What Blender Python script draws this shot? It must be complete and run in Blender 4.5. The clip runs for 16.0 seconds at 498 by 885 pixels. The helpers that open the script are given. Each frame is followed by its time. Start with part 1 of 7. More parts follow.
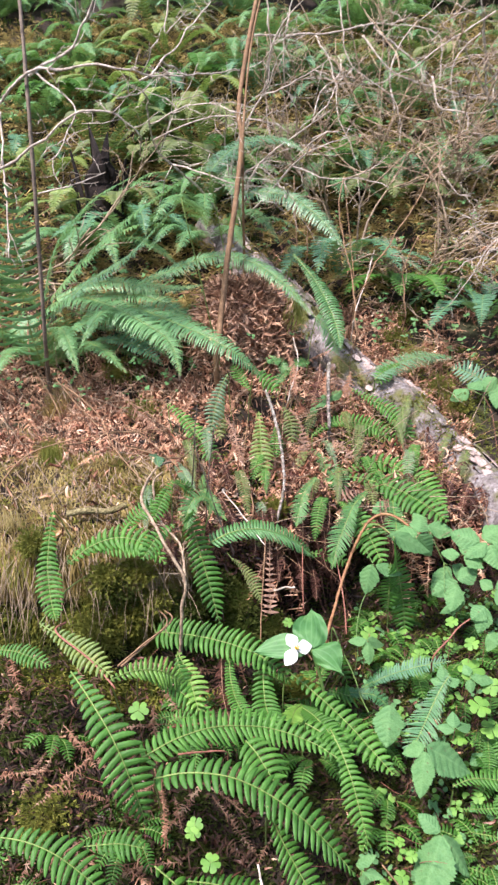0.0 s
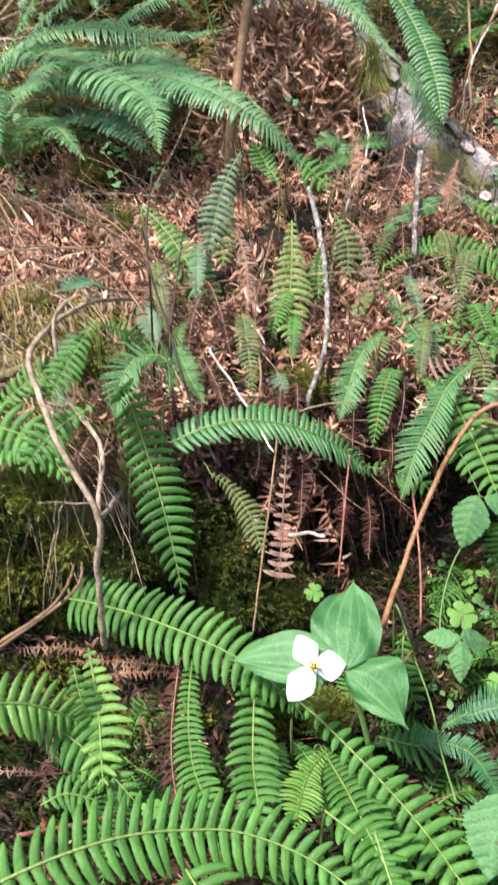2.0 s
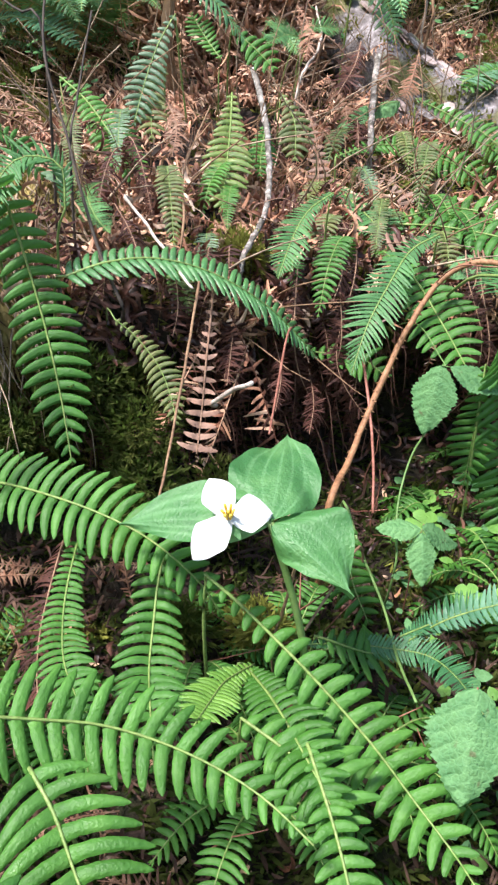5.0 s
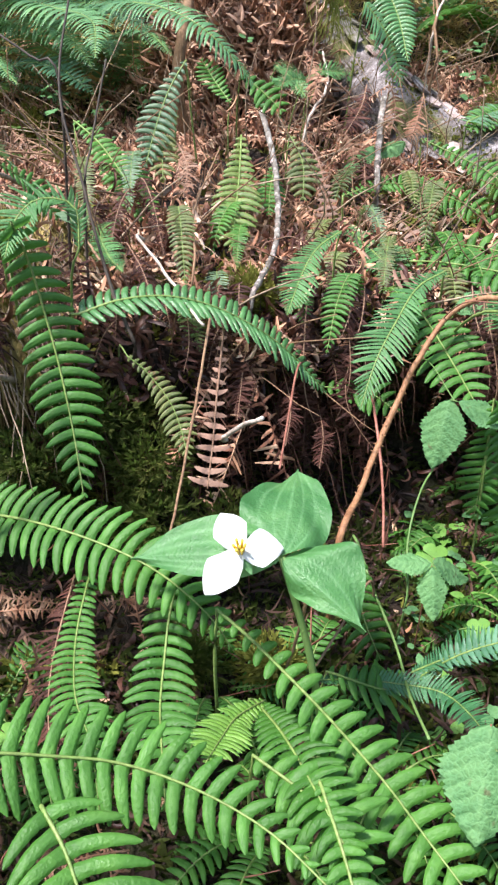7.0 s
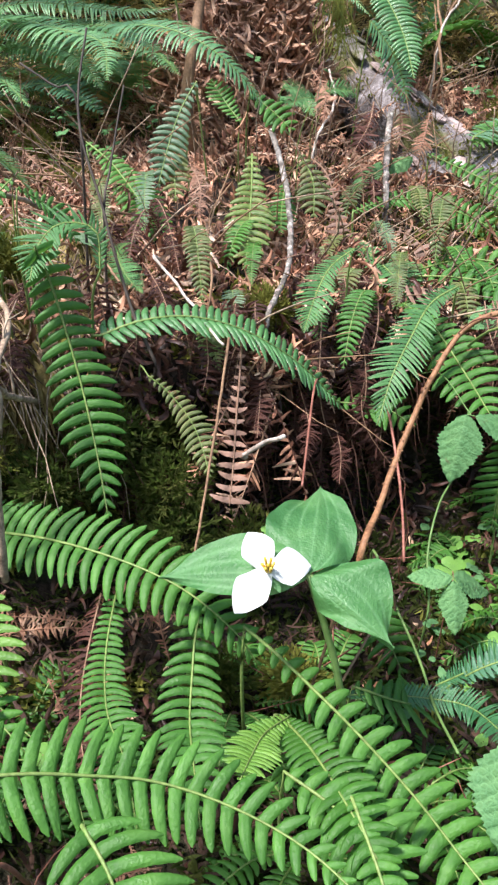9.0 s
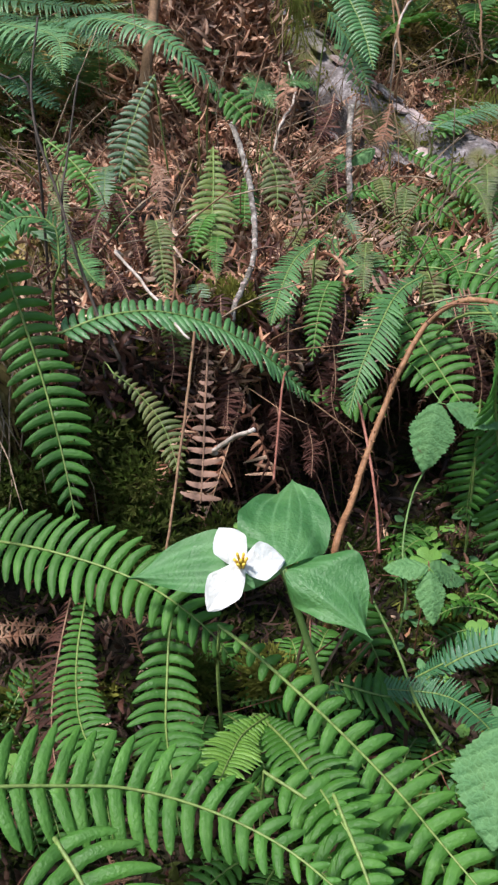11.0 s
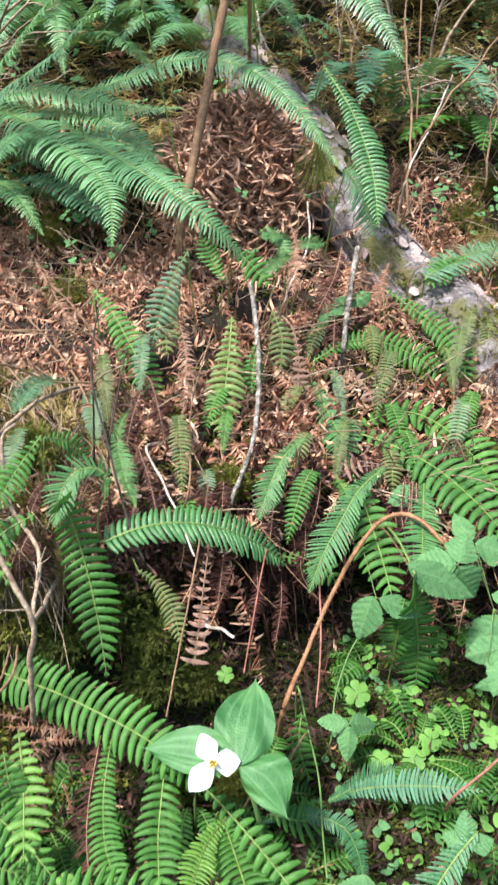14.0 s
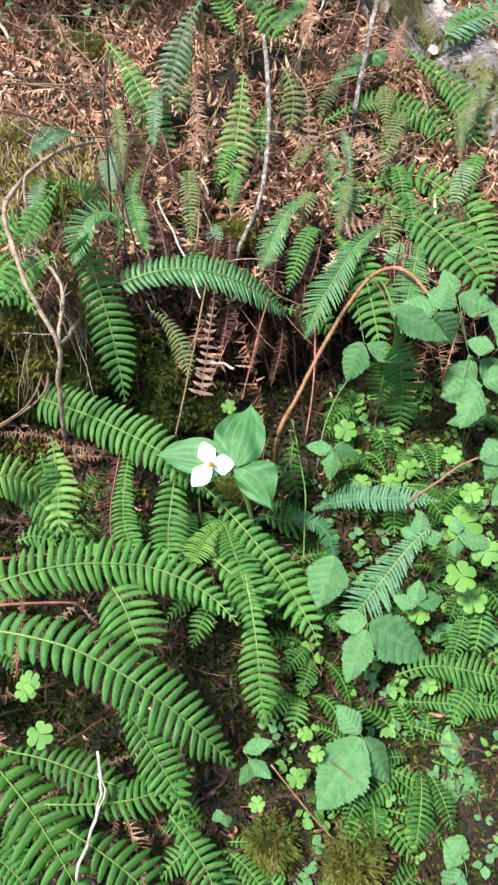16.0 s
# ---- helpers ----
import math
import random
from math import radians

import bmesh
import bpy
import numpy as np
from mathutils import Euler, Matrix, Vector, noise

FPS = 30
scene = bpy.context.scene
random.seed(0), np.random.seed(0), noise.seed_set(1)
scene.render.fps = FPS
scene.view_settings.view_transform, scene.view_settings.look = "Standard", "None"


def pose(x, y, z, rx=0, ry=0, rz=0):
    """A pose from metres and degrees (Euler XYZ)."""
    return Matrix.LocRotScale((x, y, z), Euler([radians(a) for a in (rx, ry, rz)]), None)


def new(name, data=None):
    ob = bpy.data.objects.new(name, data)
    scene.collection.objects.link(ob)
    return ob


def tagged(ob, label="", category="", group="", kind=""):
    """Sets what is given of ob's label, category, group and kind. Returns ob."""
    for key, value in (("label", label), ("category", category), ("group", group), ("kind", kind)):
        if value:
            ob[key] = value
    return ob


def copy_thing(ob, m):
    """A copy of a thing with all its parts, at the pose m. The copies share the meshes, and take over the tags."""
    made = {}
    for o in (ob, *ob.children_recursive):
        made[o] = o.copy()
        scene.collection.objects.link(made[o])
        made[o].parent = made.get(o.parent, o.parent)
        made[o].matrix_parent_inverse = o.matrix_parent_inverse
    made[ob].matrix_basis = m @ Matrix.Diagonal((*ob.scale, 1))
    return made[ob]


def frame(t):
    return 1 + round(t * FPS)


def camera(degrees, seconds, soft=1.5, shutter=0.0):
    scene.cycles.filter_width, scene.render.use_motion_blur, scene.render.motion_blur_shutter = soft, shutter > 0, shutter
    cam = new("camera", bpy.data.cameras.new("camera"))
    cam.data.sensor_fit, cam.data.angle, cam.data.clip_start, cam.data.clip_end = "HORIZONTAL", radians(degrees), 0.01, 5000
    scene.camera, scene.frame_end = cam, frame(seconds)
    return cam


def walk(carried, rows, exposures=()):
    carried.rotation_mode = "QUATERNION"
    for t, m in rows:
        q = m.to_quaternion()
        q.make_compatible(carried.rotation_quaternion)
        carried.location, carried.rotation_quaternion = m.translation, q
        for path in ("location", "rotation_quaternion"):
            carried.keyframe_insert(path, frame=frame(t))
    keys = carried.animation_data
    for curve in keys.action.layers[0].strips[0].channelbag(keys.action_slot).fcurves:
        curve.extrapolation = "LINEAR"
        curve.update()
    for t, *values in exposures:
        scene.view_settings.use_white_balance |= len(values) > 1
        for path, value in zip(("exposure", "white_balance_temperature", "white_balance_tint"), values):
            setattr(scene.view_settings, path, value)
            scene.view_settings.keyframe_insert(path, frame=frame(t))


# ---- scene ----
cam = camera(36.2, 16.0, 2.4, 0.25)
# seconds, place, turn
ROUTE = [
    (0, 0.0000, 0.0470, 1.4710, 73.98, 2.67, 5.42),
    (0.5, 0.0010, 0.2862, 1.4339, 71.83, 2.32, 8.66),
    (1, 0.0640, 0.5385, 1.3965, 69.55, 2.37, 11.85),
    (1.5, 0.0600, 0.7681, 1.3103, 67.82, 2.31, 13.82),
    (2, 0.0180, 0.8993, 1.1217, 65.96, 2.91, 12.12),
    (2.5, 0.0140, 0.9408, 1.0230, 64.59, 2.90, 10.41),
    (3, 0.0210, 0.9782, 0.9473, 64.87, 1.95, 8.85),
    (3.2, 0.0240, 0.9826, 0.9090, 65.39, 1.55, 8.24),
    (5.3, 0.0390, 1.0009, 0.8225, 70.57, 0.67, 10.09),
    (5.5, 0.0410, 0.9981, 0.8240, 70.69, 0.79, 10.23),
    (6, 0.0410, 1.0000, 0.8288, 71.59, 0.80, 10.27),
    (6.5, 0.0400, 1.0007, 0.8215, 72.20, 0.82, 10.42),
    (7, 0.0340, 0.9945, 0.8267, 72.75, 0.91, 10.34),
    (7.5, 0.0300, 0.9888, 0.8287, 73.30, 0.90, 10.31),
    (8, 0.0240, 0.9845, 0.8335, 73.47, 0.91, 10.37),
    (10.3, 0.0120, 0.9836, 0.8398, 73.41, 3.06, 9.39),
    (10.5, 0.0140, 0.9887, 0.8338, 73.52, 3.01, 9.08),
    (11, 0.0160, 0.9976, 0.8271, 73.45, 2.88, 7.75),
    (11.5, 0.0210, 0.9991, 0.8238, 73.36, 2.84, 6.41),
    (12, 0.0200, 1.0020, 0.8233, 73.11, 2.67, 4.89),
    (12.5, 0.0100, 1.0046, 0.9183, 70.84, 4.15, 1.38),
    (13, 0.0140, 0.9846, 1.0874, 68.66, 3.30, 3.48),
    (13.5, 0.0550, 0.9307, 1.2939, 67.21, 0.43, 6.95),
    (14, 0.0710, 0.8744, 1.3434, 64.25, -1.57, 10.51),
    (14.5, 0.0850, 0.8280, 1.3394, 60.05, -2.73, 12.75),
    (15, 0.0900, 0.7948, 1.3178, 55.49, -2.70, 13.58),
    (15.1, 0.1050, 0.7748, 1.3142, 55.09, -2.24, 13.99),
    (15.5, 0.1060, 0.7430, 1.3178, 51.69, -2.62, 13.08),
    (16, 0.1610, 0.7215, 1.3399, 49.51, -1.23, 13.46),
]
BRIGHT = [(0.0, 1.36, 6750, 21), (3.0, 1.4, 6550, 15), (8.2, 1.42, 6500, 16), (10.2, 0.84, 6500, 16), (11.0, 0.7, 6500, 16), (11.5, 0.88, 6500, 15), (12.0, 1.12, 6500, 15), (12.5, 1.37, 6500, 13), (14.0, 1.38, 6500, 12), (16.0, 1.28, 6500, 10)]
walk(cam, [(t, pose(*p)) for t, *p in ROUTE], BRIGHT)

world = bpy.data.worlds.new("sky")
scene.world = world
world.use_nodes = True
sky = world.node_tree.nodes.new("ShaderNodeTexSky")
sky.sky_type, sky.sun_disc = "NISHITA", False
SUN_ELEVATION, SUN_TURN = radians(60), radians(215)
sky.sun_elevation, sky.sun_rotation = SUN_ELEVATION, SUN_TURN
background = world.node_tree.nodes["Background"]
background.inputs["Strength"].default_value = 0.125
world.node_tree.links.new(sky.outputs[0], background.inputs[0])
sun = new("sun", bpy.data.lights.new("sun", "SUN"))
sun.data.energy, sun.data.angle, sun.data.color = 4.4, radians(9), (1.0, 0.965, 0.945)
sun_from = Vector((math.sin(SUN_TURN) * math.cos(SUN_ELEVATION), math.cos(SUN_TURN) * math.cos(SUN_ELEVATION), math.sin(SUN_ELEVATION)))
sun.rotation_euler = sun_from.to_track_quat("Z", "Y").to_euler()

PROFILE_P = (-3.0, 0.3, 0.95, 1.22, 1.5, 1.75, 1.95, 2.14, 2.18, 1.95, 2.0, 2.2, 2.5, 3.0, 3.6, 5.0, 9.0, 16.0)
PROFILE_Z = (-0.25, -0.04, 0.02, 0.09, 0.24, 0.34, 0.4, 0.47, 0.56, 0.63, 0.675, 0.735, 0.86, 1.12, 1.48, 2.45, 5.3, 10.5)
_seg = np.hypot(np.diff(PROFILE_P), np.diff(PROFILE_Z))
PROFILE_S = np.concatenate([[0], np.cumsum(_seg)])

HOLLOW_S = float(PROFILE_S[7]) + 0.05


def lumps(x, y, z):
    """Fine unevenness of the soil, in metres."""
    return (0.030 * noise.noise((x * 4.1, y * 4.1, z * 4.1)) + 0.018 * noise.noise((x * 11, y * 11, z * 11 + 5))
            + 0.008 * noise.noise((x * 30, y * 30, z * 30 + 9)))


def bank(x, s):
    """A place on the bank: x across, s metres along its profile from the trail to the top."""
    p, z = 0.0, 0.0
    for k in (-0.05, 0.0, 0.05):
        p += float(np.interp(s + k, PROFILE_S, PROFILE_P)) / 3
        z += float(np.interp(s + k, PROFILE_S, PROFILE_Z)) / 3
    left = max(0.0, min(1.0, (-0.22 - x) / 0.25))
    p -= 0.17 * left * math.exp(-((s - HOLLOW_S) / 0.13) ** 2)
    a = x + 0.1
    side = (0.30 if a < 0 else 0.17) * math.tanh(a / 0.3)
    lift = max(0.0, min(1.0, (p - 1.2) / 0.8))
    y = p + side * lift
    left = max(0.0, min(1.0, (-0.30 - x) / 0.3))
    top = max(0.0, min(1.0, (p - 2.3) / 0.5))
    z += 0.06 * left * lift - 0.20 * left * top * max(0.0, min(1.0, (6.0 - p) / 3.0))
    n = lumps(x, y, z)
    return Vector((x, y - 0.6 * n, z + 0.8 * n))


# ---- materials ----
def nodes_of(name):
    m = bpy.data.materials.new(name)
    m.use_nodes = True
    t = m.node_tree
    t.nodes.clear()
    return m, t, t.nodes.new("ShaderNodeOutputMaterial")


def ramp_node(t, fac, stops):
    r = t.nodes.new("ShaderNodeValToRGB")
    while len(r.color_ramp.elements) < len(stops):
        r.color_ramp.elements.new(0.5)
    for e, (pos, col) in zip(r.color_ramp.elements, stops):
        e.position, e.color = pos, (*col, 1)
    t.links.new(fac, r.inputs[0])
    return r.outputs[0]


def noise_node(t, scale, detail=4.0, rough=0.6, coord="Object"):
    c = t.nodes.new("ShaderNodeTexCoord")
    n = t.nodes.new("ShaderNodeTexNoise")
    n.inputs["Scale"].default_value, n.inputs["Detail"].default_value, n.inputs["Roughness"].default_value = scale, detail, rough
    t.links.new(c.outputs[coord], n.inputs["Vector"])
    return n.outputs["Fac"]


def mixed(t, a, b, fac, blend="MIX"):
    m = t.nodes.new("ShaderNodeMix")
    m.data_type, m.blend_type = "RGBA", blend
    for sock, v in ((m.inputs[0], fac), (m.inputs[6], a), (m.inputs[7], b)):
        if isinstance(v, bpy.types.NodeSocket):
            t.links.new(v, sock)
        elif isinstance(v, float):
            sock.default_value = v
        else:
            sock.default_value = (*v, 1)
    return m.outputs[2]


def rough_surface(name, stops, scale=30.0, fine=180.0, rough=0.85, bump=0.4, dist=0.004, spec=0.3, wide=None):
    """Soil, bark, moss, dead wood: two scales of mottling and a bumped surface."""
    m, t, out = nodes_of(name)
    col = ramp_node(t, noise_node(t, scale, 6.0, 0.65), stops)
    col = mixed(t, col, ramp_node(t, noise_node(t, fine, 3.0), ((0.3, (0.35, 0.33, 0.3)), (0.7, (1.0, 1.0, 1.0)))), 0.8, "MULTIPLY")
    if wide:
        col = mixed(t, col, wide[1], ramp_node(t, noise_node(t, wide[0], 3.0), ((wide[2], (0, 0, 0)), (wide[2] + 0.12, (1, 1, 1)))))
    b = t.nodes.new("ShaderNodeBsdfPrincipled")
    b.inputs["Roughness"].default_value, b.inputs["Specular IOR Level"].default_value = rough, spec
    t.links.new(col, b.inputs["Base Color"])
    bp = t.nodes.new("ShaderNodeBump")
    bp.inputs["Strength"].default_value, bp.inputs["Distance"].default_value = bump, dist
    t.links.new(noise_node(t, fine * 0.6, 5.0, 0.7), bp.inputs["Height"])
    t.links.new(bp.outputs[0], b.inputs["Normal"])
    t.links.new(b.outputs[0], out.inputs[0])
    return m


def leaf(name, stops, rough=0.42, through_light=0.25, tint=(0.25, 0.46, 0.08), spec=0.5, scale=45.0, blemish=None, vein=None, crinkle=0.0):
    """A thin leaf: mottled, each leaflet a little different, with some light coming through."""
    m, t, out = nodes_of(name)
    col = ramp_node(t, noise_node(t, scale, 5.0, 0.6), stops)
    g = t.nodes.new("ShaderNodeNewGeometry")
    shade = ramp_node(t, g.outputs["Random Per Island"], ((0.0, (0.82, 0.84, 0.8)), (1.0, (1.14, 1.12, 1.08))))
    col = mixed(t, col, shade, 1.0, "MULTIPLY")
    o = t.nodes.new("ShaderNodeObjectInfo")
    shade = ramp_node(t, o.outputs["Random"], ((0.0, (0.8, 0.86, 0.85)), (1.0, (1.15, 1.1, 1.0))))
    col = mixed(t, col, shade, 1.0, "MULTIPLY")
    if vein:
        at = t.nodes.new("ShaderNodeAttribute")
        at.attribute_name = "vein"
        col = mixed(t, col, vein, at.outputs["Fac"])
    if blemish:
        col = mixed(t, col, blemish, ramp_node(t, noise_node(t, 70.0, 2.0), ((0.66, (0, 0, 0)), (0.72, (0.8, 0.8, 0.8)))))
    b = t.nodes.new("ShaderNodeBsdfPrincipled")
    b.inputs["Specular IOR Level"].default_value = spec
    rr = ramp_node(t, noise_node(t, 120.0, 3.0), ((0.3, (rough - 0.1,) * 3), (0.7, (rough + 0.15,) * 3)))
    t.links.new(rr, b.inputs["Roughness"])
    t.links.new(col, b.inputs["Base Color"])
    bp = t.nodes.new("ShaderNodeBump")
    bp.inputs["Strength"].default_value, bp.inputs["Distance"].default_value = 0.8, 0.0018
    if crinkle:
        vo = t.nodes.new("ShaderNodeTexVoronoi")
        vo.feature = "DISTANCE_TO_EDGE"
        vo.inputs["Scale"].default_value = crinkle
        tc = t.nodes.new("ShaderNodeTexCoord")
        t.links.new(tc.outputs["Object"], vo.inputs["Vector"])
        cells = ramp_node(t, vo.outputs["Distance"], ((0.0, (0, 0, 0)), (0.22, (1, 1, 1))))
        col = mixed(t, col, mixed(t, (1.18, 1.16, 1.2), (0.92, 0.94, 0.9), cells), 1.0, "MULTIPLY")
        t.links.new(col, b.inputs["Base Color"])
        b2 = t.nodes.new("ShaderNodeBump")
        b2.inputs["Strength"].default_value, b2.inputs["Distance"].default_value = 0.3, 0.0015
        t.links.new(cells, b2.inputs["Height"])
        t.links.new(b2.outputs[0], bp.inputs["Normal"])
    t.links.new(noise_node(t, 320.0, 3.0), bp.inputs["Height"])
    t.links.new(bp.outputs[0], b.inputs["Normal"])
    tr = t.nodes.new("ShaderNodeBsdfTranslucent")
    t.links.new(mixed(t, col, tint, 0.45), tr.inputs["Color"])
    mx = t.nodes.new("ShaderNodeMixShader")
    mx.inputs[0].default_value = through_light
    t.links.new(b.outputs[0], mx.inputs[1])
    t.links.new(tr.outputs[0], mx.inputs[2])
    t.links.new(mx.outputs[0], out.inputs[0])
    return m


GREEN = {
    "deer": leaf("fern_green", ((0.25, (0.034, 0.122, 0.02)), (0.55, (0.064, 0.195, 0.034)), (0.8, (0.108, 0.265, 0.055))), rough=0.44, through_light=0.32, tint=(0.19, 0.46, 0.06), spec=0.36),
    "light": leaf("young_fern_green", ((0.25, (0.09, 0.23, 0.035)), (0.75, (0.18, 0.35, 0.065))), through_light=0.35),
    # darker copy of the fern green, with shade put into the colour
    "dark": leaf("fern_green_dark_for_shade", ((0.25, (0.024, 0.098, 0.014)), (0.75, (0.05, 0.155, 0.022))), spec=0.3),
    "comb": leaf("comb_fern_green", ((0.25, (0.05, 0.155, 0.05)), (0.75, (0.1, 0.24, 0.08))), spec=0.4),
    "smooth": leaf("broad_fern_green", ((0.25, (0.06, 0.19, 0.06)), (0.75, (0.11, 0.26, 0.09)))),
    "drape": leaf("draped_fern_green", ((0.25, (0.035, 0.13, 0.045)), (0.75, (0.075, 0.21, 0.07))), rough=0.34, spec=0.6),
    "bluish": leaf("blue_fern_green", ((0.25, (0.045, 0.14, 0.08)), (0.75, (0.095, 0.235, 0.14))), rough=0.42, spec=0.45),
    "blue": leaf("low_blue_fern_green", ((0.25, (0.026, 0.11, 0.045)), (0.75, (0.055, 0.18, 0.07))), rough=0.36),
    "sword": leaf("sword_fern_green", ((0.25, (0.062, 0.185, 0.072)), (0.75, (0.14, 0.31, 0.13))), rough=0.34, spec=0.6),
    "old": leaf("old_fern_olive", ((0.25, (0.05, 0.085, 0.025)), (0.55, (0.11, 0.14, 0.04)), (0.8, (0.2, 0.18, 0.07))), rough=0.5, blemish=(0.14, 0.07, 0.03)),
    "silver": leaf("shiny_fern_green", ((0.25, (0.06, 0.165, 0.085)), (0.75, (0.135, 0.27, 0.15))), rough=0.28, spec=0.8),
    "grey": leaf("greyish_fern_green", ((0.25, (0.07, 0.145, 0.075)), (0.75, (0.145, 0.22, 0.125)))),
    "yellow": leaf("yellowing_fern", ((0.25, (0.075, 0.15, 0.03)), (0.55, (0.15, 0.215, 0.045)), (0.8, (0.27, 0.26, 0.08))), blemish=(0.16, 0.075, 0.03)),
    "ladder": leaf("pale_dead_fern", ((0.25, (0.13, 0.075, 0.058)), (0.55, (0.24, 0.15, 0.12)), (0.8, (0.37, 0.26, 0.21))), rough=0.65, through_light=0.15, tint=(0.4, 0.2, 0.1), spec=0.3),
    "dead": leaf("dead_fern_brown", ((0.25, (0.09, 0.038, 0.026)), (0.5, (0.23, 0.12, 0.082)), (0.75, (0.48, 0.33, 0.25))), rough=0.7, through_light=0.15, tint=(0.4, 0.18, 0.08), spec=0.25),
    # maroon of dead fronds, darkened further for the shade under the ledge
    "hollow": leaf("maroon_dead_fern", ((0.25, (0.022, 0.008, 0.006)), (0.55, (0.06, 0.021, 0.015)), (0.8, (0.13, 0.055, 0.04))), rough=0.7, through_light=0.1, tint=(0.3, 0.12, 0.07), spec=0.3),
}
GREEN["spread"] = GREEN["sword"]
RACHIS = {
    "deer": rough_surface("fern_stalk", ((0.3, (0.15, 0.25, 0.06)), (0.7, (0.24, 0.33, 0.1))), 60, 300, 0.5, 0.1),
    "dead": rough_surface("dead_stalk", ((0.3, (0.2, 0.1, 0.06)), (0.7, (0.4, 0.26, 0.17))), 60, 300, 0.7, 0.2),
}
SOIL = rough_surface("forest_soil", ((0.25, (0.010, 0.007, 0.005)), (0.5, (0.024, 0.016, 0.011)), (0.75, (0.055, 0.036, 0.024))), 14, 120, 0.95, 0.9, 0.012,
                     wide=(4.2, (0.03, 0.033, 0.013), 0.55))
MOSS = leaf("moss_green", ((0.2, (0.06, 0.08, 0.018)), (0.5, (0.14, 0.155, 0.034)), (0.8, (0.28, 0.27, 0.07))), rough=0.8, spec=0.1, scale=16, tint=(0.4, 0.4, 0.1))
MOSS_TAN = leaf("tan_moss", ((0.25, (0.06, 0.04, 0.018)), (0.42, (0.2, 0.145, 0.06)), (0.56, (0.38, 0.3, 0.13)), (0.75, (0.55, 0.46, 0.23))), rough=0.85, spec=0.1, scale=14, tint=(0.4, 0.33, 0.13))
# dark green moss; under the ledge its darkness also paints the shade
MOSS_DARK = leaf("dark_and_shade_moss", ((0.2, (0.024, 0.035, 0.010)), (0.5, (0.052, 0.065, 0.017)), (0.8, (0.1, 0.105, 0.03))), rough=0.85, spec=0.1, scale=16)
# litter colours darkened to carry the shade on the ground below the ferns
DARK_LITTER = leaf("litter_dark_for_shade", ((0.25, (0.016, 0.008, 0.006)), (0.5, (0.045, 0.022, 0.015)), (0.7, (0.1, 0.053, 0.035)), (0.85, (0.22, 0.14, 0.1))), rough=0.7, through_light=0.08, tint=(0.3, 0.14, 0.06), spec=0.3, scale=14)
LITTER = leaf("fern_litter", ((0.26, (0.055, 0.022, 0.014)), (0.42, (0.21, 0.095, 0.06)), (0.56, (0.46, 0.26, 0.175)), (0.73, (0.78, 0.6, 0.47))), rough=0.7, through_light=0.12,
              tint=(0.45, 0.2, 0.1), spec=0.3, scale=14)


def dead_leaf(name, stops, rough=0.62, spec=0.35):
    """Loose dead leaflets, each with a colour of its own, mottled by finer stains."""
    m, t, out = nodes_of(name)
    g = t.nodes.new("ShaderNodeNewGeometry")
    col = ramp_node(t, g.outputs["Random Per Island"], stops)
    col = mixed(t, col, ramp_node(t, noise_node(t, 60.0, 4.0), ((0.3, (0.55, 0.5, 0.46)), (0.7, (1.15, 1.12, 1.08)))), 1.0, "MULTIPLY")
    b = t.nodes.new("ShaderNodeBsdfPrincipled")
    b.inputs["Roughness"].default_value, b.inputs["Specular IOR Level"].default_value = rough, spec
    t.links.new(col, b.inputs["Base Color"])
    bp = t.nodes.new("ShaderNodeBump")
    bp.inputs["Strength"].default_value, bp.inputs["Distance"].default_value = 0.5, 0.0015
    t.links.new(noise_node(t, 260.0, 4.0), bp.inputs["Height"])
    t.links.new(bp.outputs[0], b.inputs["Normal"])
    t.links.new(b.outputs[0], out.inputs[0])
    return m


CURLS = dead_leaf("curled_dead_leaflets", ((0.0, (0.065, 0.026, 0.016)), (0.3, (0.24, 0.1, 0.058)), (0.55, (0.44, 0.23, 0.14)), (0.8, (0.56, 0.35, 0.225)), (1.0, (0.66, 0.5, 0.38))))
# paler copy of the curled leaflets; the sunlight on the skirt is in its colour
LIT_CURLS = dead_leaf("sunlit_dead_leaflets", ((0.0, (0.12, 0.055, 0.034)), (0.35, (0.34, 0.19, 0.12)), (0.7, (0.54, 0.35, 0.24)), (1.0, (0.68, 0.52, 0.4))))
# darker, redder and glossier than the other curled leaflets
MAROON_CURLS = dead_leaf("dark_maroon_leaflets", ((0.0, (0.02, 0.008, 0.006)), (0.5, (0.06, 0.022, 0.016)), (0.85, (0.14, 0.06, 0.042)), (1.0, (0.24, 0.13, 0.09))), 0.5, 0.5)
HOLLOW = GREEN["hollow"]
# brown of dead stems, lowered to carry the shade of the hollow
ROOTS = leaf("dead_stems_brown", ((0.2, (0.028, 0.013, 0.010)), (0.5, (0.065, 0.032, 0.024)), (0.8, (0.13, 0.07, 0.05))), rough=0.8, through_light=0.05, spec=0.2, scale=20)
BARK = rough_surface("rotting_bark", ((0.3, (0.1, 0.085, 0.078)), (0.5, (0.24, 0.215, 0.21)), (0.7, (0.47, 0.44, 0.45))), 34, 120, 0.9, 1.0, 0.014, wide=(9.0, (0.12, 0.12, 0.04), 0.5))
PALE_BARK = rough_surface("pale_log_bark", ((0.25, (0.22, 0.15, 0.12)), (0.5, (0.42, 0.33, 0.3)), (0.75, (0.62, 0.54, 0.5))), 22, 120, 0.9, 0.8, 0.008)
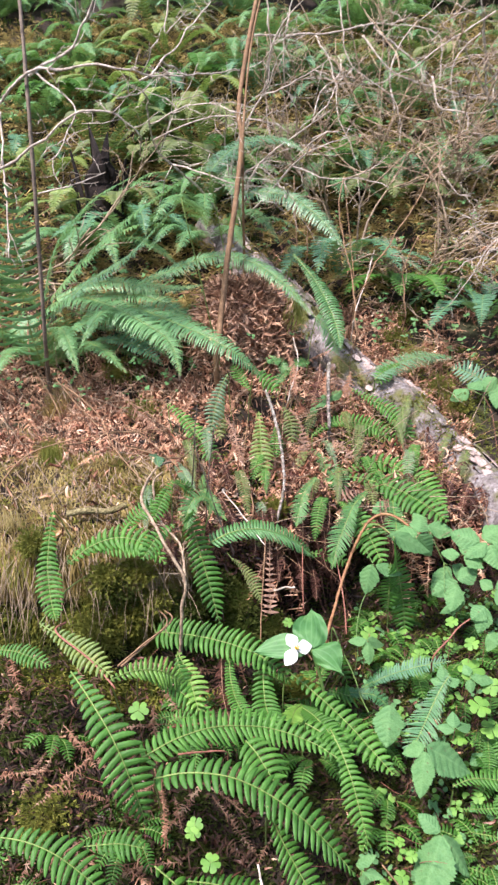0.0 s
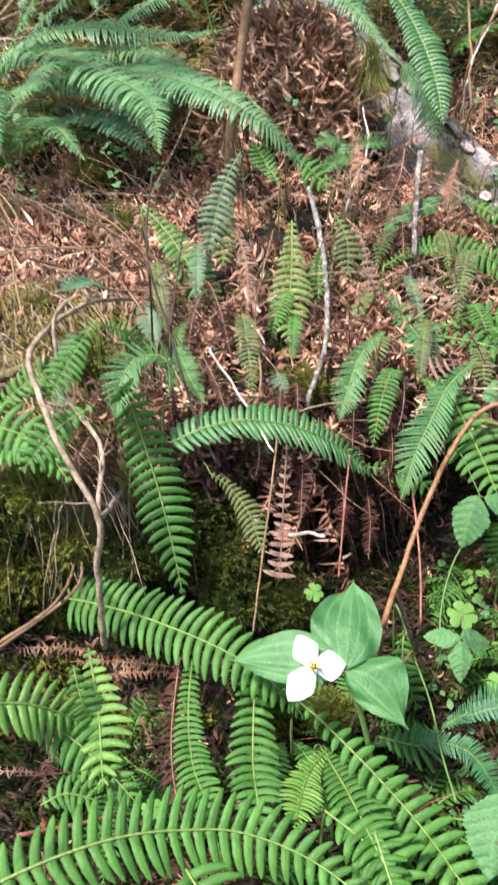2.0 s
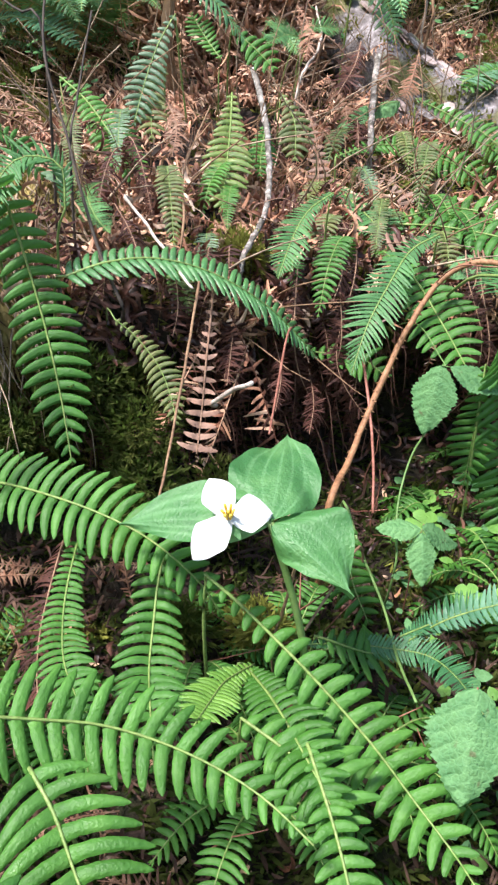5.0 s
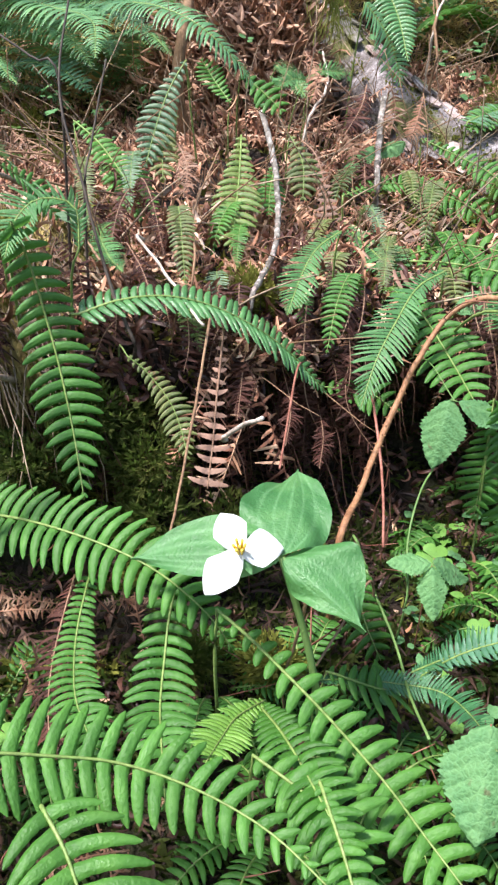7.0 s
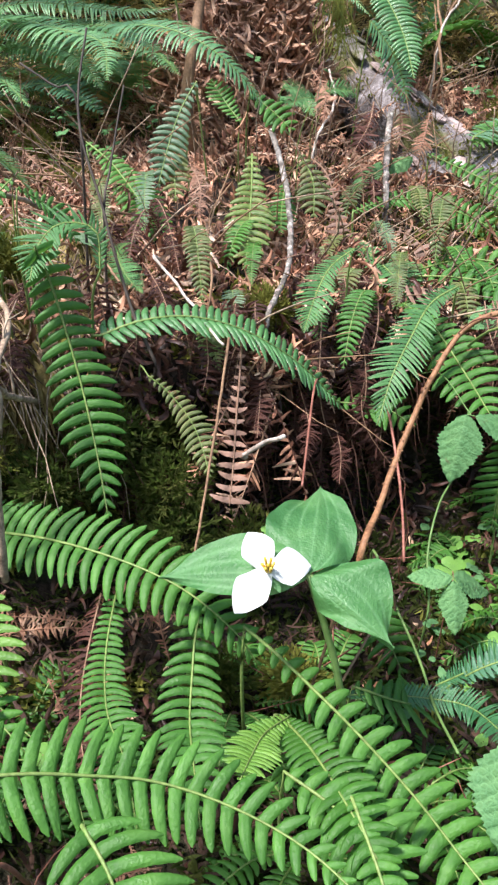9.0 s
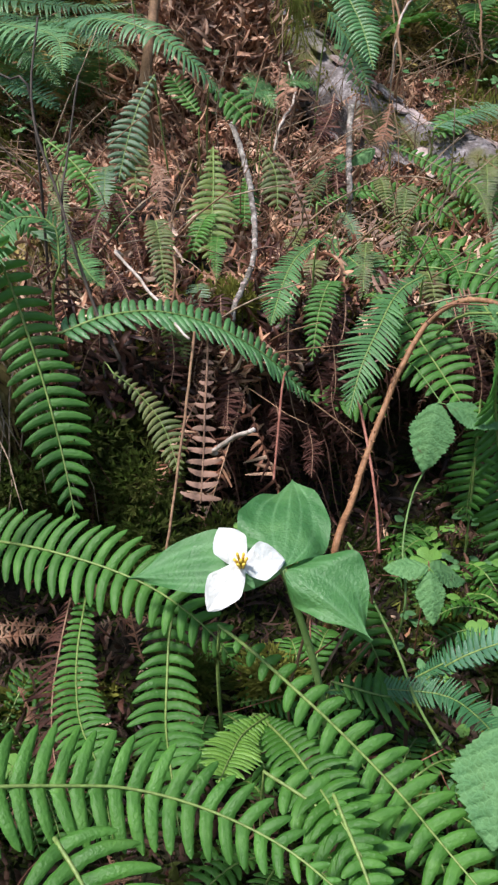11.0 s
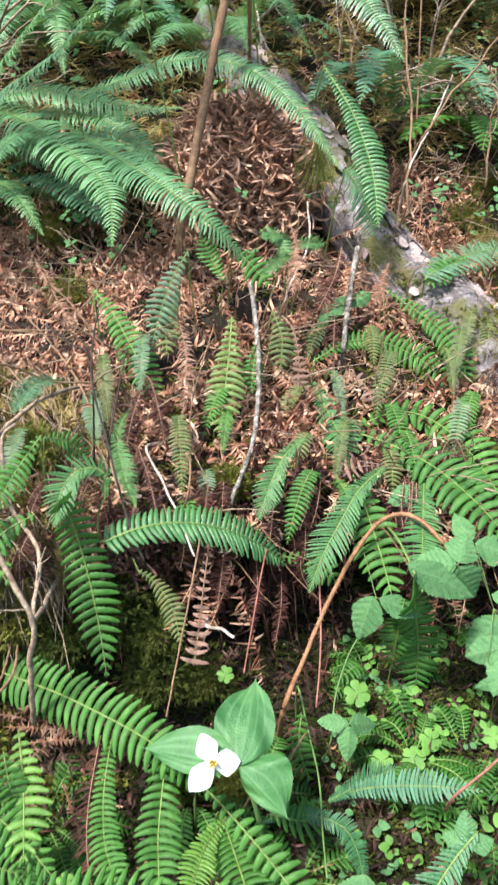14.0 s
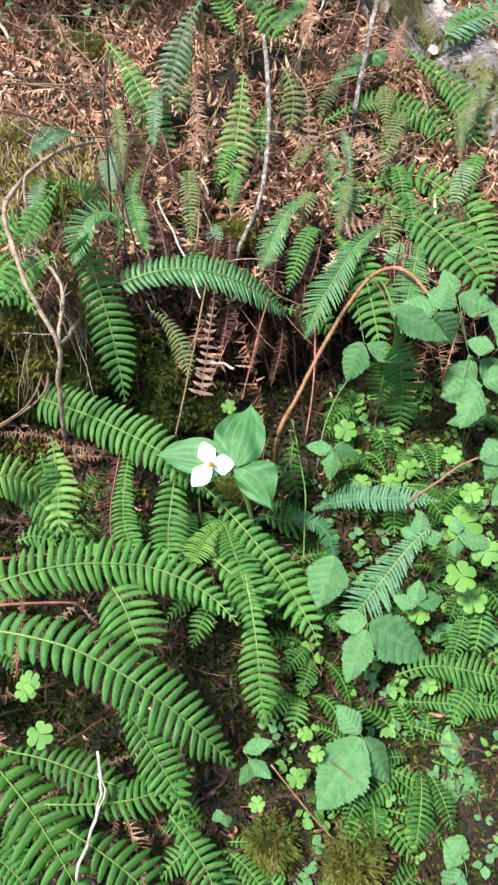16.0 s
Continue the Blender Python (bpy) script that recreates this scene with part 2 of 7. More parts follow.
# near-black brown that paints the darkness of a gap between the ferns
GAP_DARK = rough_surface("dark_gap_brown", ((0.3, (0.006, 0.004, 0.003)), (0.55, (0.016, 0.01, 0.008)), (0.8, (0.05, 0.03, 0.022))), 20, 120, 0.9, 1.0, 0.012)
WOOD = {
    "sapling": rough_surface("sapling_bark", ((0.25, (0.12, 0.07, 0.035)), (0.55, (0.25, 0.15, 0.08)), (0.8, (0.36, 0.25, 0.15))), 30, 200, 0.75, 0.4, 0.002),
    "dark": rough_surface("dark_sapling_bark", ((0.25, (0.09, 0.07, 0.055)), (0.75, (0.26, 0.21, 0.16))), 30, 200, 0.75, 0.4, 0.002),
    "lichen": rough_surface("lichen_bark", ((0.38, (0.09, 0.08, 0.065)), (0.52, (0.22, 0.2, 0.17)), (0.68, (0.5, 0.5, 0.45))), 70, 260, 0.85, 0.6, 0.002),
    "cane": rough_surface("prickly_cane_bark", ((0.3, (0.2, 0.09, 0.04)), (0.7, (0.4, 0.22, 0.11))), 60, 300, 0.6, 0.3, 0.001),
    "twig": rough_surface("dark_twig_bark", ((0.3, (0.03, 0.025, 0.02)), (0.7, (0.09, 0.07, 0.052))), 60, 300, 0.7, 0.4, 0.001),
    "pale": rough_surface("pale_twig_wood", ((0.35, (0.26, 0.21, 0.165)), (0.65, (0.68, 0.61, 0.53))), 60, 300, 0.7, 0.3, 0.001),
    "red": rough_surface("red_stem_skin", ((0.3, (0.2, 0.07, 0.045)), (0.7, (0.38, 0.17, 0.12))), 60, 300, 0.55, 0.2, 0.001),
    "vine": rough_surface("vine_bark", ((0.35, (0.17, 0.115, 0.075)), (0.65, (0.5, 0.39, 0.27))), 50, 240, 0.8, 0.5, 0.002),
    "brown": rough_surface("brown_twig_bark", ((0.3, (0.16, 0.09, 0.05)), (0.7, (0.36, 0.23, 0.13))), 50, 240, 0.8, 0.4, 0.001),
    "moss": rough_surface("moss_on_wood", ((0.3, (0.14, 0.12, 0.05)), (0.6, (0.3, 0.26, 0.13)), (0.8, (0.42, 0.38, 0.22))), 40, 160, 0.95, 1.0, 0.01),
    "grass": leaf("grass_green", ((0.3, (0.1, 0.2, 0.06)), (0.7, (0.17, 0.28, 0.09)))),
}
BRAMBLE = leaf("bramble_leaf_green", ((0.25, (0.052, 0.155, 0.06)), (0.75, (0.115, 0.25, 0.105))), rough=0.62, spec=0.25, scale=60, crinkle=190.0, blemish=(0.1, 0.1, 0.05), vein=(0.12, 0.26, 0.1))
SORREL = leaf("sorrel_green", ((0.25, (0.08, 0.225, 0.04)), (0.75, (0.155, 0.335, 0.055))), rough=0.55, through_light=0.35)
TRILLIUM = leaf("trillium_leaf_green", ((0.35, (0.036, 0.135, 0.042)), (0.5, (0.056, 0.178, 0.058)), (0.65, (0.088, 0.225, 0.08))), rough=0.42, scale=22, through_light=0.3, spec=0.4, vein=(0.125, 0.285, 0.115))
PETAL = leaf("white_petal", ((0.2, (0.58, 0.6, 0.63)), (0.8, (0.7, 0.715, 0.74))), rough=0.5, through_light=0.3, tint=(0.9, 0.9, 0.88), scale=20)
STAMEN = leaf("yellow_stamen", ((0.2, (0.75, 0.5, 0.05)), (0.8, (0.85, 0.62, 0.1))), rough=0.6)


# ---- mesh helpers ----
def link(name, verts, faces, material, parent=None, label="", flat=False, veins=None):
    """One mesh object from vertices and faces; under a parent when one is given."""
    me = bpy.data.meshes.new(name)
    me.from_pydata([tuple(v) for v in verts], [], faces)
    me.materials.append(material)
    if not flat:
        me.polygons.foreach_set("use_smooth", [True] * len(me.polygons))
    me.update()
    if veins:
        me.attributes.new("vein", "FLOAT", "POINT").data.foreach_set("value", veins)
    ob = new(name, me)
    if parent is not None:
        ob.parent = parent
    return tagged(ob, label)


def thing(name, place, label, category, group="", kind=""):
    ob = new(name)
    ob.location = place
    ob.empty_display_size = 0.05
    return tagged(ob, label, category, group, kind)


def spline(pts, count):
    """Points evenly spread along a smooth line through pts."""
    pts = [Vector(p) for p in pts]
    if len(pts) == 2:
        return [pts[0].lerp(pts[1], i / (count - 1)) for i in range(count)]
    ext = [2 * pts[0] - pts[1]] + pts + [2 * pts[-1] - pts[-2]]
    fine = []
    for i in range(1, len(ext) - 2):
        a, b, c, d = ext[i - 1:i + 3]
        for k in range(16):
            u = k / 16
            fine.append(0.5 * (2 * b + (c - a) * u + (2 * a - 5 * b + 4 * c - d) * u * u + (3 * b - a - 3 * c + d) * u ** 3))
    fine.append(pts[-1])
    run = [0.0]
    for a, b in zip(fine, fine[1:]):
        run.append(run[-1] + (b - a).length)
    out, j = [], 0
    for i in range(count):
        want = run[-1] * i / (count - 1)
        while j < len(run) - 2 and run[j + 1] < want:
            j += 1
        span = run[j + 1] - run[j]
        out.append(fine[j].lerp(fine[j + 1], (want - run[j]) / span if span > 0 else 0))
    return out


def tube(line, r0, r1, sides=7, rough=0.0, rnd=None):
    """Vertices and faces of a round tapering stem along a line."""
    verts, faces = [], []
    up = Vector((0.13, -0.3, 0.95))
    n = len(line)
    for i, p in enumerate(line):
        d = (line[min(i + 1, n - 1)] - line[max(i - 1, 0)]).normalized()
        a = d.cross(up)
        a = a.normalized() if a.length > 1e-4 else Vector((1, 0, 0))
        b = d.cross(a)
        r = r0 + (r1 - r0) * i / (n - 1)
        for k in range(sides):
            q = 2 * math.pi * k / sides
            rr = r * (1 + (rough * (rnd.random() - 0.5) if rnd else 0))
            verts.append(p + rr * (a * math.cos(q) + b * math.sin(q)))
    for i in range(n - 1):
        for k in range(sides):
            k2 = (k + 1) % sides
            faces.append((i * sides + k, i * sides + k2, (i + 1) * sides + k2, (i + 1) * sides + k))
    faces.append(tuple(range(sides - 1, -1, -1)))
    faces.append(tuple((n - 1) * sides + k for k in range(sides)))
    return verts, faces


def pinna(verts, faces, root, out_dir, along, nor, length, wide, droop, sweep, stations=5, pointed=False, twist=0.0, full=False):
    """One leaflet: a folded, rounded strip that leaves the stalk, bends forward and droops."""
    base = len(verts)
    across = (-1.0, -0.72, -0.3, 0.0, 0.3, 0.72, 1.0) if full else (-1.0, 0.0, 1.0)
    m = len(across)
    for i in range(stations + 1):
        u = i / stations
        mid = root + out_dir * (length * u) + along * (length * sweep * u * u) - nor * (length * droop * (u * u - 0.45 * u * full))
        if full:
            w = wide * (0.92 + 0.34 * max(0.0, 1 - u / 0.14) + 0.16 * math.sin(math.pi * min(1.0, u * 1.25)) - 0.2 * u) * math.sqrt(max(0.03, 1 - u ** 8)) * (1.03 if i % 2 else 0.97)
        elif pointed:
            w = wide * (1 - u) ** 0.55 * (0.85 + 0.4 * u)
        else:
            w = wide * (1.14 - 0.46 * u) * math.sqrt(max(0.0, 1 - u ** 6)) * (1.06 if i % 2 else 0.95) if i < stations else wide * 0.26
        if i == 0 and pointed:
            w *= 0.8
        tw = along + nor * (twist * u)
        if full:
            lean = (tw - out_dir * (sweep * u)).normalized()
            for c in across:
                a = abs(c)
                verts.append(mid + lean * (w * 0.5 * c * (1 - 0.1 * a)) - nor * (w * (0.05 * (a < 0.1) + 0.26 * a ** 2.6)))
        else:
            verts += [mid - tw * (w * 0.5) - nor * (w * 0.11), mid + nor * (w * 0.02), mid + tw * (w * 0.5) - nor * (w * 0.11)]
    for i in range(stations):
        for k in range(m - 1):
            a = base + m * i + k
            faces.append((a, a + 1, a + m + 1, a + m))


def blade(line, width, nor, kind, rnd, origin, loose=0.0, start=0.12, ramp=0.6):
    """Vertices and faces of the two rows of leaflets along a frond's stalk."""
    verts, faces = [], []
    n = len(line)
    length = sum((b - a).length for a, b in zip(line, line[1:]))
    sword = kind in ("sword", "silver", "spread")
    dead = kind in ("dead", "ladder", "hollow")
    comb = kind in ("comb", "smooth", "blue")
    spacing = width * (0.17 if kind == "spread" else 0.066 if sword else 0.068 if comb else 0.12 if kind == "drape" else 0.165 if kind in FLESHY and width > 0.038 else 0.122 if not dead else 0.24 if kind == "ladder" else 0.11 if kind == "hollow" else 0.125)
    spacing = max(spacing, 0.0035)
    full = kind in FLESHY and width > 0.038
    pairs = max(8, int(length / spacing))
    spacing = length / pairs
    nor = Vector(nor).normalized()
    for i in range(pairs):
        s = (i + 0.5) / pairs
        f = s * (n - 1)
        j = min(int(f), n - 2)
        p = line[j].lerp(line[j + 1], f - j)
        t = (line[min(j + 2, n - 1)] - line[max(j - 1, 0)]).normalized()
        nn = (nor - t * nor.dot(t))
        nn = nn.normalized() if nn.length > 1e-3 else Vector((0, 0, 1))
        side = t.cross(nn).normalized()
        if sword:
            reach = min(1.0, 0.55 + 2.2 * s) * (1 - max(0.0, (s - 0.45) / 0.55) ** 1.7) + 0.05
        else:
            reach = (0.16 + 0.84 * s ** 1.5) * rnd.uniform(0.7, 1.1) if kind == "ladder" else (start + (1 - start) * min(1.0, s / ramp)) * (1 - max(0.0, (s - 0.5) / 0.5) ** 1.9) + 0.05
        for sg in (-1, 1):
            if dead and rnd.random() < (0.12 if kind == "dead" else 0.02):
                continue
            ang = radians((10 if sword else 24 if kind == "blue" else 30 if comb else 0 if kind == "ladder" else 3 if full else 12) + (0 if kind == "ladder" else 38) * max(0.0, s - 0.72) / 0.28 + (rnd.uniform(-3, 3) if full else rnd.uniform(-5, 5)))
            if loose and kind != "ladder":
                ang += rnd.uniform(-loose, loose)
            tilt = rnd.uniform(-0.12, 0.12) + (0.1 if kind == "ladder" or not dead else rnd.uniform(-0.5, 0.3))
            d = (side * (sg * math.cos(ang)) + t * math.sin(ang) + nn * (tilt if dead else 0.16 + 0.5 * tilt if full else 0.22 + tilt)).normalized()
            ll = width * 0.5 * reach * rnd.uniform(0.93, 1.05)
            ww = spacing * (0.95 if sword else 0.9 if kind == "drape" else 0.82 if full else 0.76 if not dead else 0.5 if kind == "ladder" else 0.6) * min(1.0, 0.45 + ll / (width * 0.5))
            if comb:
                ww = spacing * 1.02
            if kind == "spread":
                ww = spacing * 0.46
            pinna(verts, faces, p - origin, d, t, nn, ll, ww, rnd.uniform(0.4, 0.62) if kind == "drape" or sword else rnd.uniform(0.34, 0.5) if full else rnd.uniform(0.08, 0.26) if kind == "ladder" or not dead else rnd.uniform(-0.2, 1.1), rnd.uniform(-0.4, 0.3) if kind == "ladder" else rnd.uniform(0.2, 0.32) if full else rnd.uniform(0.05, 0.16) * (1 if not sword else 1.6),
                  (10 if full and width > 0.06 else 7) if width > 0.038 else 4, sword or comb, rnd.uniform(-0.1, 0.1) if kind == "ladder" else rnd.uniform(-0.25, 0.25) if not dead else rnd.uniform(-1.4, 1.4), full)
    return verts, faces


FLESHY = ("deer", "dark", "light", "drape", "yellow", "old", "grey")
SEED = [100]


def frond(plant, kind, pts, width, nor, foot=None, loose=0.12, start=0.12, ramp=0.6):
    """A fern frond with its stalk, rising from foot when the stalk's lower end shows bare."""
    SEED[0] += 1
    rnd = random.Random(SEED[0])
    origin = Vector(plant.location)
    pts = [Vector(p) for p in pts]
    length = sum((b - a).length for a, b in zip(pts, pts[1:]))
    count = max(14, int(length / 0.012))
    line = spline(pts, count)
    dead_kind = kind in ("dead", "ladder", "hollow")
    v, f = blade(line, width, nor, kind, rnd, origin, max(loose, 0.6 * (kind == "hollow")) if dead_kind else 0.0, start, ramp)
    names = {"ladder": "pale dry ladder-like fern frond", "dead": "dry brown curled fern frond", "hollow": "dark maroon dead fern frond", "yellow": "yellowing fern frond"}
    ob = link("frond", v, f, GREEN[kind], plant, names[kind] if kind in names else "")
    whole = line
    if foot is not None:
        whole = spline([Vector(foot), Vector(foot).lerp(pts[0], 0.55) + Vector((0, -0.01, 0.02)), pts[0]], 8)[:-1] + line
    r = max(0.0007, min(0.0016, width * 0.021)) * (1.5 if kind == "ladder" else 1.0)
    v, f = tube([p - origin for p in whole], r * 1.25, r * 0.45, 5)
    link("stalk", v, f, RACHIS["dead" if dead_kind else "deer"], ob)
    return ob


def kinked(line, size, rnd, every=4):
    """Bends a smooth line into the short straight runs of a twig."""
    n = len(line)
    marks = [Vector((rnd.uniform(-1, 1), rnd.uniform(-1, 1), rnd.uniform(-1, 1))) * size for _ in range(n // every + 2)]
    return [p + marks[i // every].lerp(marks[i // every + 1], (i % every) / every) for i, p in enumerate(line)]


def add_tube(v, f, line, r0, r1, sides=5):
    vv, ff = tube(line, r0, r1, sides)
    b = len(v)
    v += vv
    f += [tuple(k + b for k in q) for q in ff]


def side_twig(v, f, p, d, length, r, rnd, forks=1):
    """A crooked twig, forking once or twice."""
    d = (d * 0.6 + Vector((rnd.uniform(-1, 1), rnd.uniform(-1, 1), rnd.uniform(-0.9, 0.9)))).normalized()
    pts = [p]
    for k in range(4):
        d = (d + Vector((rnd.uniform(-1, 1), rnd.uniform(-1, 1), rnd.uniform(-1, 1))) * 0.38).normalized()
        pts.append(pts[-1] + d * (length / 4))
    add_tube(v, f, pts, r, r * 0.45, 4)
    if forks:
        for k in range(2):
            side_twig(v, f, pts[rnd.randint(1, 3)], d, length * rnd.uniform(0.35, 0.65), r * 0.65, rnd, forks - 1)


def stick(name, pts, r0, r1, material, label, category, group="", knots=0.0, sides=8, twigs=0):
    SEED[0] += 1
    rnd = random.Random(SEED[0])
    if category == "branch":
        r0, r1 = r0 * 1.4, r1 * 1.4
    length = sum((Vector(b) - Vector(a)).length for a, b in zip(pts, pts[1:]))
    line = spline(pts, max(10, int(length / 0.012)))
    if twigs:
        line = kinked(line, 0.006, rnd)
    line = [p + Vector((rnd.uniform(-1, 1), rnd.uniform(-1, 1), rnd.uniform(-1, 1))) * min(r0, 0.004) * knots for p in line]
    origin = line[0].copy()
    line = [p - origin for p in line]
    v, f = tube(line, r0, r1, sides, 0.25 + 0.5 * (knots > 0.9), rnd)
    for k in range(twigs):
        i = rnd.randrange(len(line) // 6, len(line) - 1)
        side_twig(v, f, line[i], (line[i + 1] - line[i]).normalized(), rnd.uniform(0.04, 0.13), r0 * 0.42, rnd)
    ob = link(name, v, f, material)
    ob.location = origin
    return tagged(ob, label, category, group)


def curl(v, f, p, n, up, rnd, long=0.04, high=0.035):
    """A dry leaflet, broad and rolled up on itself."""
    d = (up * rnd.uniform(-1, 0.7) + n.cross(up) * rnd.uniform(-1, 1) + n * rnd.uniform(-0.35, 0.6)).normalized()
    sd = d.cross(n + Vector((rnd.uniform(-0.8, 0.8), rnd.uniform(-0.8, 0.4), rnd.uniform(-0.6, 0.6)))).normalized()
    nn = sd.cross(d)
    ln, w = long * rnd.uniform(0.5, 1.35), rnd.uniform(0.0014, 0.0036)
    bend, roll, twist = rnd.choice((-1, 1)) * rnd.uniform(0.7, 3.4), rnd.uniform(0.4, 1.8), rnd.uniform(-2.2, 2.2)
    q = p + n * rnd.uniform(0.0, high)
    b = len(v)
    for i in range(6):
        u = i / 5
        a = bend * u
        m = q + d * (ln * math.sin(a) / bend) + nn * (ln * (1 - math.cos(a)) / bend)
        fwd, out = d * math.cos(a) + nn * math.sin(a), nn * math.cos(a) - d * math.sin(a)
        s1 = sd * math.cos(twist * u) + out * math.sin(twist * u)
        s2 = fwd.cross(s1)
        ww = w * (0.25 + math.sin(math.pi * min(1.0, 0.12 + 0.86 * u)) ** 0.7)
        v += [m - s1 * ww + s2 * (ww * roll), m, m + s1 * ww + s2 * (ww * roll * 0.8)]
    for i in range(5):
        a = b + 3 * i
        f += [(a, a + 1, a + 4, a + 3), (a + 1, a + 2, a + 5, a + 4)]


# ---- the bank ----
def build_ground():
    xs = np.concatenate([np.linspace(-9, -1.5, 16)[:-1], np.linspace(-1.5, 1.2, 190), np.linspace(1.2, 9, 16)[1:]])
    ss = np.concatenate([np.linspace(0.0, 3.9, 14)[:-1], np.linspace(3.9, 6.9, 230), np.linspace(6.9, PROFILE_S[-1], 60)[1:]])
    verts = [bank(float(x), float(s)) for x in xs for s in ss]
    n = len(ss)
    faces = [(i * n + j, (i + 1) * n + j, (i + 1) * n + j + 1, i * n + j + 1) for i in range(len(xs) - 1) for j in range(n - 1)]
    ob = link("ground", verts, faces, SOIL)
    return tagged(ob, "dark brown forest soil bank with moss and litter", "ground", kind="structure")


build_ground()

plant = thing("deer_fern", (-0.397, 1.913, 0.736), "bluish green fern low on the mossy bank", "fern", "ferns on the bank")
frond(plant, "deer", [(-0.332, 1.712, 0.815), (-0.333, 1.737, 0.784), (-0.324, 1.745, 0.732), (-0.308, 1.738, 0.668), (-0.289, 1.717, 0.600), (-0.270, 1.686, 0.539)], 0.078, (0.352, -0.765, 0.539), (-0.375, 1.793, 0.687), start=0.55)
frond(plant, "comb", [(-0.293, 1.781, 0.787), (-0.296, 1.784, 0.829), (-0.325, 1.763, 0.837), (-0.338, 1.732, 0.817), (-0.335, 1.697, 0.783)], 0.069, (0.265, -0.685, 0.678), (-0.325, 1.819, 0.677))
frond(plant, "grey", [(-0.463, 2.153, 0.829), (-0.407, 2.026, 0.824), (-0.346, 1.893, 0.810)], 0.041, (0.308, -0.706, 0.638), (-0.450, 2.136, 0.825))
frond(plant, "comb", [(-0.346, 2.051, 0.811), (-0.339, 1.967, 0.797), (-0.300, 1.883, 0.774), (-0.256, 1.807, 0.760)], 0.054, (0.270, -0.680, 0.682), (-0.350, 2.063, 0.773))
frond(plant, "bluish", [(-0.466, 2.055, 0.850), (-0.446, 1.905, 0.902), (-0.400, 1.735, 0.927)], 0.047, (0.358, -0.698, 0.620), (-0.475, 2.059, 0.814))
frond(plant, "deer", [(-0.378, 1.779, 0.875), (-0.359, 1.815, 0.854), (-0.338, 1.837, 0.816)], 0.045, (0.324, -0.680, 0.658), (-0.400, 1.826, 0.711))
frond(plant, "deer", [(-0.376, 1.766, 0.884), (-0.396, 1.727, 0.849), (-0.414, 1.683, 0.807)], 0.050, (0.360, -0.649, 0.670), (-0.400, 1.826, 0.711))
frond(plant, "deer", [(-0.367, 1.706, 0.793), (-0.402, 1.674, 0.776), (-0.432, 1.626, 0.739)], 0.060, (0.360, -0.608, 0.708), (-0.400, 1.781, 0.692))
plant = thing("deer_fern", (-0.325, 1.801, 0.664), "bright green deer fern with arching ladder-like fronds", "fern", "ferns on the bank")
frond(plant, "drape", [(-0.294, 1.769, 0.719), (-0.257, 1.791, 0.731), (-0.214, 1.818, 0.733), (-0.170, 1.847, 0.720), (-0.130, 1.878, 0.695), (-0.087, 1.911, 0.656), (-0.041, 1.945, 0.596)], 0.080, (0.000, -0.507, 0.862), (-0.325, 1.801, 0.664), start=0.6)
plant = thing("deer_fern", (-0.450, 1.749, 0.519), "bright green deer fern with arching ladder-like fronds", "fern", "ferns on the bank")
frond(plant, "deer", [(-0.43, 1.68, 0.52), (-0.394, 1.667, 0.527), (-0.325, 1.646, 0.532), (-0.264, 1.628, 0.529), (-0.209, 1.616, 0.518), (-0.163, 1.607, 0.500), (-0.120, 1.601, 0.466), (-0.098, 1.604, 0.428)], 0.082, (0.217, -0.674, 0.706), (-0.450, 1.749, 0.519), start=0.95)
plant = thing("deer_fern", (-0.175, 1.531, 0.266), "bright green deer fern with arching ladder-like fronds", "fern", "ferns on the bank")
frond(plant, "deer", [(-0.243, 1.622, 0.488), (-0.234, 1.569, 0.469), (-0.222, 1.527, 0.456), (-0.204, 1.486, 0.448), (-0.176, 1.446, 0.440), (-0.155, 1.405, 0.418)], 0.048, (0.286, -0.593, 0.753), (-0.26, 1.66, 0.40), start=0.35, ramp=0.6)
frond(plant, "hollow", [(-0.262, 1.63, 0.482), (-0.256, 1.58, 0.46), (-0.248, 1.535, 0.44), (-0.232, 1.49, 0.425), (-0.21, 1.45, 0.41)], 0.05, (0.286, -0.593, 0.753), (-0.27, 1.66, 0.40), start=0.4)
frond(plant, "deer", [(-0.160, 1.632, 0.478), (-0.163, 1.613, 0.450), (-0.160, 1.586, 0.428), (-0.152, 1.542, 0.410), (-0.135, 1.489, 0.408), (-0.118, 1.44, 0.392)], 0.066, (0.203, -0.618, 0.760), (-0.165, 1.66, 0.38), start=0.6, ramp=0.5)
plant = thing("deer_fern", (-0.237, 1.477, 0.251), "bright green deer fern with arching ladder-like fronds", "fern", "ferns on the bank")
frond(plant, "deer", [(-0.37, 1.262, 0.49), (-0.32, 1.305, 0.497), (-0.27, 1.347, 0.492), (-0.227, 1.380, 0.479), (-0.184, 1.407, 0.460), (-0.150, 1.423, 0.447), (-0.110, 1.429, 0.433), (-0.068, 1.425, 0.420), (-0.029, 1.410, 0.411), (0.008, 1.384, 0.403)], 0.08, (0.180, -0.542, 0.821), (-0.375, 1.46, 0.27), start=0.6, ramp=0.35)
frond(plant, "deer", [(-0.179, 1.369, 0.453), (-0.156, 1.351, 0.437), (-0.134, 1.328, 0.415), (-0.113, 1.307, 0.396)], 0.108, (0.187, -0.384, 0.904), (-0.200, 1.480, 0.246), start=0.6)
plant = thing("deer_fern", (-0.080, 1.609, 0.282), "bright green deer fern with arching ladder-like fronds", "fern", "ferns on the bank")
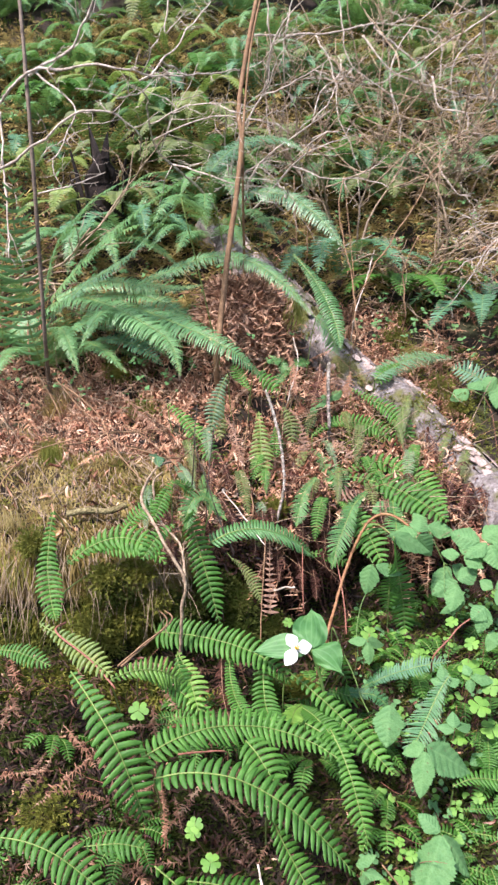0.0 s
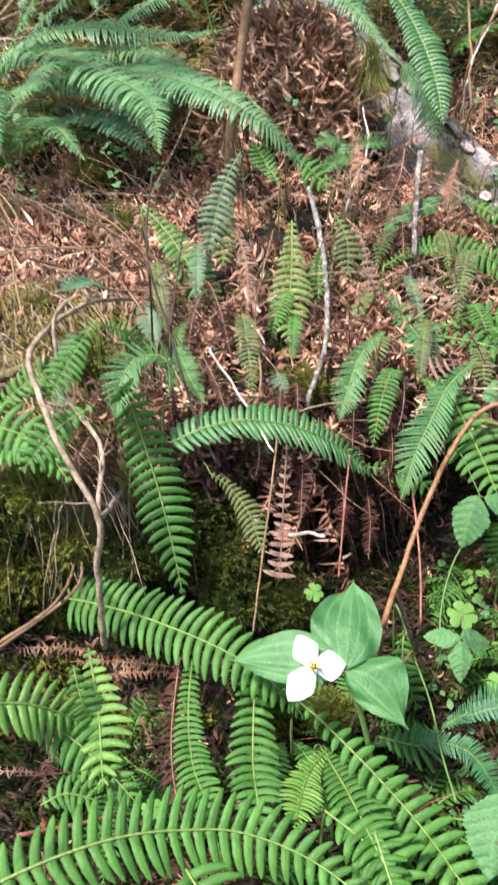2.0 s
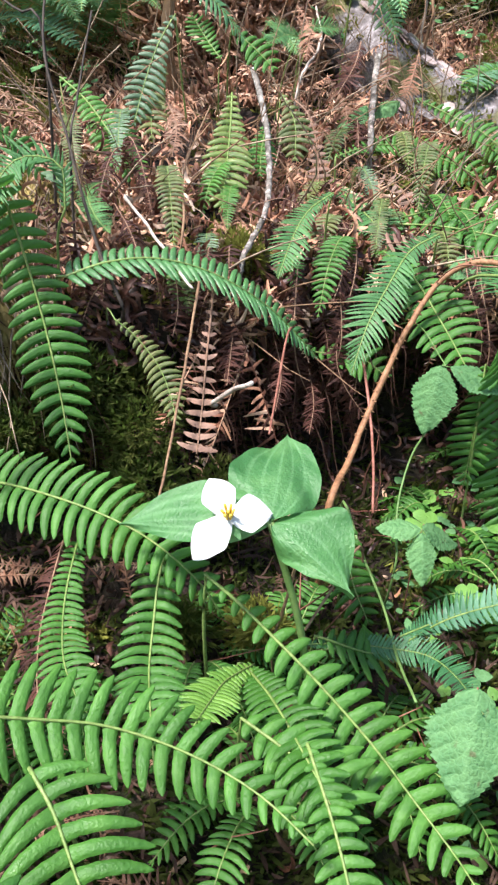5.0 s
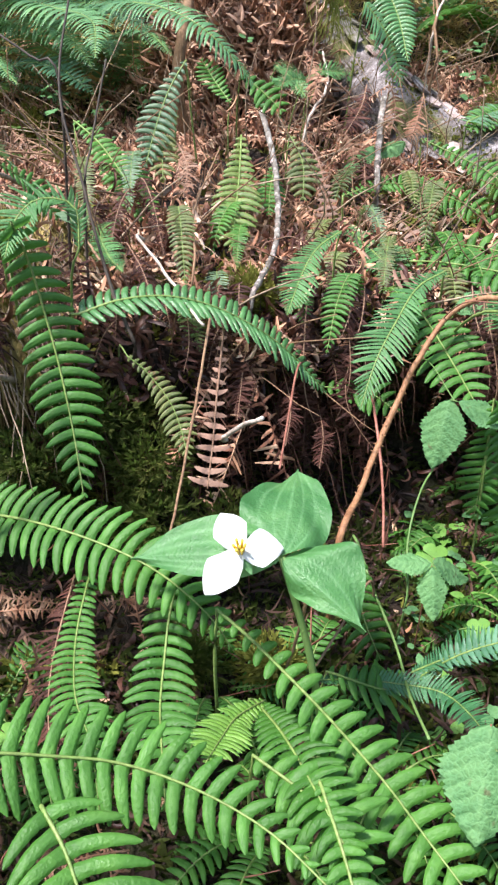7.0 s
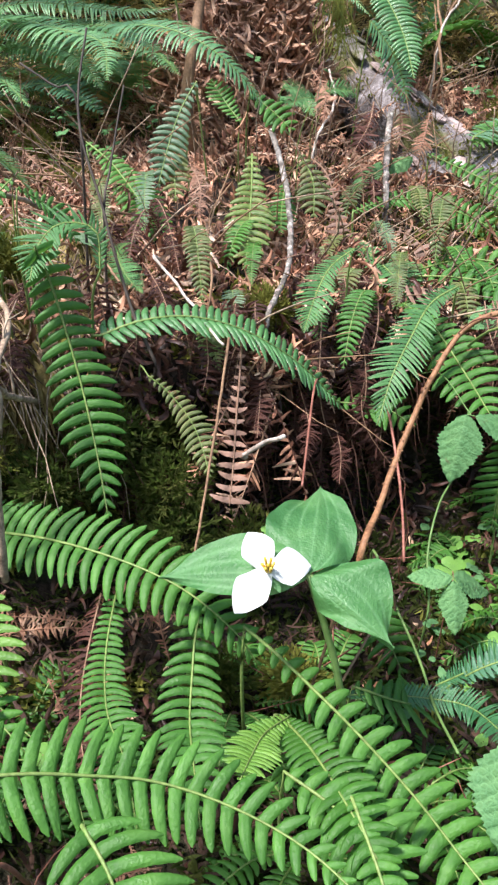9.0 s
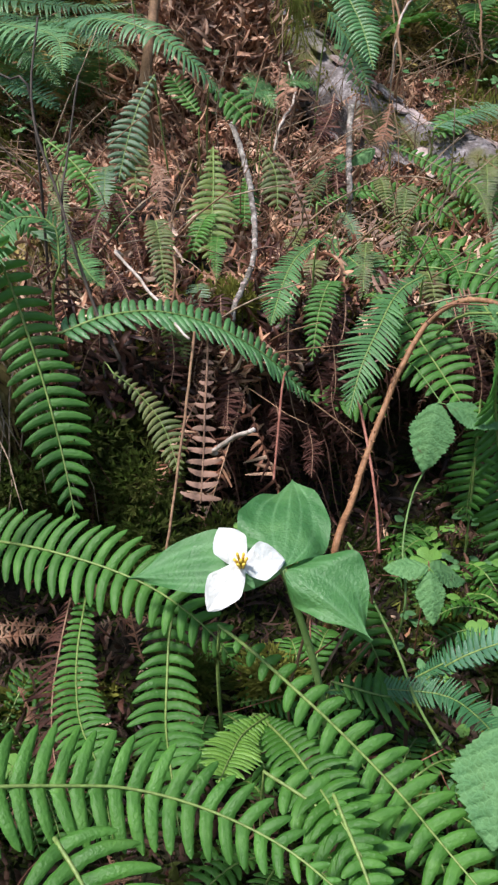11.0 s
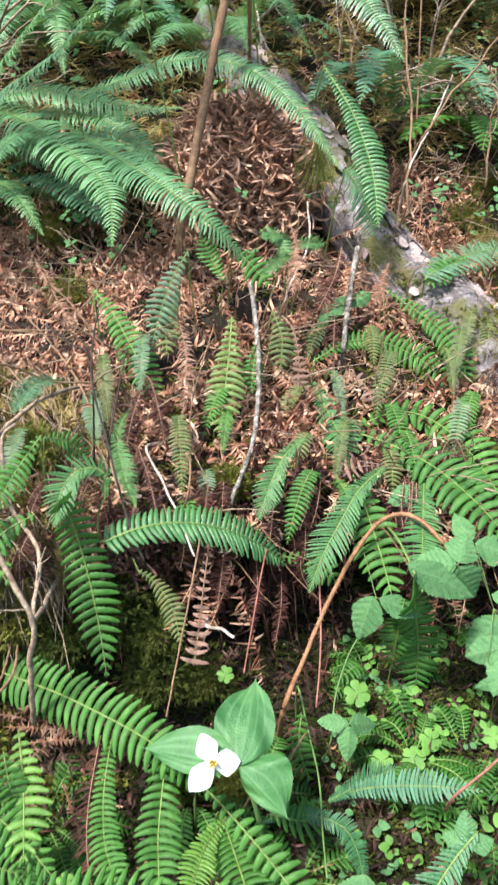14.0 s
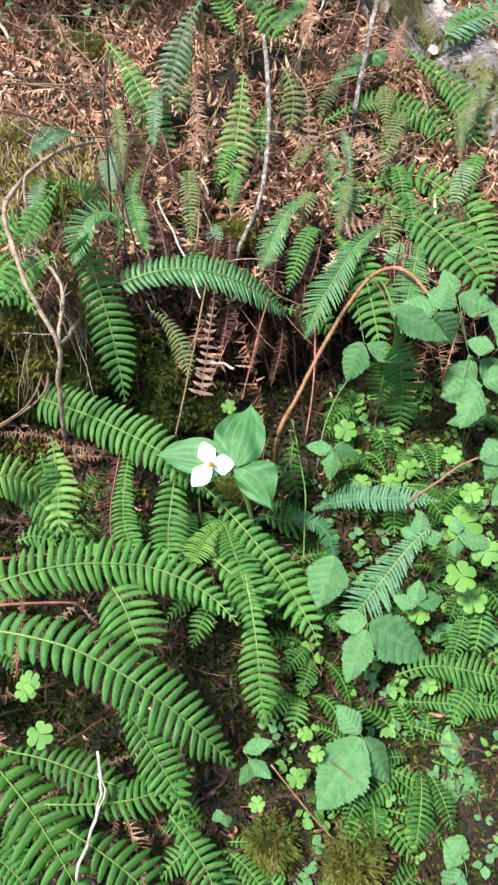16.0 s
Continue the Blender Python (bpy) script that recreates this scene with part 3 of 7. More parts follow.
frond(plant, "deer", [(-0.107, 1.579, 0.486), (-0.078, 1.573, 0.465), (-0.046, 1.561, 0.442), (-0.005, 1.544, 0.412), (0.044, 1.521, 0.372), (0.080, 1.493, 0.344), (0.109, 1.463, 0.328), (0.125, 1.431, 0.328)], 0.088, (-0.010, -0.570, 0.822), (-0.125, 1.643, 0.303), start=0.1, ramp=0.75)
frond(plant, "dark", [(-0.088, 1.649, 0.345), (-0.045, 1.550, 0.386), (-0.009, 1.480, 0.392), (0.016, 1.443, 0.378), (0.029, 1.439, 0.343)], 0.070, (0.049, -0.558, 0.828), (-0.100, 1.657, 0.303))
frond(plant, "light", [(-0.074, 1.635, 0.356), (-0.089, 1.570, 0.383), (-0.090, 1.507, 0.408), (-0.087, 1.446, 0.436)], 0.054, (0.140, -0.577, 0.804), (-0.075, 1.665, 0.303))
frond(plant, "deer", [(-0.006, 1.483, 0.398), (0.019, 1.429, 0.374), (0.038, 1.385, 0.340), (0.053, 1.348, 0.294), (0.067, 1.325, 0.241)], 0.068, (0.074, -0.397, 0.915), (-0.025, 1.535, 0.246))
frond(plant, "deer", [(-0.062, 1.502, 0.400), (-0.009, 1.477, 0.383), (0.036, 1.444, 0.361)], 0.099, (0.101, -0.449, 0.888), (-0.075, 1.547, 0.256))
plant = thing("deer_fern", (0.115, 2.073, 0.606), "bright green deer fern with arching ladder-like fronds", "fern", "ferns on the bank")
frond(plant, "comb", [(0.105, 2.069, 0.739), (0.067, 2.010, 0.723), (0.040, 1.956, 0.684), (0.019, 1.915, 0.645), (0.003, 1.882, 0.593)], 0.085, (-0.006, -0.861, 0.509), (0.100, 2.109, 0.672))
frond(plant, "deer", [(0.051, 2.094, 0.707), (0.077, 2.026, 0.685), (0.111, 1.954, 0.639), (0.137, 1.881, 0.601)], 0.094, (-0.067, -0.839, 0.539), (0.050, 2.111, 0.682))
frond(plant, "smooth", [(0.177, 2.104, 0.705), (0.174, 2.001, 0.703), (0.171, 1.891, 0.695), (0.169, 1.786, 0.692)], 0.093, (-0.006, -0.689, 0.724), (0.175, 2.133, 0.672))
frond(plant, "deer", [(0.156, 1.784, 0.722), (0.170, 1.872, 0.605), (0.190, 1.918, 0.490), (0.198, 1.935, 0.396), (0.200, 1.929, 0.328)], 0.088, (-0.015, -0.626, 0.780), (0.100, 2.075, 0.636))
frond(plant, "deer", [(0.154, 1.873, 0.613), (0.152, 1.897, 0.536), (0.146, 1.910, 0.447)], 0.062, (0.005, -0.636, 0.772), (0.150, 1.939, 0.369))
plant = thing("deer_fern", (0.070, 2.395, 0.786), "bright green deer fern with arching ladder-like fronds", "fern", "ferns on the bank")
frond(plant, "deer", [(0.050, 2.189, 0.744), (0.108, 2.157, 0.744), (0.188, 2.106, 0.733), (0.255, 2.033, 0.715), (0.308, 1.944, 0.698)], 0.110, (-0.014, -0.737, 0.675), (0.050, 2.205, 0.713))
frond(plant, "deer", [(0.057, 2.215, 0.752), (0.129, 2.267, 0.763), (0.198, 2.252, 0.753), (0.266, 2.172, 0.726), (0.319, 2.035, 0.695)], 0.104, (-0.019, -0.761, 0.648), (0.050, 2.229, 0.720))
frond(plant, "deer", [(-0.049, 2.299, 0.840), (0.013, 2.378, 0.859), (0.080, 2.417, 0.851), (0.161, 2.421, 0.820), (0.229, 2.392, 0.775), (0.253, 2.357, 0.755)], 0.072, (0.000, -0.795, 0.607), (-0.050, 2.319, 0.773))
frond(plant, "deer", [(0.077, 2.506, 0.938), (0.143, 2.485, 0.905), (0.202, 2.463, 0.871), (0.248, 2.424, 0.819), (0.261, 2.382, 0.771)], 0.073, (-0.019, -0.811, 0.585), (0.075, 2.542, 0.840))
frond(plant, "deer", [(0.243, 2.608, 0.999), (0.201, 2.572, 0.982), (0.161, 2.525, 0.951)], 0.065, (-0.018, -0.842, 0.538), (0.225, 2.678, 0.882))
plant = thing("deer_fern", (-0.237, 2.384, 0.864), "bright green deer fern with arching ladder-like fronds", "fern", "ferns on the bank")
frond(plant, "deer", [(-0.480, 2.250, 0.963), (-0.431, 2.218, 0.929), (-0.390, 2.181, 0.891), (-0.346, 2.139, 0.845), (-0.307, 2.098, 0.799)], 0.078, (0.283, -0.751, 0.596), (-0.475, 2.266, 0.855))
frond(plant, "grey", [(-0.294, 2.264, 1.045), (-0.317, 2.243, 1.001), (-0.332, 2.216, 0.948), (-0.343, 2.181, 0.885)], 0.066, (0.257, -0.778, 0.574), (-0.300, 2.346, 0.872))
frond(plant, "yellow", [(-0.204, 2.242, 0.932), (-0.196, 2.182, 0.877), (-0.191, 2.123, 0.824), (-0.186, 2.060, 0.767)], 0.080, (0.188, -0.749, 0.635), (-0.225, 2.288, 0.821))
frond(plant, "deer", [(-0.152, 2.255, 0.892), (-0.154, 2.210, 0.852), (-0.150, 2.166, 0.813)], 0.055, (0.163, -0.771, 0.615), (-0.175, 2.287, 0.802))
frond(plant, "deer", [(-0.224, 2.352, 1.035), (-0.189, 2.351, 1.008), (-0.152, 2.342, 0.973)], 0.066, (0.176, -0.822, 0.542), (-0.250, 2.427, 0.894))
frond(plant, "deer", [(-0.232, 2.297, 0.986), (-0.259, 2.317, 1.019), (-0.289, 2.343, 1.060)], 0.052, (0.215, -0.814, 0.539), (-0.250, 2.359, 0.861))
frond(plant, "old", [(-0.310, 2.256, 0.970), (-0.324, 2.222, 0.927), (-0.315, 2.180, 0.867)], 0.065, (0.250, -0.774, 0.581), (-0.325, 2.307, 0.859))
frond(plant, "old", [(-0.135, 2.296, 0.934), (-0.112, 2.278, 0.889), (-0.108, 2.247, 0.834)], 0.064, (0.139, -0.792, 0.595), (-0.150, 2.334, 0.811))
frond(plant, "comb", [(-0.122, 2.472, 1.029), (-0.150, 2.446, 1.049), (-0.178, 2.411, 1.049)], 0.049, (0.115, -0.849, 0.516), (-0.150, 2.538, 0.905))
frond(plant, "comb", [(-0.181, 2.466, 1.063), (-0.144, 2.447, 1.033), (-0.125, 2.425, 1.004)], 0.049, (0.111, -0.845, 0.524), (-0.225, 2.536, 0.940))
frond(plant, "comb", [(-0.104, 2.403, 1.021), (-0.131, 2.347, 1.023), (-0.159, 2.283, 1.003)], 0.042, (0.116, -0.951, 0.286), (-0.150, 2.471, 0.872))
frond(plant, "comb", [(-0.121, 2.382, 1.023), (-0.096, 2.410, 1.043), (-0.054, 2.435, 1.041)], 0.044, (0.088, -0.956, 0.279), (-0.175, 2.447, 0.872))
plant = thing("deer_fern", (-0.050, 2.189, 0.727), "bright green deer fern with arching ladder-like fronds", "fern", "ferns on the bank")
frond(plant, "comb", [(-0.034, 2.041, 0.793), (-0.062, 2.004, 0.773), (-0.077, 1.961, 0.743), (-0.088, 1.909, 0.701)], 0.066, (0.136, -0.709, 0.692), (-0.050, 2.083, 0.691))
frond(plant, "comb", [(-0.050, 2.292, 0.798), (-0.015, 2.228, 0.773), (0.020, 2.162, 0.746), (0.043, 2.095, 0.720)], 0.098, (0.073, -0.746, 0.662), (-0.050, 2.296, 0.763))
plant = thing("deer_fern", (-0.075, 2.060, 0.601), "bright green deer fern with arching ladder-like fronds", "fern", "ferns on the bank")
frond(plant, "deer", [(-0.056, 1.965, 0.601), (0.010, 1.963, 0.594), (0.047, 1.944, 0.575)], 0.064, (0.081, -0.666, 0.742), (-0.075, 2.060, 0.601))
plant = thing("deer_fern", (-0.200, 1.902, 0.660), "bright green deer fern with arching ladder-like fronds", "fern", "ferns on the bank")
frond(plant, "old", [(-0.244, 1.771, 0.674), (-0.225, 1.778, 0.655), (-0.200, 1.775, 0.624), (-0.185, 1.763, 0.596), (-0.173, 1.743, 0.568)], 0.042, (0.236, -0.785, 0.573), (-0.275, 1.829, 0.649))
frond(plant, "ladder", [(-0.155, 1.862, 0.712), (-0.154, 1.837, 0.670), (-0.154, 1.807, 0.625), (-0.152, 1.773, 0.582), (-0.151, 1.736, 0.539)], 0.053, (0.185, -0.801, 0.569), (-0.175, 1.917, 0.659))
frond(plant, "hollow", [(-0.143, 1.949, 0.686), (-0.139, 1.887, 0.641), (-0.138, 1.825, 0.600)], 0.041, (0.160, -0.823, 0.546), (-0.150, 1.960, 0.672))
plant = thing("deer_fern", (0.058, 1.691, 0.299), "bluish green fern low on the mossy bank", "fern", "ferns on the bank")
frond(plant, "blue", [(-0.022, 1.586, 0.418), (0.015, 1.622, 0.398), (0.052, 1.635, 0.389), (0.093, 1.624, 0.392), (0.115, 1.583, 0.401), (0.129, 1.515, 0.418)], 0.043, (-0.060, -0.632, 0.773), (-0.025, 1.632, 0.284))
frond(plant, "bluish", [(0.069, 1.704, 0.344), (0.122, 1.696, 0.391), (0.198, 1.685, 0.428), (0.279, 1.667, 0.458)], 0.054, (-0.021, -0.542, 0.840), (0.075, 1.708, 0.303))
frond(plant, "blue", [(0.263, 1.590, 0.470), (0.234, 1.563, 0.438), (0.207, 1.529, 0.401), (0.180, 1.493, 0.367), (0.155, 1.464, 0.345)], 0.093, (-0.027, -0.479, 0.878), (0.250, 1.655, 0.275))
frond(plant, "blue", [(0.069, 1.674, 0.377), (0.098, 1.701, 0.376), (0.129, 1.728, 0.376), (0.173, 1.758, 0.378)], 0.056, (-0.085, -0.660, 0.747), (0.075, 1.708, 0.303))
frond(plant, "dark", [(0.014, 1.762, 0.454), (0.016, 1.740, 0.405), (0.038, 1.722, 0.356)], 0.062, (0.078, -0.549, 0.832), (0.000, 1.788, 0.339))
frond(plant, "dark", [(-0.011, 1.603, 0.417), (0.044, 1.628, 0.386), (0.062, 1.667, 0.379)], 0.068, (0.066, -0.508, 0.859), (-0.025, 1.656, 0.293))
plant = thing("deer_fern", (-0.400, 1.555, 0.330), "bright green deer fern with arching ladder-like fronds", "fern", "ferns on the bank")
frond(plant, "deer", [(-0.405, 1.408, 0.578), (-0.376, 1.442, 0.548), (-0.344, 1.458, 0.518), (-0.301, 1.454, 0.484), (-0.249, 1.432, 0.451)], 0.064, (0.311, -0.454, 0.835), (-0.450, 1.548, 0.340))
frond(plant, "deer", [(-0.343, 1.511, 0.559), (-0.332, 1.496, 0.527), (-0.316, 1.482, 0.496)], 0.053, (0.302, -0.475, 0.827), (-0.375, 1.618, 0.357))
frond(plant, "deer", [(-0.345, 1.403, 0.468), (-0.324, 1.419, 0.470), (-0.292, 1.426, 0.458)], 0.060, (0.296, -0.425, 0.855), (-0.375, 1.499, 0.292))
plant = thing("deer_fern", (-0.262, 1.386, 0.204), "bright green deer fern with arching ladder-like fronds", "fern", "ferns on the bank")
frond(plant, "deer", [(-0.345, 1.248, 0.456), (-0.292, 1.248, 0.470), (-0.243, 1.250, 0.470), (-0.190, 1.254, 0.457), (-0.130, 1.256, 0.424), (-0.067, 1.255, 0.372), (-0.011, 1.254, 0.307), (0.039, 1.257, 0.233)], 0.096, (0.191, -0.351, 0.917), (-0.375, 1.399, 0.230), start=0.5)
frond(plant, "deer", [(-0.126, 1.232, 0.414), (-0.108, 1.236, 0.349), (-0.074, 1.222, 0.280), (-0.041, 1.204, 0.228), (-0.017, 1.178, 0.189)], 0.076, (0.140, -0.298, 0.944), (-0.150, 1.373, 0.178))
plant = thing("deer_fern", (-0.221, 1.211, 0.100), "bright green deer fern with arching ladder-like fronds", "fern", "ferns on the bank")
# the dark kind paints the shade on these low left fronds
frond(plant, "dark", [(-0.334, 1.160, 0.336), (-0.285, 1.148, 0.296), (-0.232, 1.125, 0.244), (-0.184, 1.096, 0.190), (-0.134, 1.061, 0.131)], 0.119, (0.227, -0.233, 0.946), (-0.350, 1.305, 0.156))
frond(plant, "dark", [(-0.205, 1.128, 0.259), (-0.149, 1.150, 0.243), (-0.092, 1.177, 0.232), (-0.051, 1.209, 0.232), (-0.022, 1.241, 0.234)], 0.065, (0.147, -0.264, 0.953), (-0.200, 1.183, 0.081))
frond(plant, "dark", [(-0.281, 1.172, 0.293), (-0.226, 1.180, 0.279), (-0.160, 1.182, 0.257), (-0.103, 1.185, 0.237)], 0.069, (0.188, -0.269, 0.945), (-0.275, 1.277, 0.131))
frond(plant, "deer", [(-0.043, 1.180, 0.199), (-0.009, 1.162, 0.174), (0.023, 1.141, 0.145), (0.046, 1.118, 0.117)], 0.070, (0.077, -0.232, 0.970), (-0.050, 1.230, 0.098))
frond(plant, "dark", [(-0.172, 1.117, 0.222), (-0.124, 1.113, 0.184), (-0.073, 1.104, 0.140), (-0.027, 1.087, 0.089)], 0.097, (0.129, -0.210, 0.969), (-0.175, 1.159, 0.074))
frond(plant, "deer", [(-0.284, 1.074, 0.202), (-0.241, 1.064, 0.175), (-0.204, 1.048, 0.142)], 0.056, (0.223, -0.190, 0.956), (-0.275, 1.110, 0.062))
plant = thing("deer_fern", (0.319, 1.443, 0.187), "bright green deer fern with arching ladder-like fronds", "fern", "ferns on the bank")
frond(plant, "deer", [(0.248, 1.418, 0.315), (0.299, 1.453, 0.306), (0.364, 1.477, 0.282), (0.451, 1.498, 0.249)], 0.064, (-0.112, -0.417, 0.902), (0.250, 1.469, 0.202))
frond(plant, "deer", [(0.269, 1.407, 0.266), (0.327, 1.429, 0.250), (0.392, 1.453, 0.235), (0.468, 1.476, 0.215)], 0.050, (-0.124, -0.393, 0.911), (0.275, 1.444, 0.190))
frond(plant, "deer", [(0.286, 1.401, 0.213), (0.348, 1.407, 0.194), (0.407, 1.404, 0.164), (0.488, 1.396, 0.123)], 0.056, (-0.128, -0.355, 0.926), (0.275, 1.418, 0.178))
frond(plant, "deer", [(0.265, 1.336, 0.188), (0.312, 1.336, 0.166), (0.360, 1.336, 0.144), (0.400, 1.331, 0.118)], 0.055, (-0.104, -0.323, 0.941), (0.275, 1.366, 0.155))
frond(plant, "deer", [(0.329, 1.307, 0.130), (0.387, 1.299, 0.102), (0.446, 1.285, 0.066), (0.498, 1.268, 0.031)], 0.062, (-0.143, -0.282, 0.949), (0.325, 1.288, 0.119))
frond(plant, "deer", [(0.373, 1.605, 0.340), (0.377, 1.558, 0.310), (0.372, 1.510, 0.281)], 0.051, (-0.118, -0.456, 0.882), (0.375, 1.635, 0.266))
frond(plant, "deer", [(0.352, 1.589, 0.308), (0.346, 1.536, 0.298), (0.336, 1.485, 0.289)], 0.042, (-0.101, -0.446, 0.889), (0.350, 1.607, 0.256))
frond(plant, "deer", [(0.432, 1.369, 0.131), (0.449, 1.326, 0.095), (0.474, 1.285, 0.059)], 0.054, (-0.145, -0.305, 0.941), (0.425, 1.316, 0.131))
plant = thing("deer_fern", (-0.570, 1.593, 0.489), "green and yellowing deer fern with old brown fronds", "fern", "ferns on the bank")
frond(plant, "deer", [(-0.625, 1.619, 0.864), (-0.633, 1.597, 0.811), (-0.630, 1.555, 0.747), (-0.609, 1.502, 0.692), (-0.580, 1.446, 0.682)], 0.065, (0.283, -0.679, 0.678), (-0.625, 1.728, 0.732))
frond(plant, "deer", [(-0.606, 1.617, 0.732), (-0.558, 1.648, 0.763), (-0.494, 1.665, 0.778), (-0.427, 1.662, 0.761), (-0.379, 1.639, 0.721)], 0.079, (0.219, -0.717, 0.662), (-0.625, 1.706, 0.707))
frond(plant, "yellow", [(-0.620, 1.451, 0.672), (-0.548, 1.415, 0.653), (-0.491, 1.378, 0.637), (-0.435, 1.340, 0.617)], 0.070, (0.233, -0.633, 0.739), (-0.575, 1.719, 0.670))
frond(plant, "deer", [(-0.741, 1.448, 0.611), (-0.670, 1.432, 0.615), (-0.590, 1.410, 0.596)], 0.054, (0.299, -0.619, 0.726), (-0.750, 1.579, 0.399))
frond(plant, "deer", [(-0.520, 1.340, 0.629), (-0.459, 1.265, 0.616), (-0.407, 1.219, 0.565), (-0.374, 1.203, 0.479), (-0.360, 1.220, 0.375)], 0.102, (0.203, -0.584, 0.786), (-0.550, 1.532, 0.353))
frond(plant, "light", [(-0.443, 1.345, 0.607), (-0.404, 1.396, 0.597), (-0.357, 1.442, 0.565), (-0.319, 1.480, 0.506)], 0.073, (0.163, -0.637, 0.754), (-0.475, 1.527, 0.333))
frond(plant, "light", [(-0.353, 1.569, 0.535), (-0.316, 1.501, 0.513), (-0.285, 1.428, 0.479)], 0.075, (0.138, -0.637, 0.759), (-0.375, 1.635, 0.365))
frond(plant, "deer", [(-0.673, 1.186, 0.367), (-0.590, 1.175, 0.368), (-0.524, 1.167, 0.346), (-0.462, 1.161, 0.295), (-0.434, 1.165, 0.252)], 0.091, (0.235, -0.502, 0.832), (-0.675, 1.332, 0.205))
frond(plant, "deer", [(-0.482, 1.204, 0.332), (-0.419, 1.219, 0.327), (-0.367, 1.229, 0.307)], 0.066, (0.186, -0.519, 0.834), (-0.500, 1.324, 0.187))
frond(plant, "deer", [(-0.608, 1.666, 0.736), (-0.546, 1.665, 0.758), (-0.476, 1.657, 0.759), (-0.408, 1.645, 0.749)], 0.064, (0.360, -0.598, 0.716), (-0.600, 1.714, 0.718))
frond(plant, "deer", [(-0.499, 1.672, 0.777), (-0.465, 1.705, 0.811), (-0.429, 1.733, 0.829), (-0.391, 1.754, 0.831)], 0.051, (0.332, -0.655, 0.679), (-0.525, 1.726, 0.703))
plant = thing("sword_fern", (-0.771, 2.782, 1.046), "glossy dark green sword fern on the forest bank", "fern", "ferns on the bank")
frond(plant, "sword", [(-1.006, 2.766, 1.212), (-0.882, 2.691, 1.255), (-0.735, 2.595, 1.230), (-0.597, 2.487, 1.182), (-0.485, 2.371, 1.132), (-0.431, 2.237, 1.050)], 0.146, (0.116, -0.473, 0.873), (-1.000, 2.860, 1.086))
frond(plant, "sword", [(-0.694, 2.739, 1.214), (-0.505, 2.492, 1.182), (-0.358, 2.356, 1.142), (-0.254, 2.327, 1.079), (-0.159, 2.400, 0.965)], 0.120, (0.074, -0.475, 0.877), (-0.700, 2.848, 1.071))
frond(plant, "sword", [(-0.652, 2.632, 1.280), (-0.520, 2.627, 1.332), (-0.382, 2.620, 1.372), (-0.249, 2.596, 1.355), (-0.138, 2.555, 1.285), (-0.031, 2.499, 1.170)], 0.093, (0.049, -0.502, 0.864), (-0.650, 2.788, 1.029))
frond(plant, "silver", [(-0.979, 2.710, 1.187), (-0.825, 2.655, 1.295), (-0.658, 2.578, 1.377), (-0.518, 2.489, 1.478), (-0.402, 2.378, 1.570)], 0.085, (0.127, -0.490, 0.862), (-0.975, 2.796, 1.043))
frond(plant, "sword", [(-0.405, 2.297, 1.552), (-0.391, 2.498, 1.523), (-0.396, 2.691, 1.472)], 0.097, (0.082, -0.513, 0.855), (-0.350, 2.560, 0.977))
frond(plant, "sword", [(-0.950, 2.708, 1.246), (-0.788, 2.733, 1.297), (-0.548, 2.743, 1.267), (-0.428, 2.749, 1.272)], 0.100, (0.099, -0.487, 0.868), (-0.950, 2.839, 1.071))
frond(plant, "sword", [(-0.842, 2.649, 1.187), (-0.699, 2.589, 1.183), (-0.595, 2.533, 1.145), (-0.521, 2.460, 1.074)], 0.110, (0.1, -0.55, 0.83), (-0.872, 2.769, 1.017))
frond(plant, "bluish", [(-0.849, 2.639, 1.094), (-0.722, 2.594, 1.112), (-0.620, 2.552, 1.087), (-0.538, 2.497, 1.034)], 0.090, (0.1, -0.55, 0.83), (-0.879, 2.759, 0.924))
frond(plant, "sword", [(-0.799, 2.783, 1.250), (-0.643, 2.726, 1.245), (-0.510, 2.661, 1.198), (-0.414, 2.602, 1.121)], 0.110, (0.1, -0.55, 0.83), (-0.829, 2.903, 1.080))
plant = thing("sword_fern", (-0.219, 2.867, 1.109), "glossy dark green sword fern on the forest bank", "fern", "ferns on the bank")
frond(plant, "silver", [(-0.307, 2.889, 1.573), (-0.204, 2.860, 1.576), (-0.104, 2.820, 1.548), (-0.008, 2.767, 1.472), (0.066, 2.706, 1.377)], 0.113, (0.020, -0.520, 0.854), (-0.300, 3.069, 1.267))
frond(plant, "silver", [(-0.355, 2.544, 1.632), (-0.310, 2.807, 1.717), (-0.225, 2.967, 1.764), (-0.126, 3.013, 1.753), (-0.054, 2.946, 1.696)], 0.102, (0.041, -0.534, 0.844), (-0.325, 2.839, 1.127))
frond(plant, "drape", [(-0.107, 2.746, 1.364), (-0.031, 2.672, 1.272), (0.023, 2.591, 1.166), (0.048, 2.510, 1.066)], 0.080, (-0.004, -0.486, 0.874), (-0.175, 2.891, 1.102))
frond(plant, "sword", [(-0.032, 2.549, 1.173), (0.013, 2.564, 1.114), (0.040, 2.572, 1.037)], 0.102, (-0.002, -0.481, 0.877), (-0.075, 2.668, 0.940))
plant = thing("sword_fern", (-0.975, 2.767, 1.024), "glossy dark green sword fern on the forest bank", "fern", "ferns on the bank")
frond(plant, "spread", [(-0.918, 2.41, 1.06), (-0.926, 2.36, 1.22), (-0.915, 2.31, 1.40), (-0.888, 2.26, 1.56), (-0.85, 2.21, 1.65)], 0.17, (0.36, -0.93, 0.05), (-0.925, 2.732, 1.000))
frond(plant, "spread", [(-1.04, 2.42, 1.12), (-1.01, 2.37, 1.28), (-0.95, 2.32, 1.43), (-0.85, 2.27, 1.52)], 0.15, (0.36, -0.93, 0.05), (-0.925, 2.689, 0.974))
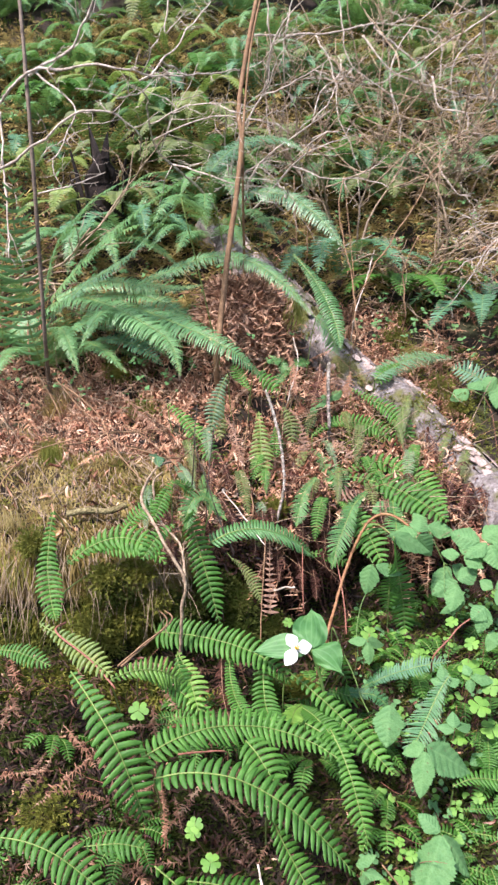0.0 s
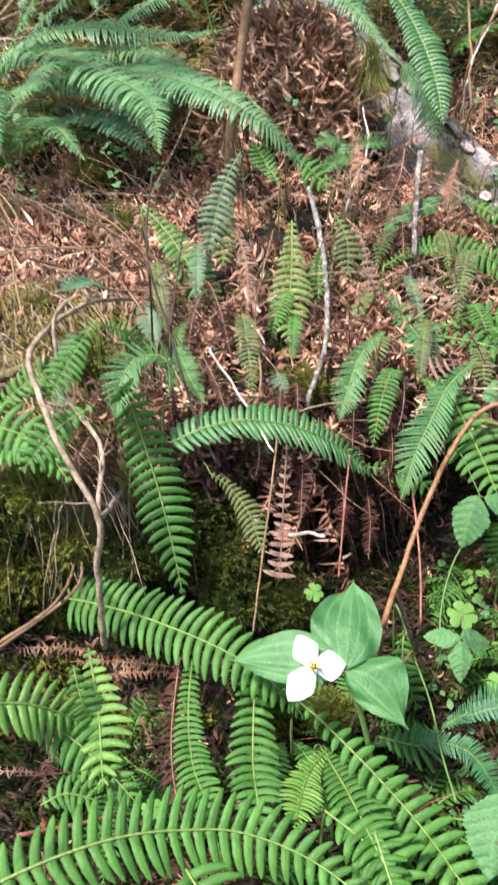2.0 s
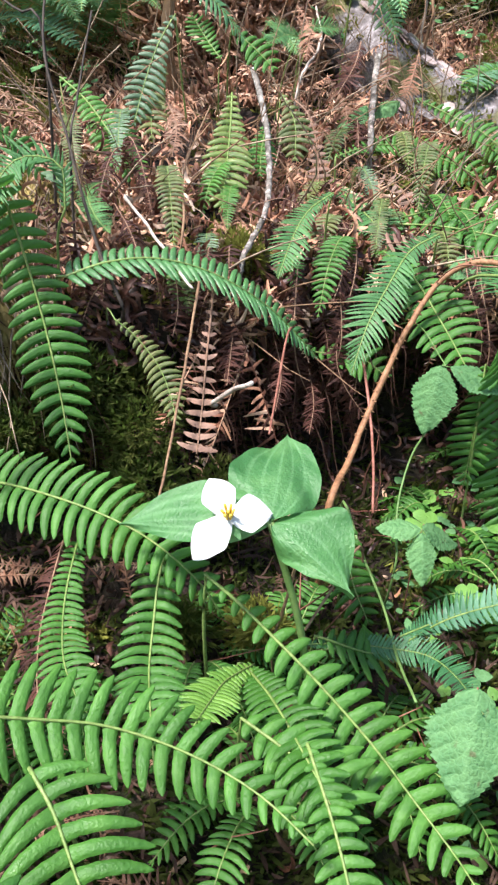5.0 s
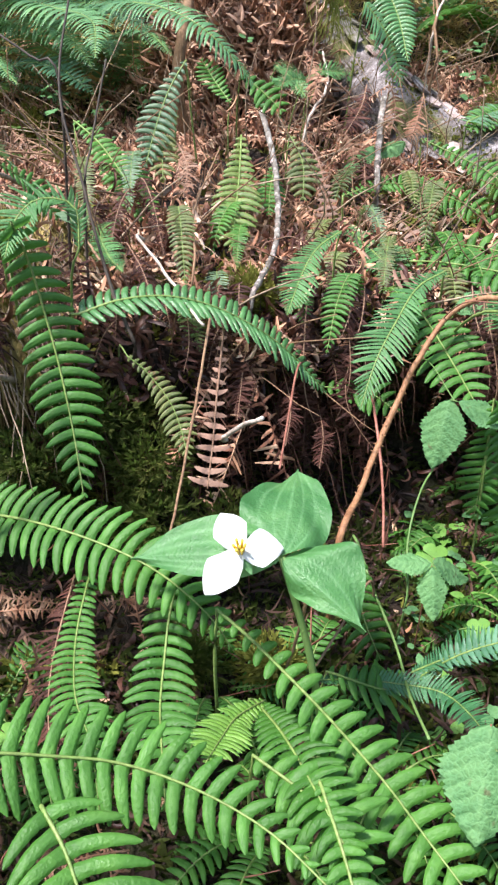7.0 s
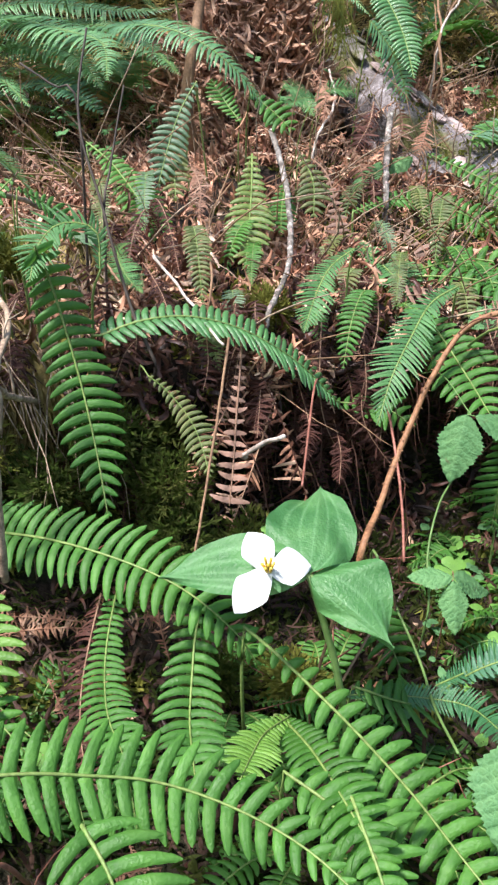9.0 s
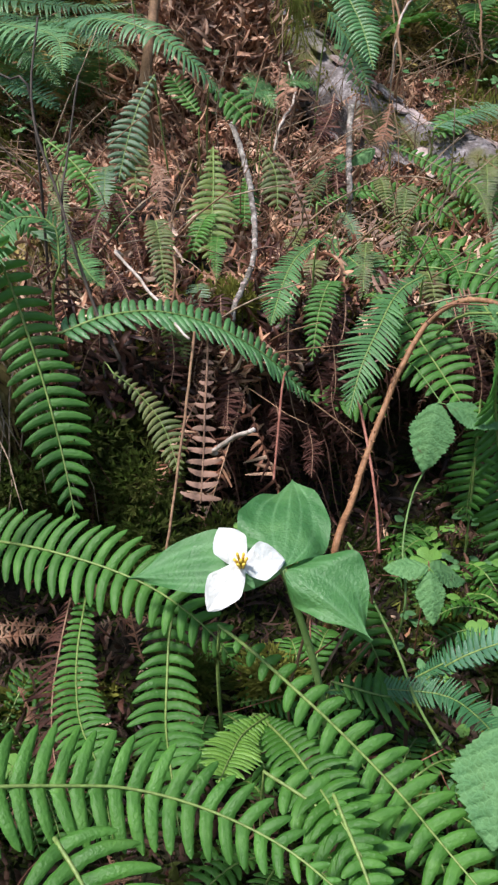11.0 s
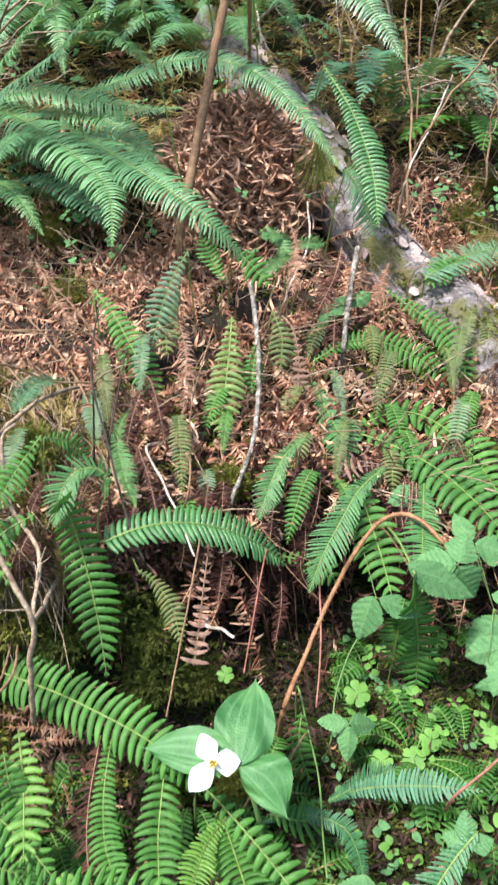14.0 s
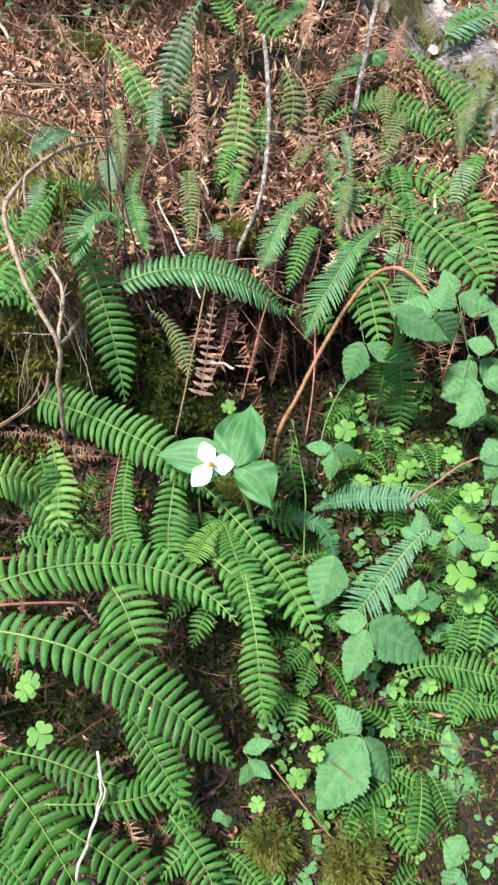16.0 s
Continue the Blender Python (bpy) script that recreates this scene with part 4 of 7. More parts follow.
frond(plant, "sword", [(-0.957, 2.584, 1.240), (-0.849, 2.478, 1.425), (-0.689, 2.360, 1.552), (-0.514, 2.226, 1.615)], 0.104, (0.149, -0.500, 0.853), (-0.950, 2.732, 1.000))
frond(plant, "sword", [(-1.004, 2.799, 1.239), (-0.785, 2.696, 1.414), (-0.587, 2.576, 1.534), (-0.444, 2.431, 1.590)], 0.104, (0.118, -0.506, 0.854), (-1.000, 2.881, 1.100))
frond(plant, "sword", [(-1.041, 2.710, 1.189), (-1.085, 2.645, 1.139), (-1.126, 2.592, 1.129)], 0.110, (0.187, -0.449, 0.874), (-1.050, 2.795, 1.043))
frond(plant, "sword", [(-1.007, 2.636, 1.236), (-0.995, 2.436, 1.328), (-0.970, 2.225, 1.375)], 0.108, (0.193, -0.463, 0.865), (-1.000, 2.774, 1.029))
plant = thing("sword_fern", (0.350, 2.605, 0.845), "glossy dark green sword fern on the forest bank", "fern", "ferns on the bank")
frond(plant, "silver", [(0.158, 2.532, 0.966), (0.228, 2.614, 0.996), (0.331, 2.694, 1.007), (0.448, 2.766, 0.987)], 0.106, (-0.059, -0.469, 0.881), (0.150, 2.591, 0.850))
frond(plant, "bluish", [(0.560, 2.591, 0.905), (0.493, 2.632, 0.946), (0.423, 2.668, 0.970)], 0.095, (-0.157, -0.825, 0.542), (0.550, 2.618, 0.840))
plant = thing("dead_fern", (-0.128, 2.354, 0.811), "dry brown fern fronds curled over the bank", "dead fern", "ferns on the bank")
frond(plant, "ladder", [(-0.116, 2.300, 0.925), (-0.092, 2.288, 0.902), (-0.076, 2.267, 0.855), (-0.070, 2.240, 0.795)], 0.049, (0.080, -0.920, 0.384), (-0.150, 2.357, 0.821))
frond(plant, "ladder", [(-0.010, 2.348, 0.764), (0.017, 2.340, 0.805), (0.055, 2.317, 0.792), (0.078, 2.285, 0.757)], 0.056, (-0.014, -0.907, 0.421), (0.000, 2.322, 0.763))
frond(plant, "dead", [(0.017, 2.661, 0.999), (-0.002, 2.578, 0.952), (-0.013, 2.491, 0.887)], 0.059, (0.021, -0.941, 0.339), (0.000, 2.686, 0.928))
frond(plant, "ladder", [(0.119, 2.112, 0.699), (0.085, 2.098, 0.724), (0.036, 2.063, 0.728)], 0.053, (0.041, -0.733, 0.679), (0.125, 2.118, 0.672))
frond(plant, "hollow", [(-0.027, 1.997, 0.722), (-0.016, 1.976, 0.700), (-0.024, 1.944, 0.670)], 0.071, (0.099, -0.702, 0.705), (-0.025, 2.030, 0.659))
frond(plant, "ladder", [(-0.077, 2.412, 1.030), (-0.049, 2.433, 1.005), (-0.029, 2.448, 0.965)], 0.054, (0.055, -0.952, 0.302), (-0.125, 2.496, 0.872))
frond(plant, "dead", [(0.018, 2.457, 1.023), (0.029, 2.459, 0.987), (0.021, 2.453, 0.941)], 0.047, (0.004, -0.949, 0.314), (0.000, 2.530, 0.850))
frond(plant, "dead", [(0.076, 2.467, 1.004), (0.068, 2.442, 0.966), (0.055, 2.415, 0.928)], 0.043, (-0.022, -0.946, 0.325), (0.050, 2.531, 0.840))
frond(plant, "hollow", [(-0.022, 2.475, 1.027), (-0.028, 2.404, 0.983), (-0.050, 2.328, 0.934)], 0.063, (0.041, -0.949, 0.313), (-0.050, 2.549, 0.872))
frond(plant, "dead", [(-0.128, 2.437, 1.080), (-0.099, 2.352, 1.031), (-0.094, 2.260, 0.974)], 0.040, (0.094, -0.955, 0.281), (-0.175, 2.514, 0.905))
frond(plant, "dead", [(-0.670, 2.410, 0.969), (-0.583, 2.311, 0.921), (-0.506, 2.215, 0.888)], 0.060, (0.397, -0.848, 0.350), (-0.675, 2.433, 0.866))
frond(plant, "dead", [(-0.334, 2.295, 0.948), (-0.266, 2.138, 0.887), (-0.230, 1.978, 0.838)], 0.041, (0.237, -0.902, 0.361), (-0.350, 2.316, 0.867))
frond(plant, "dead", [(-0.079, 2.453, 0.967), (-0.048, 2.446, 0.933), (-0.036, 2.432, 0.886)], 0.060, (0.053, -0.938, 0.343), (-0.100, 2.498, 0.861))
frond(plant, "hollow", [(-0.139, 2.066, 0.778), (-0.102, 2.077, 0.785), (-0.070, 2.077, 0.762)], 0.042, (0.112, -0.896, 0.430), (-0.150, 2.077, 0.713))
frond(plant, "hollow", [(-0.067, 2.047, 0.726), (-0.034, 2.020, 0.714), (-0.013, 1.984, 0.682)], 0.052, (0.058, -0.874, 0.482), (-0.075, 2.069, 0.691))
frond(plant, "hollow", [(-0.331, 2.115, 0.825), (-0.289, 2.057, 0.795), (-0.265, 1.997, 0.768)], 0.047, (0.264, -0.867, 0.423), (-0.350, 2.132, 0.800))
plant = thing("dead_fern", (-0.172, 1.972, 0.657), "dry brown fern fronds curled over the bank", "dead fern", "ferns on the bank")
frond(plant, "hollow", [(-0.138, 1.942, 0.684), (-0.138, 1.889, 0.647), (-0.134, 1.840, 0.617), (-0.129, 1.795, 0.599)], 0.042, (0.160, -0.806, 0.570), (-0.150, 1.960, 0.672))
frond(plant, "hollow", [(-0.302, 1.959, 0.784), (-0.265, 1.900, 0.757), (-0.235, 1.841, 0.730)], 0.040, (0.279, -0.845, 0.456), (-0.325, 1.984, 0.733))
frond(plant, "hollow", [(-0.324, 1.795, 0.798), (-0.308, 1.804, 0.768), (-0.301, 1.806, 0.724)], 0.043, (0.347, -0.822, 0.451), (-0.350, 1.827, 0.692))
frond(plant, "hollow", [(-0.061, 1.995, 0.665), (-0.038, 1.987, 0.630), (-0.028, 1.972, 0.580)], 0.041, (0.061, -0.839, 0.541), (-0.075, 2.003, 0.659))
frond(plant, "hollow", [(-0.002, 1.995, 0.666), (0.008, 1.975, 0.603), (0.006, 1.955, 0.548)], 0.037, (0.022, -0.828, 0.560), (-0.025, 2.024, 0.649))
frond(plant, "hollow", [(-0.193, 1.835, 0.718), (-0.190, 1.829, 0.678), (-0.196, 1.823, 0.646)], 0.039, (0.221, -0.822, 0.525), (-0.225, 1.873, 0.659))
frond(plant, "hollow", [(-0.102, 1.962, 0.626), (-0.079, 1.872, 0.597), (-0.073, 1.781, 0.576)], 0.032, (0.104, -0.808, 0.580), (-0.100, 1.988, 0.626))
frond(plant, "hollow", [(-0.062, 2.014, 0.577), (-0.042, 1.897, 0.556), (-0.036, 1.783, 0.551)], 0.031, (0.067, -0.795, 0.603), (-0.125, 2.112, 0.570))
stick("lichen_stick", [(-0.189, 2.344, 0.974), (-0.164, 2.271, 0.924), (-0.142, 2.192, 0.863), (-0.128, 2.109, 0.799), (-0.126, 2.029, 0.758), (-0.137, 1.947, 0.720), (-0.150, 1.970, 0.662)], 0.005, 0.0035, WOOD["lichen"], "crooked grey stick spotted with pale lichen", "stick", knots=0.25)
stick("lichen_stick", [(0.006, 2.561, 1.013), (0.004, 2.495, 0.962), (0.002, 2.422, 0.904), (0.004, 2.358, 0.855), (0.000, 2.402, 0.782)], 0.006, 0.005, WOOD["lichen"], "crooked grey stick spotted with pale lichen", "stick", knots=0.25)
stick("sapling", [(-0.350, 2.481, 0.926), (-0.350, 2.417, 1.039), (-0.331, 2.463, 1.194), (-0.303, 2.526, 1.399), (-0.277, 2.573, 1.553), (-0.256, 2.625, 1.725), (-0.263, 2.654, 1.828), (-0.235, 2.706, 1.999), (-0.186, 2.776, 2.221)], 0.0105, 0.0065, WOOD["sapling"], "slender brown sapling stem rising from the litter", "sapling", knots=0.08)
stick("sapling", [(-0.950, 2.566, 0.894), (-0.944, 2.522, 0.959), (-0.884, 2.379, 1.152), (-0.845, 2.315, 1.446), (-0.824, 2.296, 1.726), (-0.824, 2.327, 2.007), (-0.839, 2.379, 2.189)], 0.007, 0.005, WOOD["dark"], "slender dark grey sapling stem", "sapling", knots=0.08)
stick("bramble_cane", [(-0.025, 1.814, 0.336), (-0.011, 1.748, 0.481), (0.006, 1.811, 0.510), (0.023, 1.863, 0.547), (0.044, 1.906, 0.592), (0.069, 1.938, 0.642), (0.101, 1.959, 0.691), (0.133, 1.959, 0.713), (0.167, 1.941, 0.717), (0.203, 1.904, 0.703)], 0.0042, 0.0034, WOOD["cane"], "arching brown prickly bramble cane", "bramble cane", knots=0.08)
stick("twig", [(-0.275, 1.844, 0.649), (-0.238, 1.782, 0.682), (-0.264, 1.795, 0.738), (-0.292, 1.816, 0.821), (-0.302, 1.825, 0.856), (-0.326, 1.843, 0.927), (-0.331, 1.859, 0.980), (-0.324, 1.880, 1.044)], 0.0022, 0.0012, WOOD["twig"], "thin dark bare twig", "twig", knots=0.08)
stick("twig", [(-0.325, 1.874, 0.686), (-0.303, 1.832, 0.844), (-0.298, 1.848, 0.892), (-0.291, 1.866, 0.945), (-0.285, 1.879, 0.984)], 0.0018, 0.001, WOOD["twig"], "thin dark bare twig", "twig", knots=0.08)
stick("twig", [(-0.375, 1.943, 0.725), (-0.335, 1.862, 0.958), (-0.363, 1.865, 0.985), (-0.401, 1.866, 1.011)], 0.002, 0.0012, WOOD["twig"], "thin dark bare twig", "twig", knots=0.08)
stick("pale_twig", [(-0.282, 1.967, 0.787), (-0.277, 1.931, 0.792), (-0.231, 1.879, 0.755), (-0.191, 1.829, 0.725), (-0.161, 1.780, 0.706)], 0.0022, 0.0014, WOOD["pale"], "short pale bleached broken twig", "twig", knots=0.5)
stick("pale_twig", [(-0.145, 1.812, 0.571), (-0.142, 1.778, 0.584), (-0.113, 1.746, 0.607), (-0.088, 1.712, 0.626)], 0.003, 0.0022, WOOD["pale"], "short pale bleached broken twig", "twig", knots=0.5)
stick("red_stem", [(0.014, 1.990, 0.597), (0.017, 1.916, 0.596), (0.028, 1.862, 0.548), (0.034, 1.811, 0.511), (0.036, 1.758, 0.473)], 0.0019, 0.0015, WOOD["red"], "thin reddish brown bare fern stalk", "stem", knots=0.08)
stick("red_stem", [(-0.075, 2.029, 0.626), (-0.074, 1.949, 0.637), (-0.072, 1.870, 0.639), (-0.070, 1.781, 0.608), (-0.067, 1.694, 0.580)], 0.0015, 0.0012, WOOD["red"], "thin reddish brown bare fern stalk", "stem", knots=0.08)
stick("brown_twig", [(-0.200, 1.904, 0.649), (-0.165, 1.830, 0.710), (-0.166, 1.765, 0.634), (-0.170, 1.698, 0.556), (-0.168, 1.647, 0.522)], 0.0017, 0.0013, WOOD["brown"], "thin brown dry twig", "twig", knots=0.25)
stick("red_stem", [(0.228, 1.631, 0.451), (0.229, 1.605, 0.509), (0.266, 1.627, 0.540), (0.290, 1.640, 0.564), (0.316, 1.646, 0.581)], 0.0022, 0.0016, WOOD["red"], "thin reddish brown bare fern stalk", "stem", knots=0.08)
stick("red_stem", [(-0.333, 1.340, 0.503), (-0.299, 1.371, 0.485), (-0.254, 1.406, 0.468), (-0.259, 1.440, 0.414)], 0.0022, 0.0018, WOOD["red"], "thin reddish brown bare fern stalk", "stem", knots=0.08)
stick("red_stem", [(-0.300, 1.273, 0.493), (-0.257, 1.299, 0.479), (-0.215, 1.323, 0.462), (-0.217, 1.358, 0.409)], 0.002, 0.0015, WOOD["red"], "thin reddish brown bare fern stalk", "stem", knots=0.08)
stick("woody_vine", [(-0.358, 1.619, 0.495), (-0.343, 1.604, 0.624), (-0.329, 1.598, 0.698), (-0.369, 1.613, 0.776), (-0.405, 1.649, 0.825), (-0.443, 1.710, 0.857), (-0.447, 1.807, 0.873), (-0.447, 1.928, 0.867), (-0.439, 2.072, 0.833), (-0.450, 2.077, 0.800)], 0.0042, 0.003, WOOD["vine"], "crooked brown woody vine arching over the bank", "vine", knots=0.25)
stick("woody_vine", [(-0.375, 1.776, 0.641), (-0.331, 1.602, 0.700), (-0.349, 1.673, 0.753), (-0.401, 1.706, 0.806), (-0.417, 1.732, 0.886), (-0.390, 1.721, 0.919)], 0.0036, 0.0024, WOOD["vine"], "crooked brown woody vine arching over the bank", "vine", knots=0.25)
stick("grass_blade", [(0.000, 1.848, 0.344), (0.001, 1.812, 0.460), (0.026, 1.761, 0.423), (0.052, 1.694, 0.396), (0.065, 1.616, 0.392), (0.078, 1.528, 0.413)], 0.0018, 0.0012, WOOD["grass"], "narrow bright green grass blade", "grass", knots=0.08)
stick("grass_blade", [(0.050, 1.789, 0.320), (0.063, 1.744, 0.422), (0.063, 1.796, 0.464), (0.077, 1.851, 0.505), (0.104, 1.905, 0.534)], 0.0013, 0.0012, WOOD["grass"], "narrow bright green grass blade", "grass", knots=0.08)
stick("pale_twig", [(-0.150, 1.120, 0.052), (-0.149, 1.078, 0.170), (-0.139, 1.118, 0.220), (-0.133, 1.160, 0.272), (-0.147, 1.192, 0.318)], 0.003, 0.002, WOOD["pale"], "short pale bleached broken twig", "twig", knots=0.5)
stick("pale_twig", [(-0.125, 1.216, 0.079), (-0.132, 1.144, 0.238), (-0.128, 1.163, 0.269), (-0.142, 1.173, 0.293)], 0.002, 0.0012, WOOD["pale"], "short pale bleached broken twig", "twig", knots=0.5)
stick("brown_twig", [(0.089, 1.261, 0.259), (0.147, 1.245, 0.188), (0.227, 1.223, 0.105), (0.280, 1.211, 0.039), (0.275, 1.217, 0.079)], 0.0016, 0.0014, WOOD["brown"], "thin brown dry twig", "twig", knots=0.25)
stick("brown_twig", [(-0.500, 2.269, 0.843), (-0.489, 2.252, 0.880), (-0.521, 2.173, 0.878), (-0.538, 2.091, 0.860)], 0.0015, 0.0012, WOOD["brown"], "thin brown dry twig", "twig", knots=0.25)
stick("brown_twig", [(-0.629, 2.348, 0.953), (-0.538, 2.281, 0.918), (-0.462, 2.208, 0.870), (-0.475, 2.231, 0.835)], 0.0016, 0.0012, WOOD["brown"], "thin brown dry twig", "twig", knots=0.25)
stick("brown_twig", [(-0.225, 1.924, 0.672), (-0.197, 1.894, 0.761), (-0.236, 2.060, 0.824), (-0.238, 2.242, 0.916)], 0.0016, 0.0012, WOOD["brown"], "thin brown dry twig", "twig", knots=0.25)
stick("brown_twig", [(-0.875, 1.911, 0.786), (-0.876, 1.901, 0.830), (-0.809, 1.993, 0.895), (-0.641, 2.084, 0.915), (-0.478, 2.165, 0.906)], 0.002, 0.0014, WOOD["brown"], "thin brown dry twig", "twig", knots=0.25)
stick("brown_twig", [(-0.850, 2.390, 0.851), (-0.859, 2.362, 1.010), (-0.669, 2.142, 0.967), (-0.561, 1.915, 0.930), (-0.435, 1.695, 0.910)], 0.002, 0.0014, WOOD["brown"], "thin brown dry twig", "twig", knots=0.25)
stick("brown_twig", [(-0.432, 1.392, 0.609), (-0.401, 1.487, 0.605), (-0.363, 1.585, 0.612), (-0.450, 1.767, 0.545)], 0.0025, 0.0015, WOOD["brown"], "thin brown dry twig", "twig", knots=0.25)
stick("brown_twig", [(0.000, 2.332, 0.753), (-0.004, 2.308, 0.775), (0.021, 2.225, 0.744), (0.039, 2.144, 0.725)], 0.002, 0.0015, WOOD["brown"], "thin brown dry twig", "twig", knots=0.25)
stick("brown_twig", [(0.025, 1.781, 0.320), (0.026, 1.733, 0.444), (0.001, 1.670, 0.431), (-0.021, 1.607, 0.419)], 0.0016, 0.0012, WOOD["brown"], "thin brown dry twig", "twig", knots=0.25)
stick("brown_twig", [(-0.025, 1.565, 0.512), (-0.037, 1.589, 0.458), (-0.053, 1.609, 0.390), (-0.050, 1.659, 0.283)], 0.0015, 0.0012, WOOD["brown"], "thin brown dry twig", "twig", knots=0.25)
stick("shrub_stem", [(0.075, 2.886, 0.999), (0.114, 2.762, 1.220), (0.229, 2.879, 1.383), (0.339, 2.991, 1.534), (0.452, 3.106, 1.691)], 0.003, 0.002, WOOD["brown"], "slender brown leaning shrub stem", "shrub stem", knots=0.08, twigs=3)
stick("mossy_stub", [(0.422, 3.654, 1.415), (0.532, 3.682, 1.471), (0.641, 3.710, 1.527)], 0.02, 0.017, WOOD["moss"], "short broken log stub furred with tan moss", "stub", knots=0.08)
stick("mossy_stub", [(-0.654, 1.774, 0.796), (-0.600, 1.790, 0.799), (-0.554, 1.799, 0.793), (-0.509, 1.815, 0.803)], 0.009, 0.007, WOOD["moss"], "short broken log stub furred with tan moss", "stub", knots=0.08)
stick("bare_branch", [(-0.978, 2.385, 1.797), (-0.891, 2.318, 1.851), (-0.786, 2.279, 1.903), (-0.704, 2.248, 1.898), (-0.615, 2.247, 1.904), (-0.533, 2.266, 1.891), (-0.470, 2.310, 1.878), (-0.387, 2.388, 1.879)], 0.0034, 0.0015, WOOD["pale"], "bare pale grey shrub branch", "branch", knots=0.25, twigs=8)
stick("bare_branch", [(-0.496, 2.587, 1.963), (-0.428, 2.779, 1.953), (-0.299, 2.993, 1.995), (-0.210, 3.209, 2.056)], 0.00255, 0.0012, WOOD["pale"], "bare pale grey shrub branch", "branch", knots=0.25, twigs=8)
stick("bare_branch", [(-0.918, 2.193, 1.634), (-0.789, 2.164, 1.689), (-0.668, 2.167, 1.761), (-0.608, 2.177, 1.781), (-0.542, 2.206, 1.764), (-0.495, 2.253, 1.721), (-0.521, 2.324, 1.687)], 0.002975, 0.0012, WOOD["pale"], "bare pale grey shrub branch", "branch", knots=0.25, twigs=7)
stick("bare_branch", [(-0.838, 2.365, 1.910), (-0.709, 2.363, 1.971), (-0.647, 2.353, 2.029), (-0.606, 2.347, 2.109)], 0.0034, 0.0015, WOOD["pale"], "bare pale grey shrub branch", "branch", knots=0.25, twigs=5)
stick("bare_branch", [(-0.494, 2.298, 1.860), (-0.428, 2.459, 1.966), (-0.337, 2.640, 2.134)], 0.002125, 0.0012, WOOD["pale"], "bare pale grey shrub branch", "branch", knots=0.25, twigs=6)
stick("bare_branch", [(-0.789, 2.198, 1.583), (-0.688, 2.212, 1.593), (-0.602, 2.230, 1.627)], 0.0017, 0.0009, WOOD["pale"], "bare pale grey shrub branch", "branch", knots=0.25, twigs=4)
stick("bare_branch", [(-0.938, 2.379, 1.817), (-0.908, 2.278, 1.607), (-0.889, 2.178, 1.406)], 0.00255, 0.0012, WOOD["pale"], "bare pale grey shrub branch", "branch", knots=0.25, twigs=6)
stick("bare_branch", [(-0.789, 2.283, 1.897), (-0.666, 2.215, 1.795), (-0.681, 2.136, 1.703), (-0.702, 2.066, 1.643)], 0.002125, 0.0009, WOOD["pale"], "bare pale grey shrub branch", "branch", knots=0.25, twigs=6)
stick("bare_branch", [(-0.488, 2.803, 2.202), (-0.511, 2.777, 2.081), (-0.438, 2.817, 2.152)], 0.002125, 0.0009, WOOD["pale"], "bare pale grey shrub branch", "branch", knots=0.25, twigs=4)
stick("bare_branch", [(-0.260, 3.407, 2.197), (-0.007, 3.556, 2.212), (0.259, 3.673, 2.253), (0.475, 3.722, 2.223), (0.511, 3.695, 2.144), (0.491, 3.603, 2.007)], 0.0034, 0.0012, WOOD["pale"], "bare pale grey shrub branch", "branch", knots=0.25, twigs=11)
stick("bare_branch", [(0.221, 3.665, 2.245), (0.336, 3.647, 2.146), (0.410, 3.633, 2.069), (0.427, 3.612, 1.995)], 0.0034, 0.0012, WOOD["pale"], "bare pale grey shrub branch", "branch", knots=0.25, twigs=5)
stick("bare_branch", [(0.453, 3.522, 2.013), (0.467, 3.477, 1.904), (0.576, 3.465, 1.859), (0.592, 3.440, 1.787), (0.646, 3.438, 1.767)], 0.0034, 0.0012, WOOD["pale"], "bare pale grey shrub branch", "branch", knots=0.25, twigs=5)
stick("bare_branch", [(0.460, 3.394, 1.670), (0.527, 3.341, 1.558), (0.578, 3.313, 1.537)], 0.00255, 0.0012, WOOD["pale"], "bare pale grey shrub branch", "branch", knots=0.25, twigs=4)
stick("bare_branch", [(0.176, 3.763, 2.243), (0.318, 3.715, 2.069), (0.535, 3.706, 1.987), (0.704, 3.708, 1.943), (0.802, 3.728, 1.974)], 0.0034, 0.0015, WOOD["pale"], "bare pale grey shrub branch", "branch", knots=0.25, twigs=8)
stick("bare_branch", [(-0.019, 3.621, 2.226), (0.049, 3.570, 2.061), (0.069, 3.509, 1.877), (0.158, 3.448, 1.668)], 0.00255, 0.0012, WOOD["pale"], "bare pale grey shrub branch", "branch", knots=0.25, twigs=7)
stick("bare_branch", [(0.296, 3.447, 1.878), (0.277, 3.499, 2.035), (0.350, 3.561, 2.189), (0.538, 3.633, 2.338)], 0.00255, 0.0012, WOOD["pale"], "bare pale grey shrub branch", "branch", knots=0.25, twigs=7)
stick("bare_branch", [(0.714, 3.592, 2.254), (0.534, 3.574, 2.159), (0.371, 3.531, 2.056), (0.184, 3.472, 1.994), (-0.022, 3.412, 2.018), (-0.198, 3.316, 1.993)], 0.00255, 0.0012, WOOD["pale"], "bare pale grey shrub branch", "branch", knots=0.25, twigs=10)
stick("bare_branch", [(-0.207, 3.300, 2.307), (-0.193, 3.297, 2.111), (-0.222, 3.288, 1.909), (-0.185, 3.290, 1.719)], 0.00255, 0.0012, WOOD["pale"], "bare pale grey shrub branch", "branch", knots=0.25, twigs=7)
stick("bare_branch", [(-0.100, 3.296, 2.299), (-0.151, 3.318, 2.072), (-0.114, 3.369, 1.913)], 0.002125, 0.0012, WOOD["pale"], "bare pale grey shrub branch", "branch", knots=0.25, twigs=6)
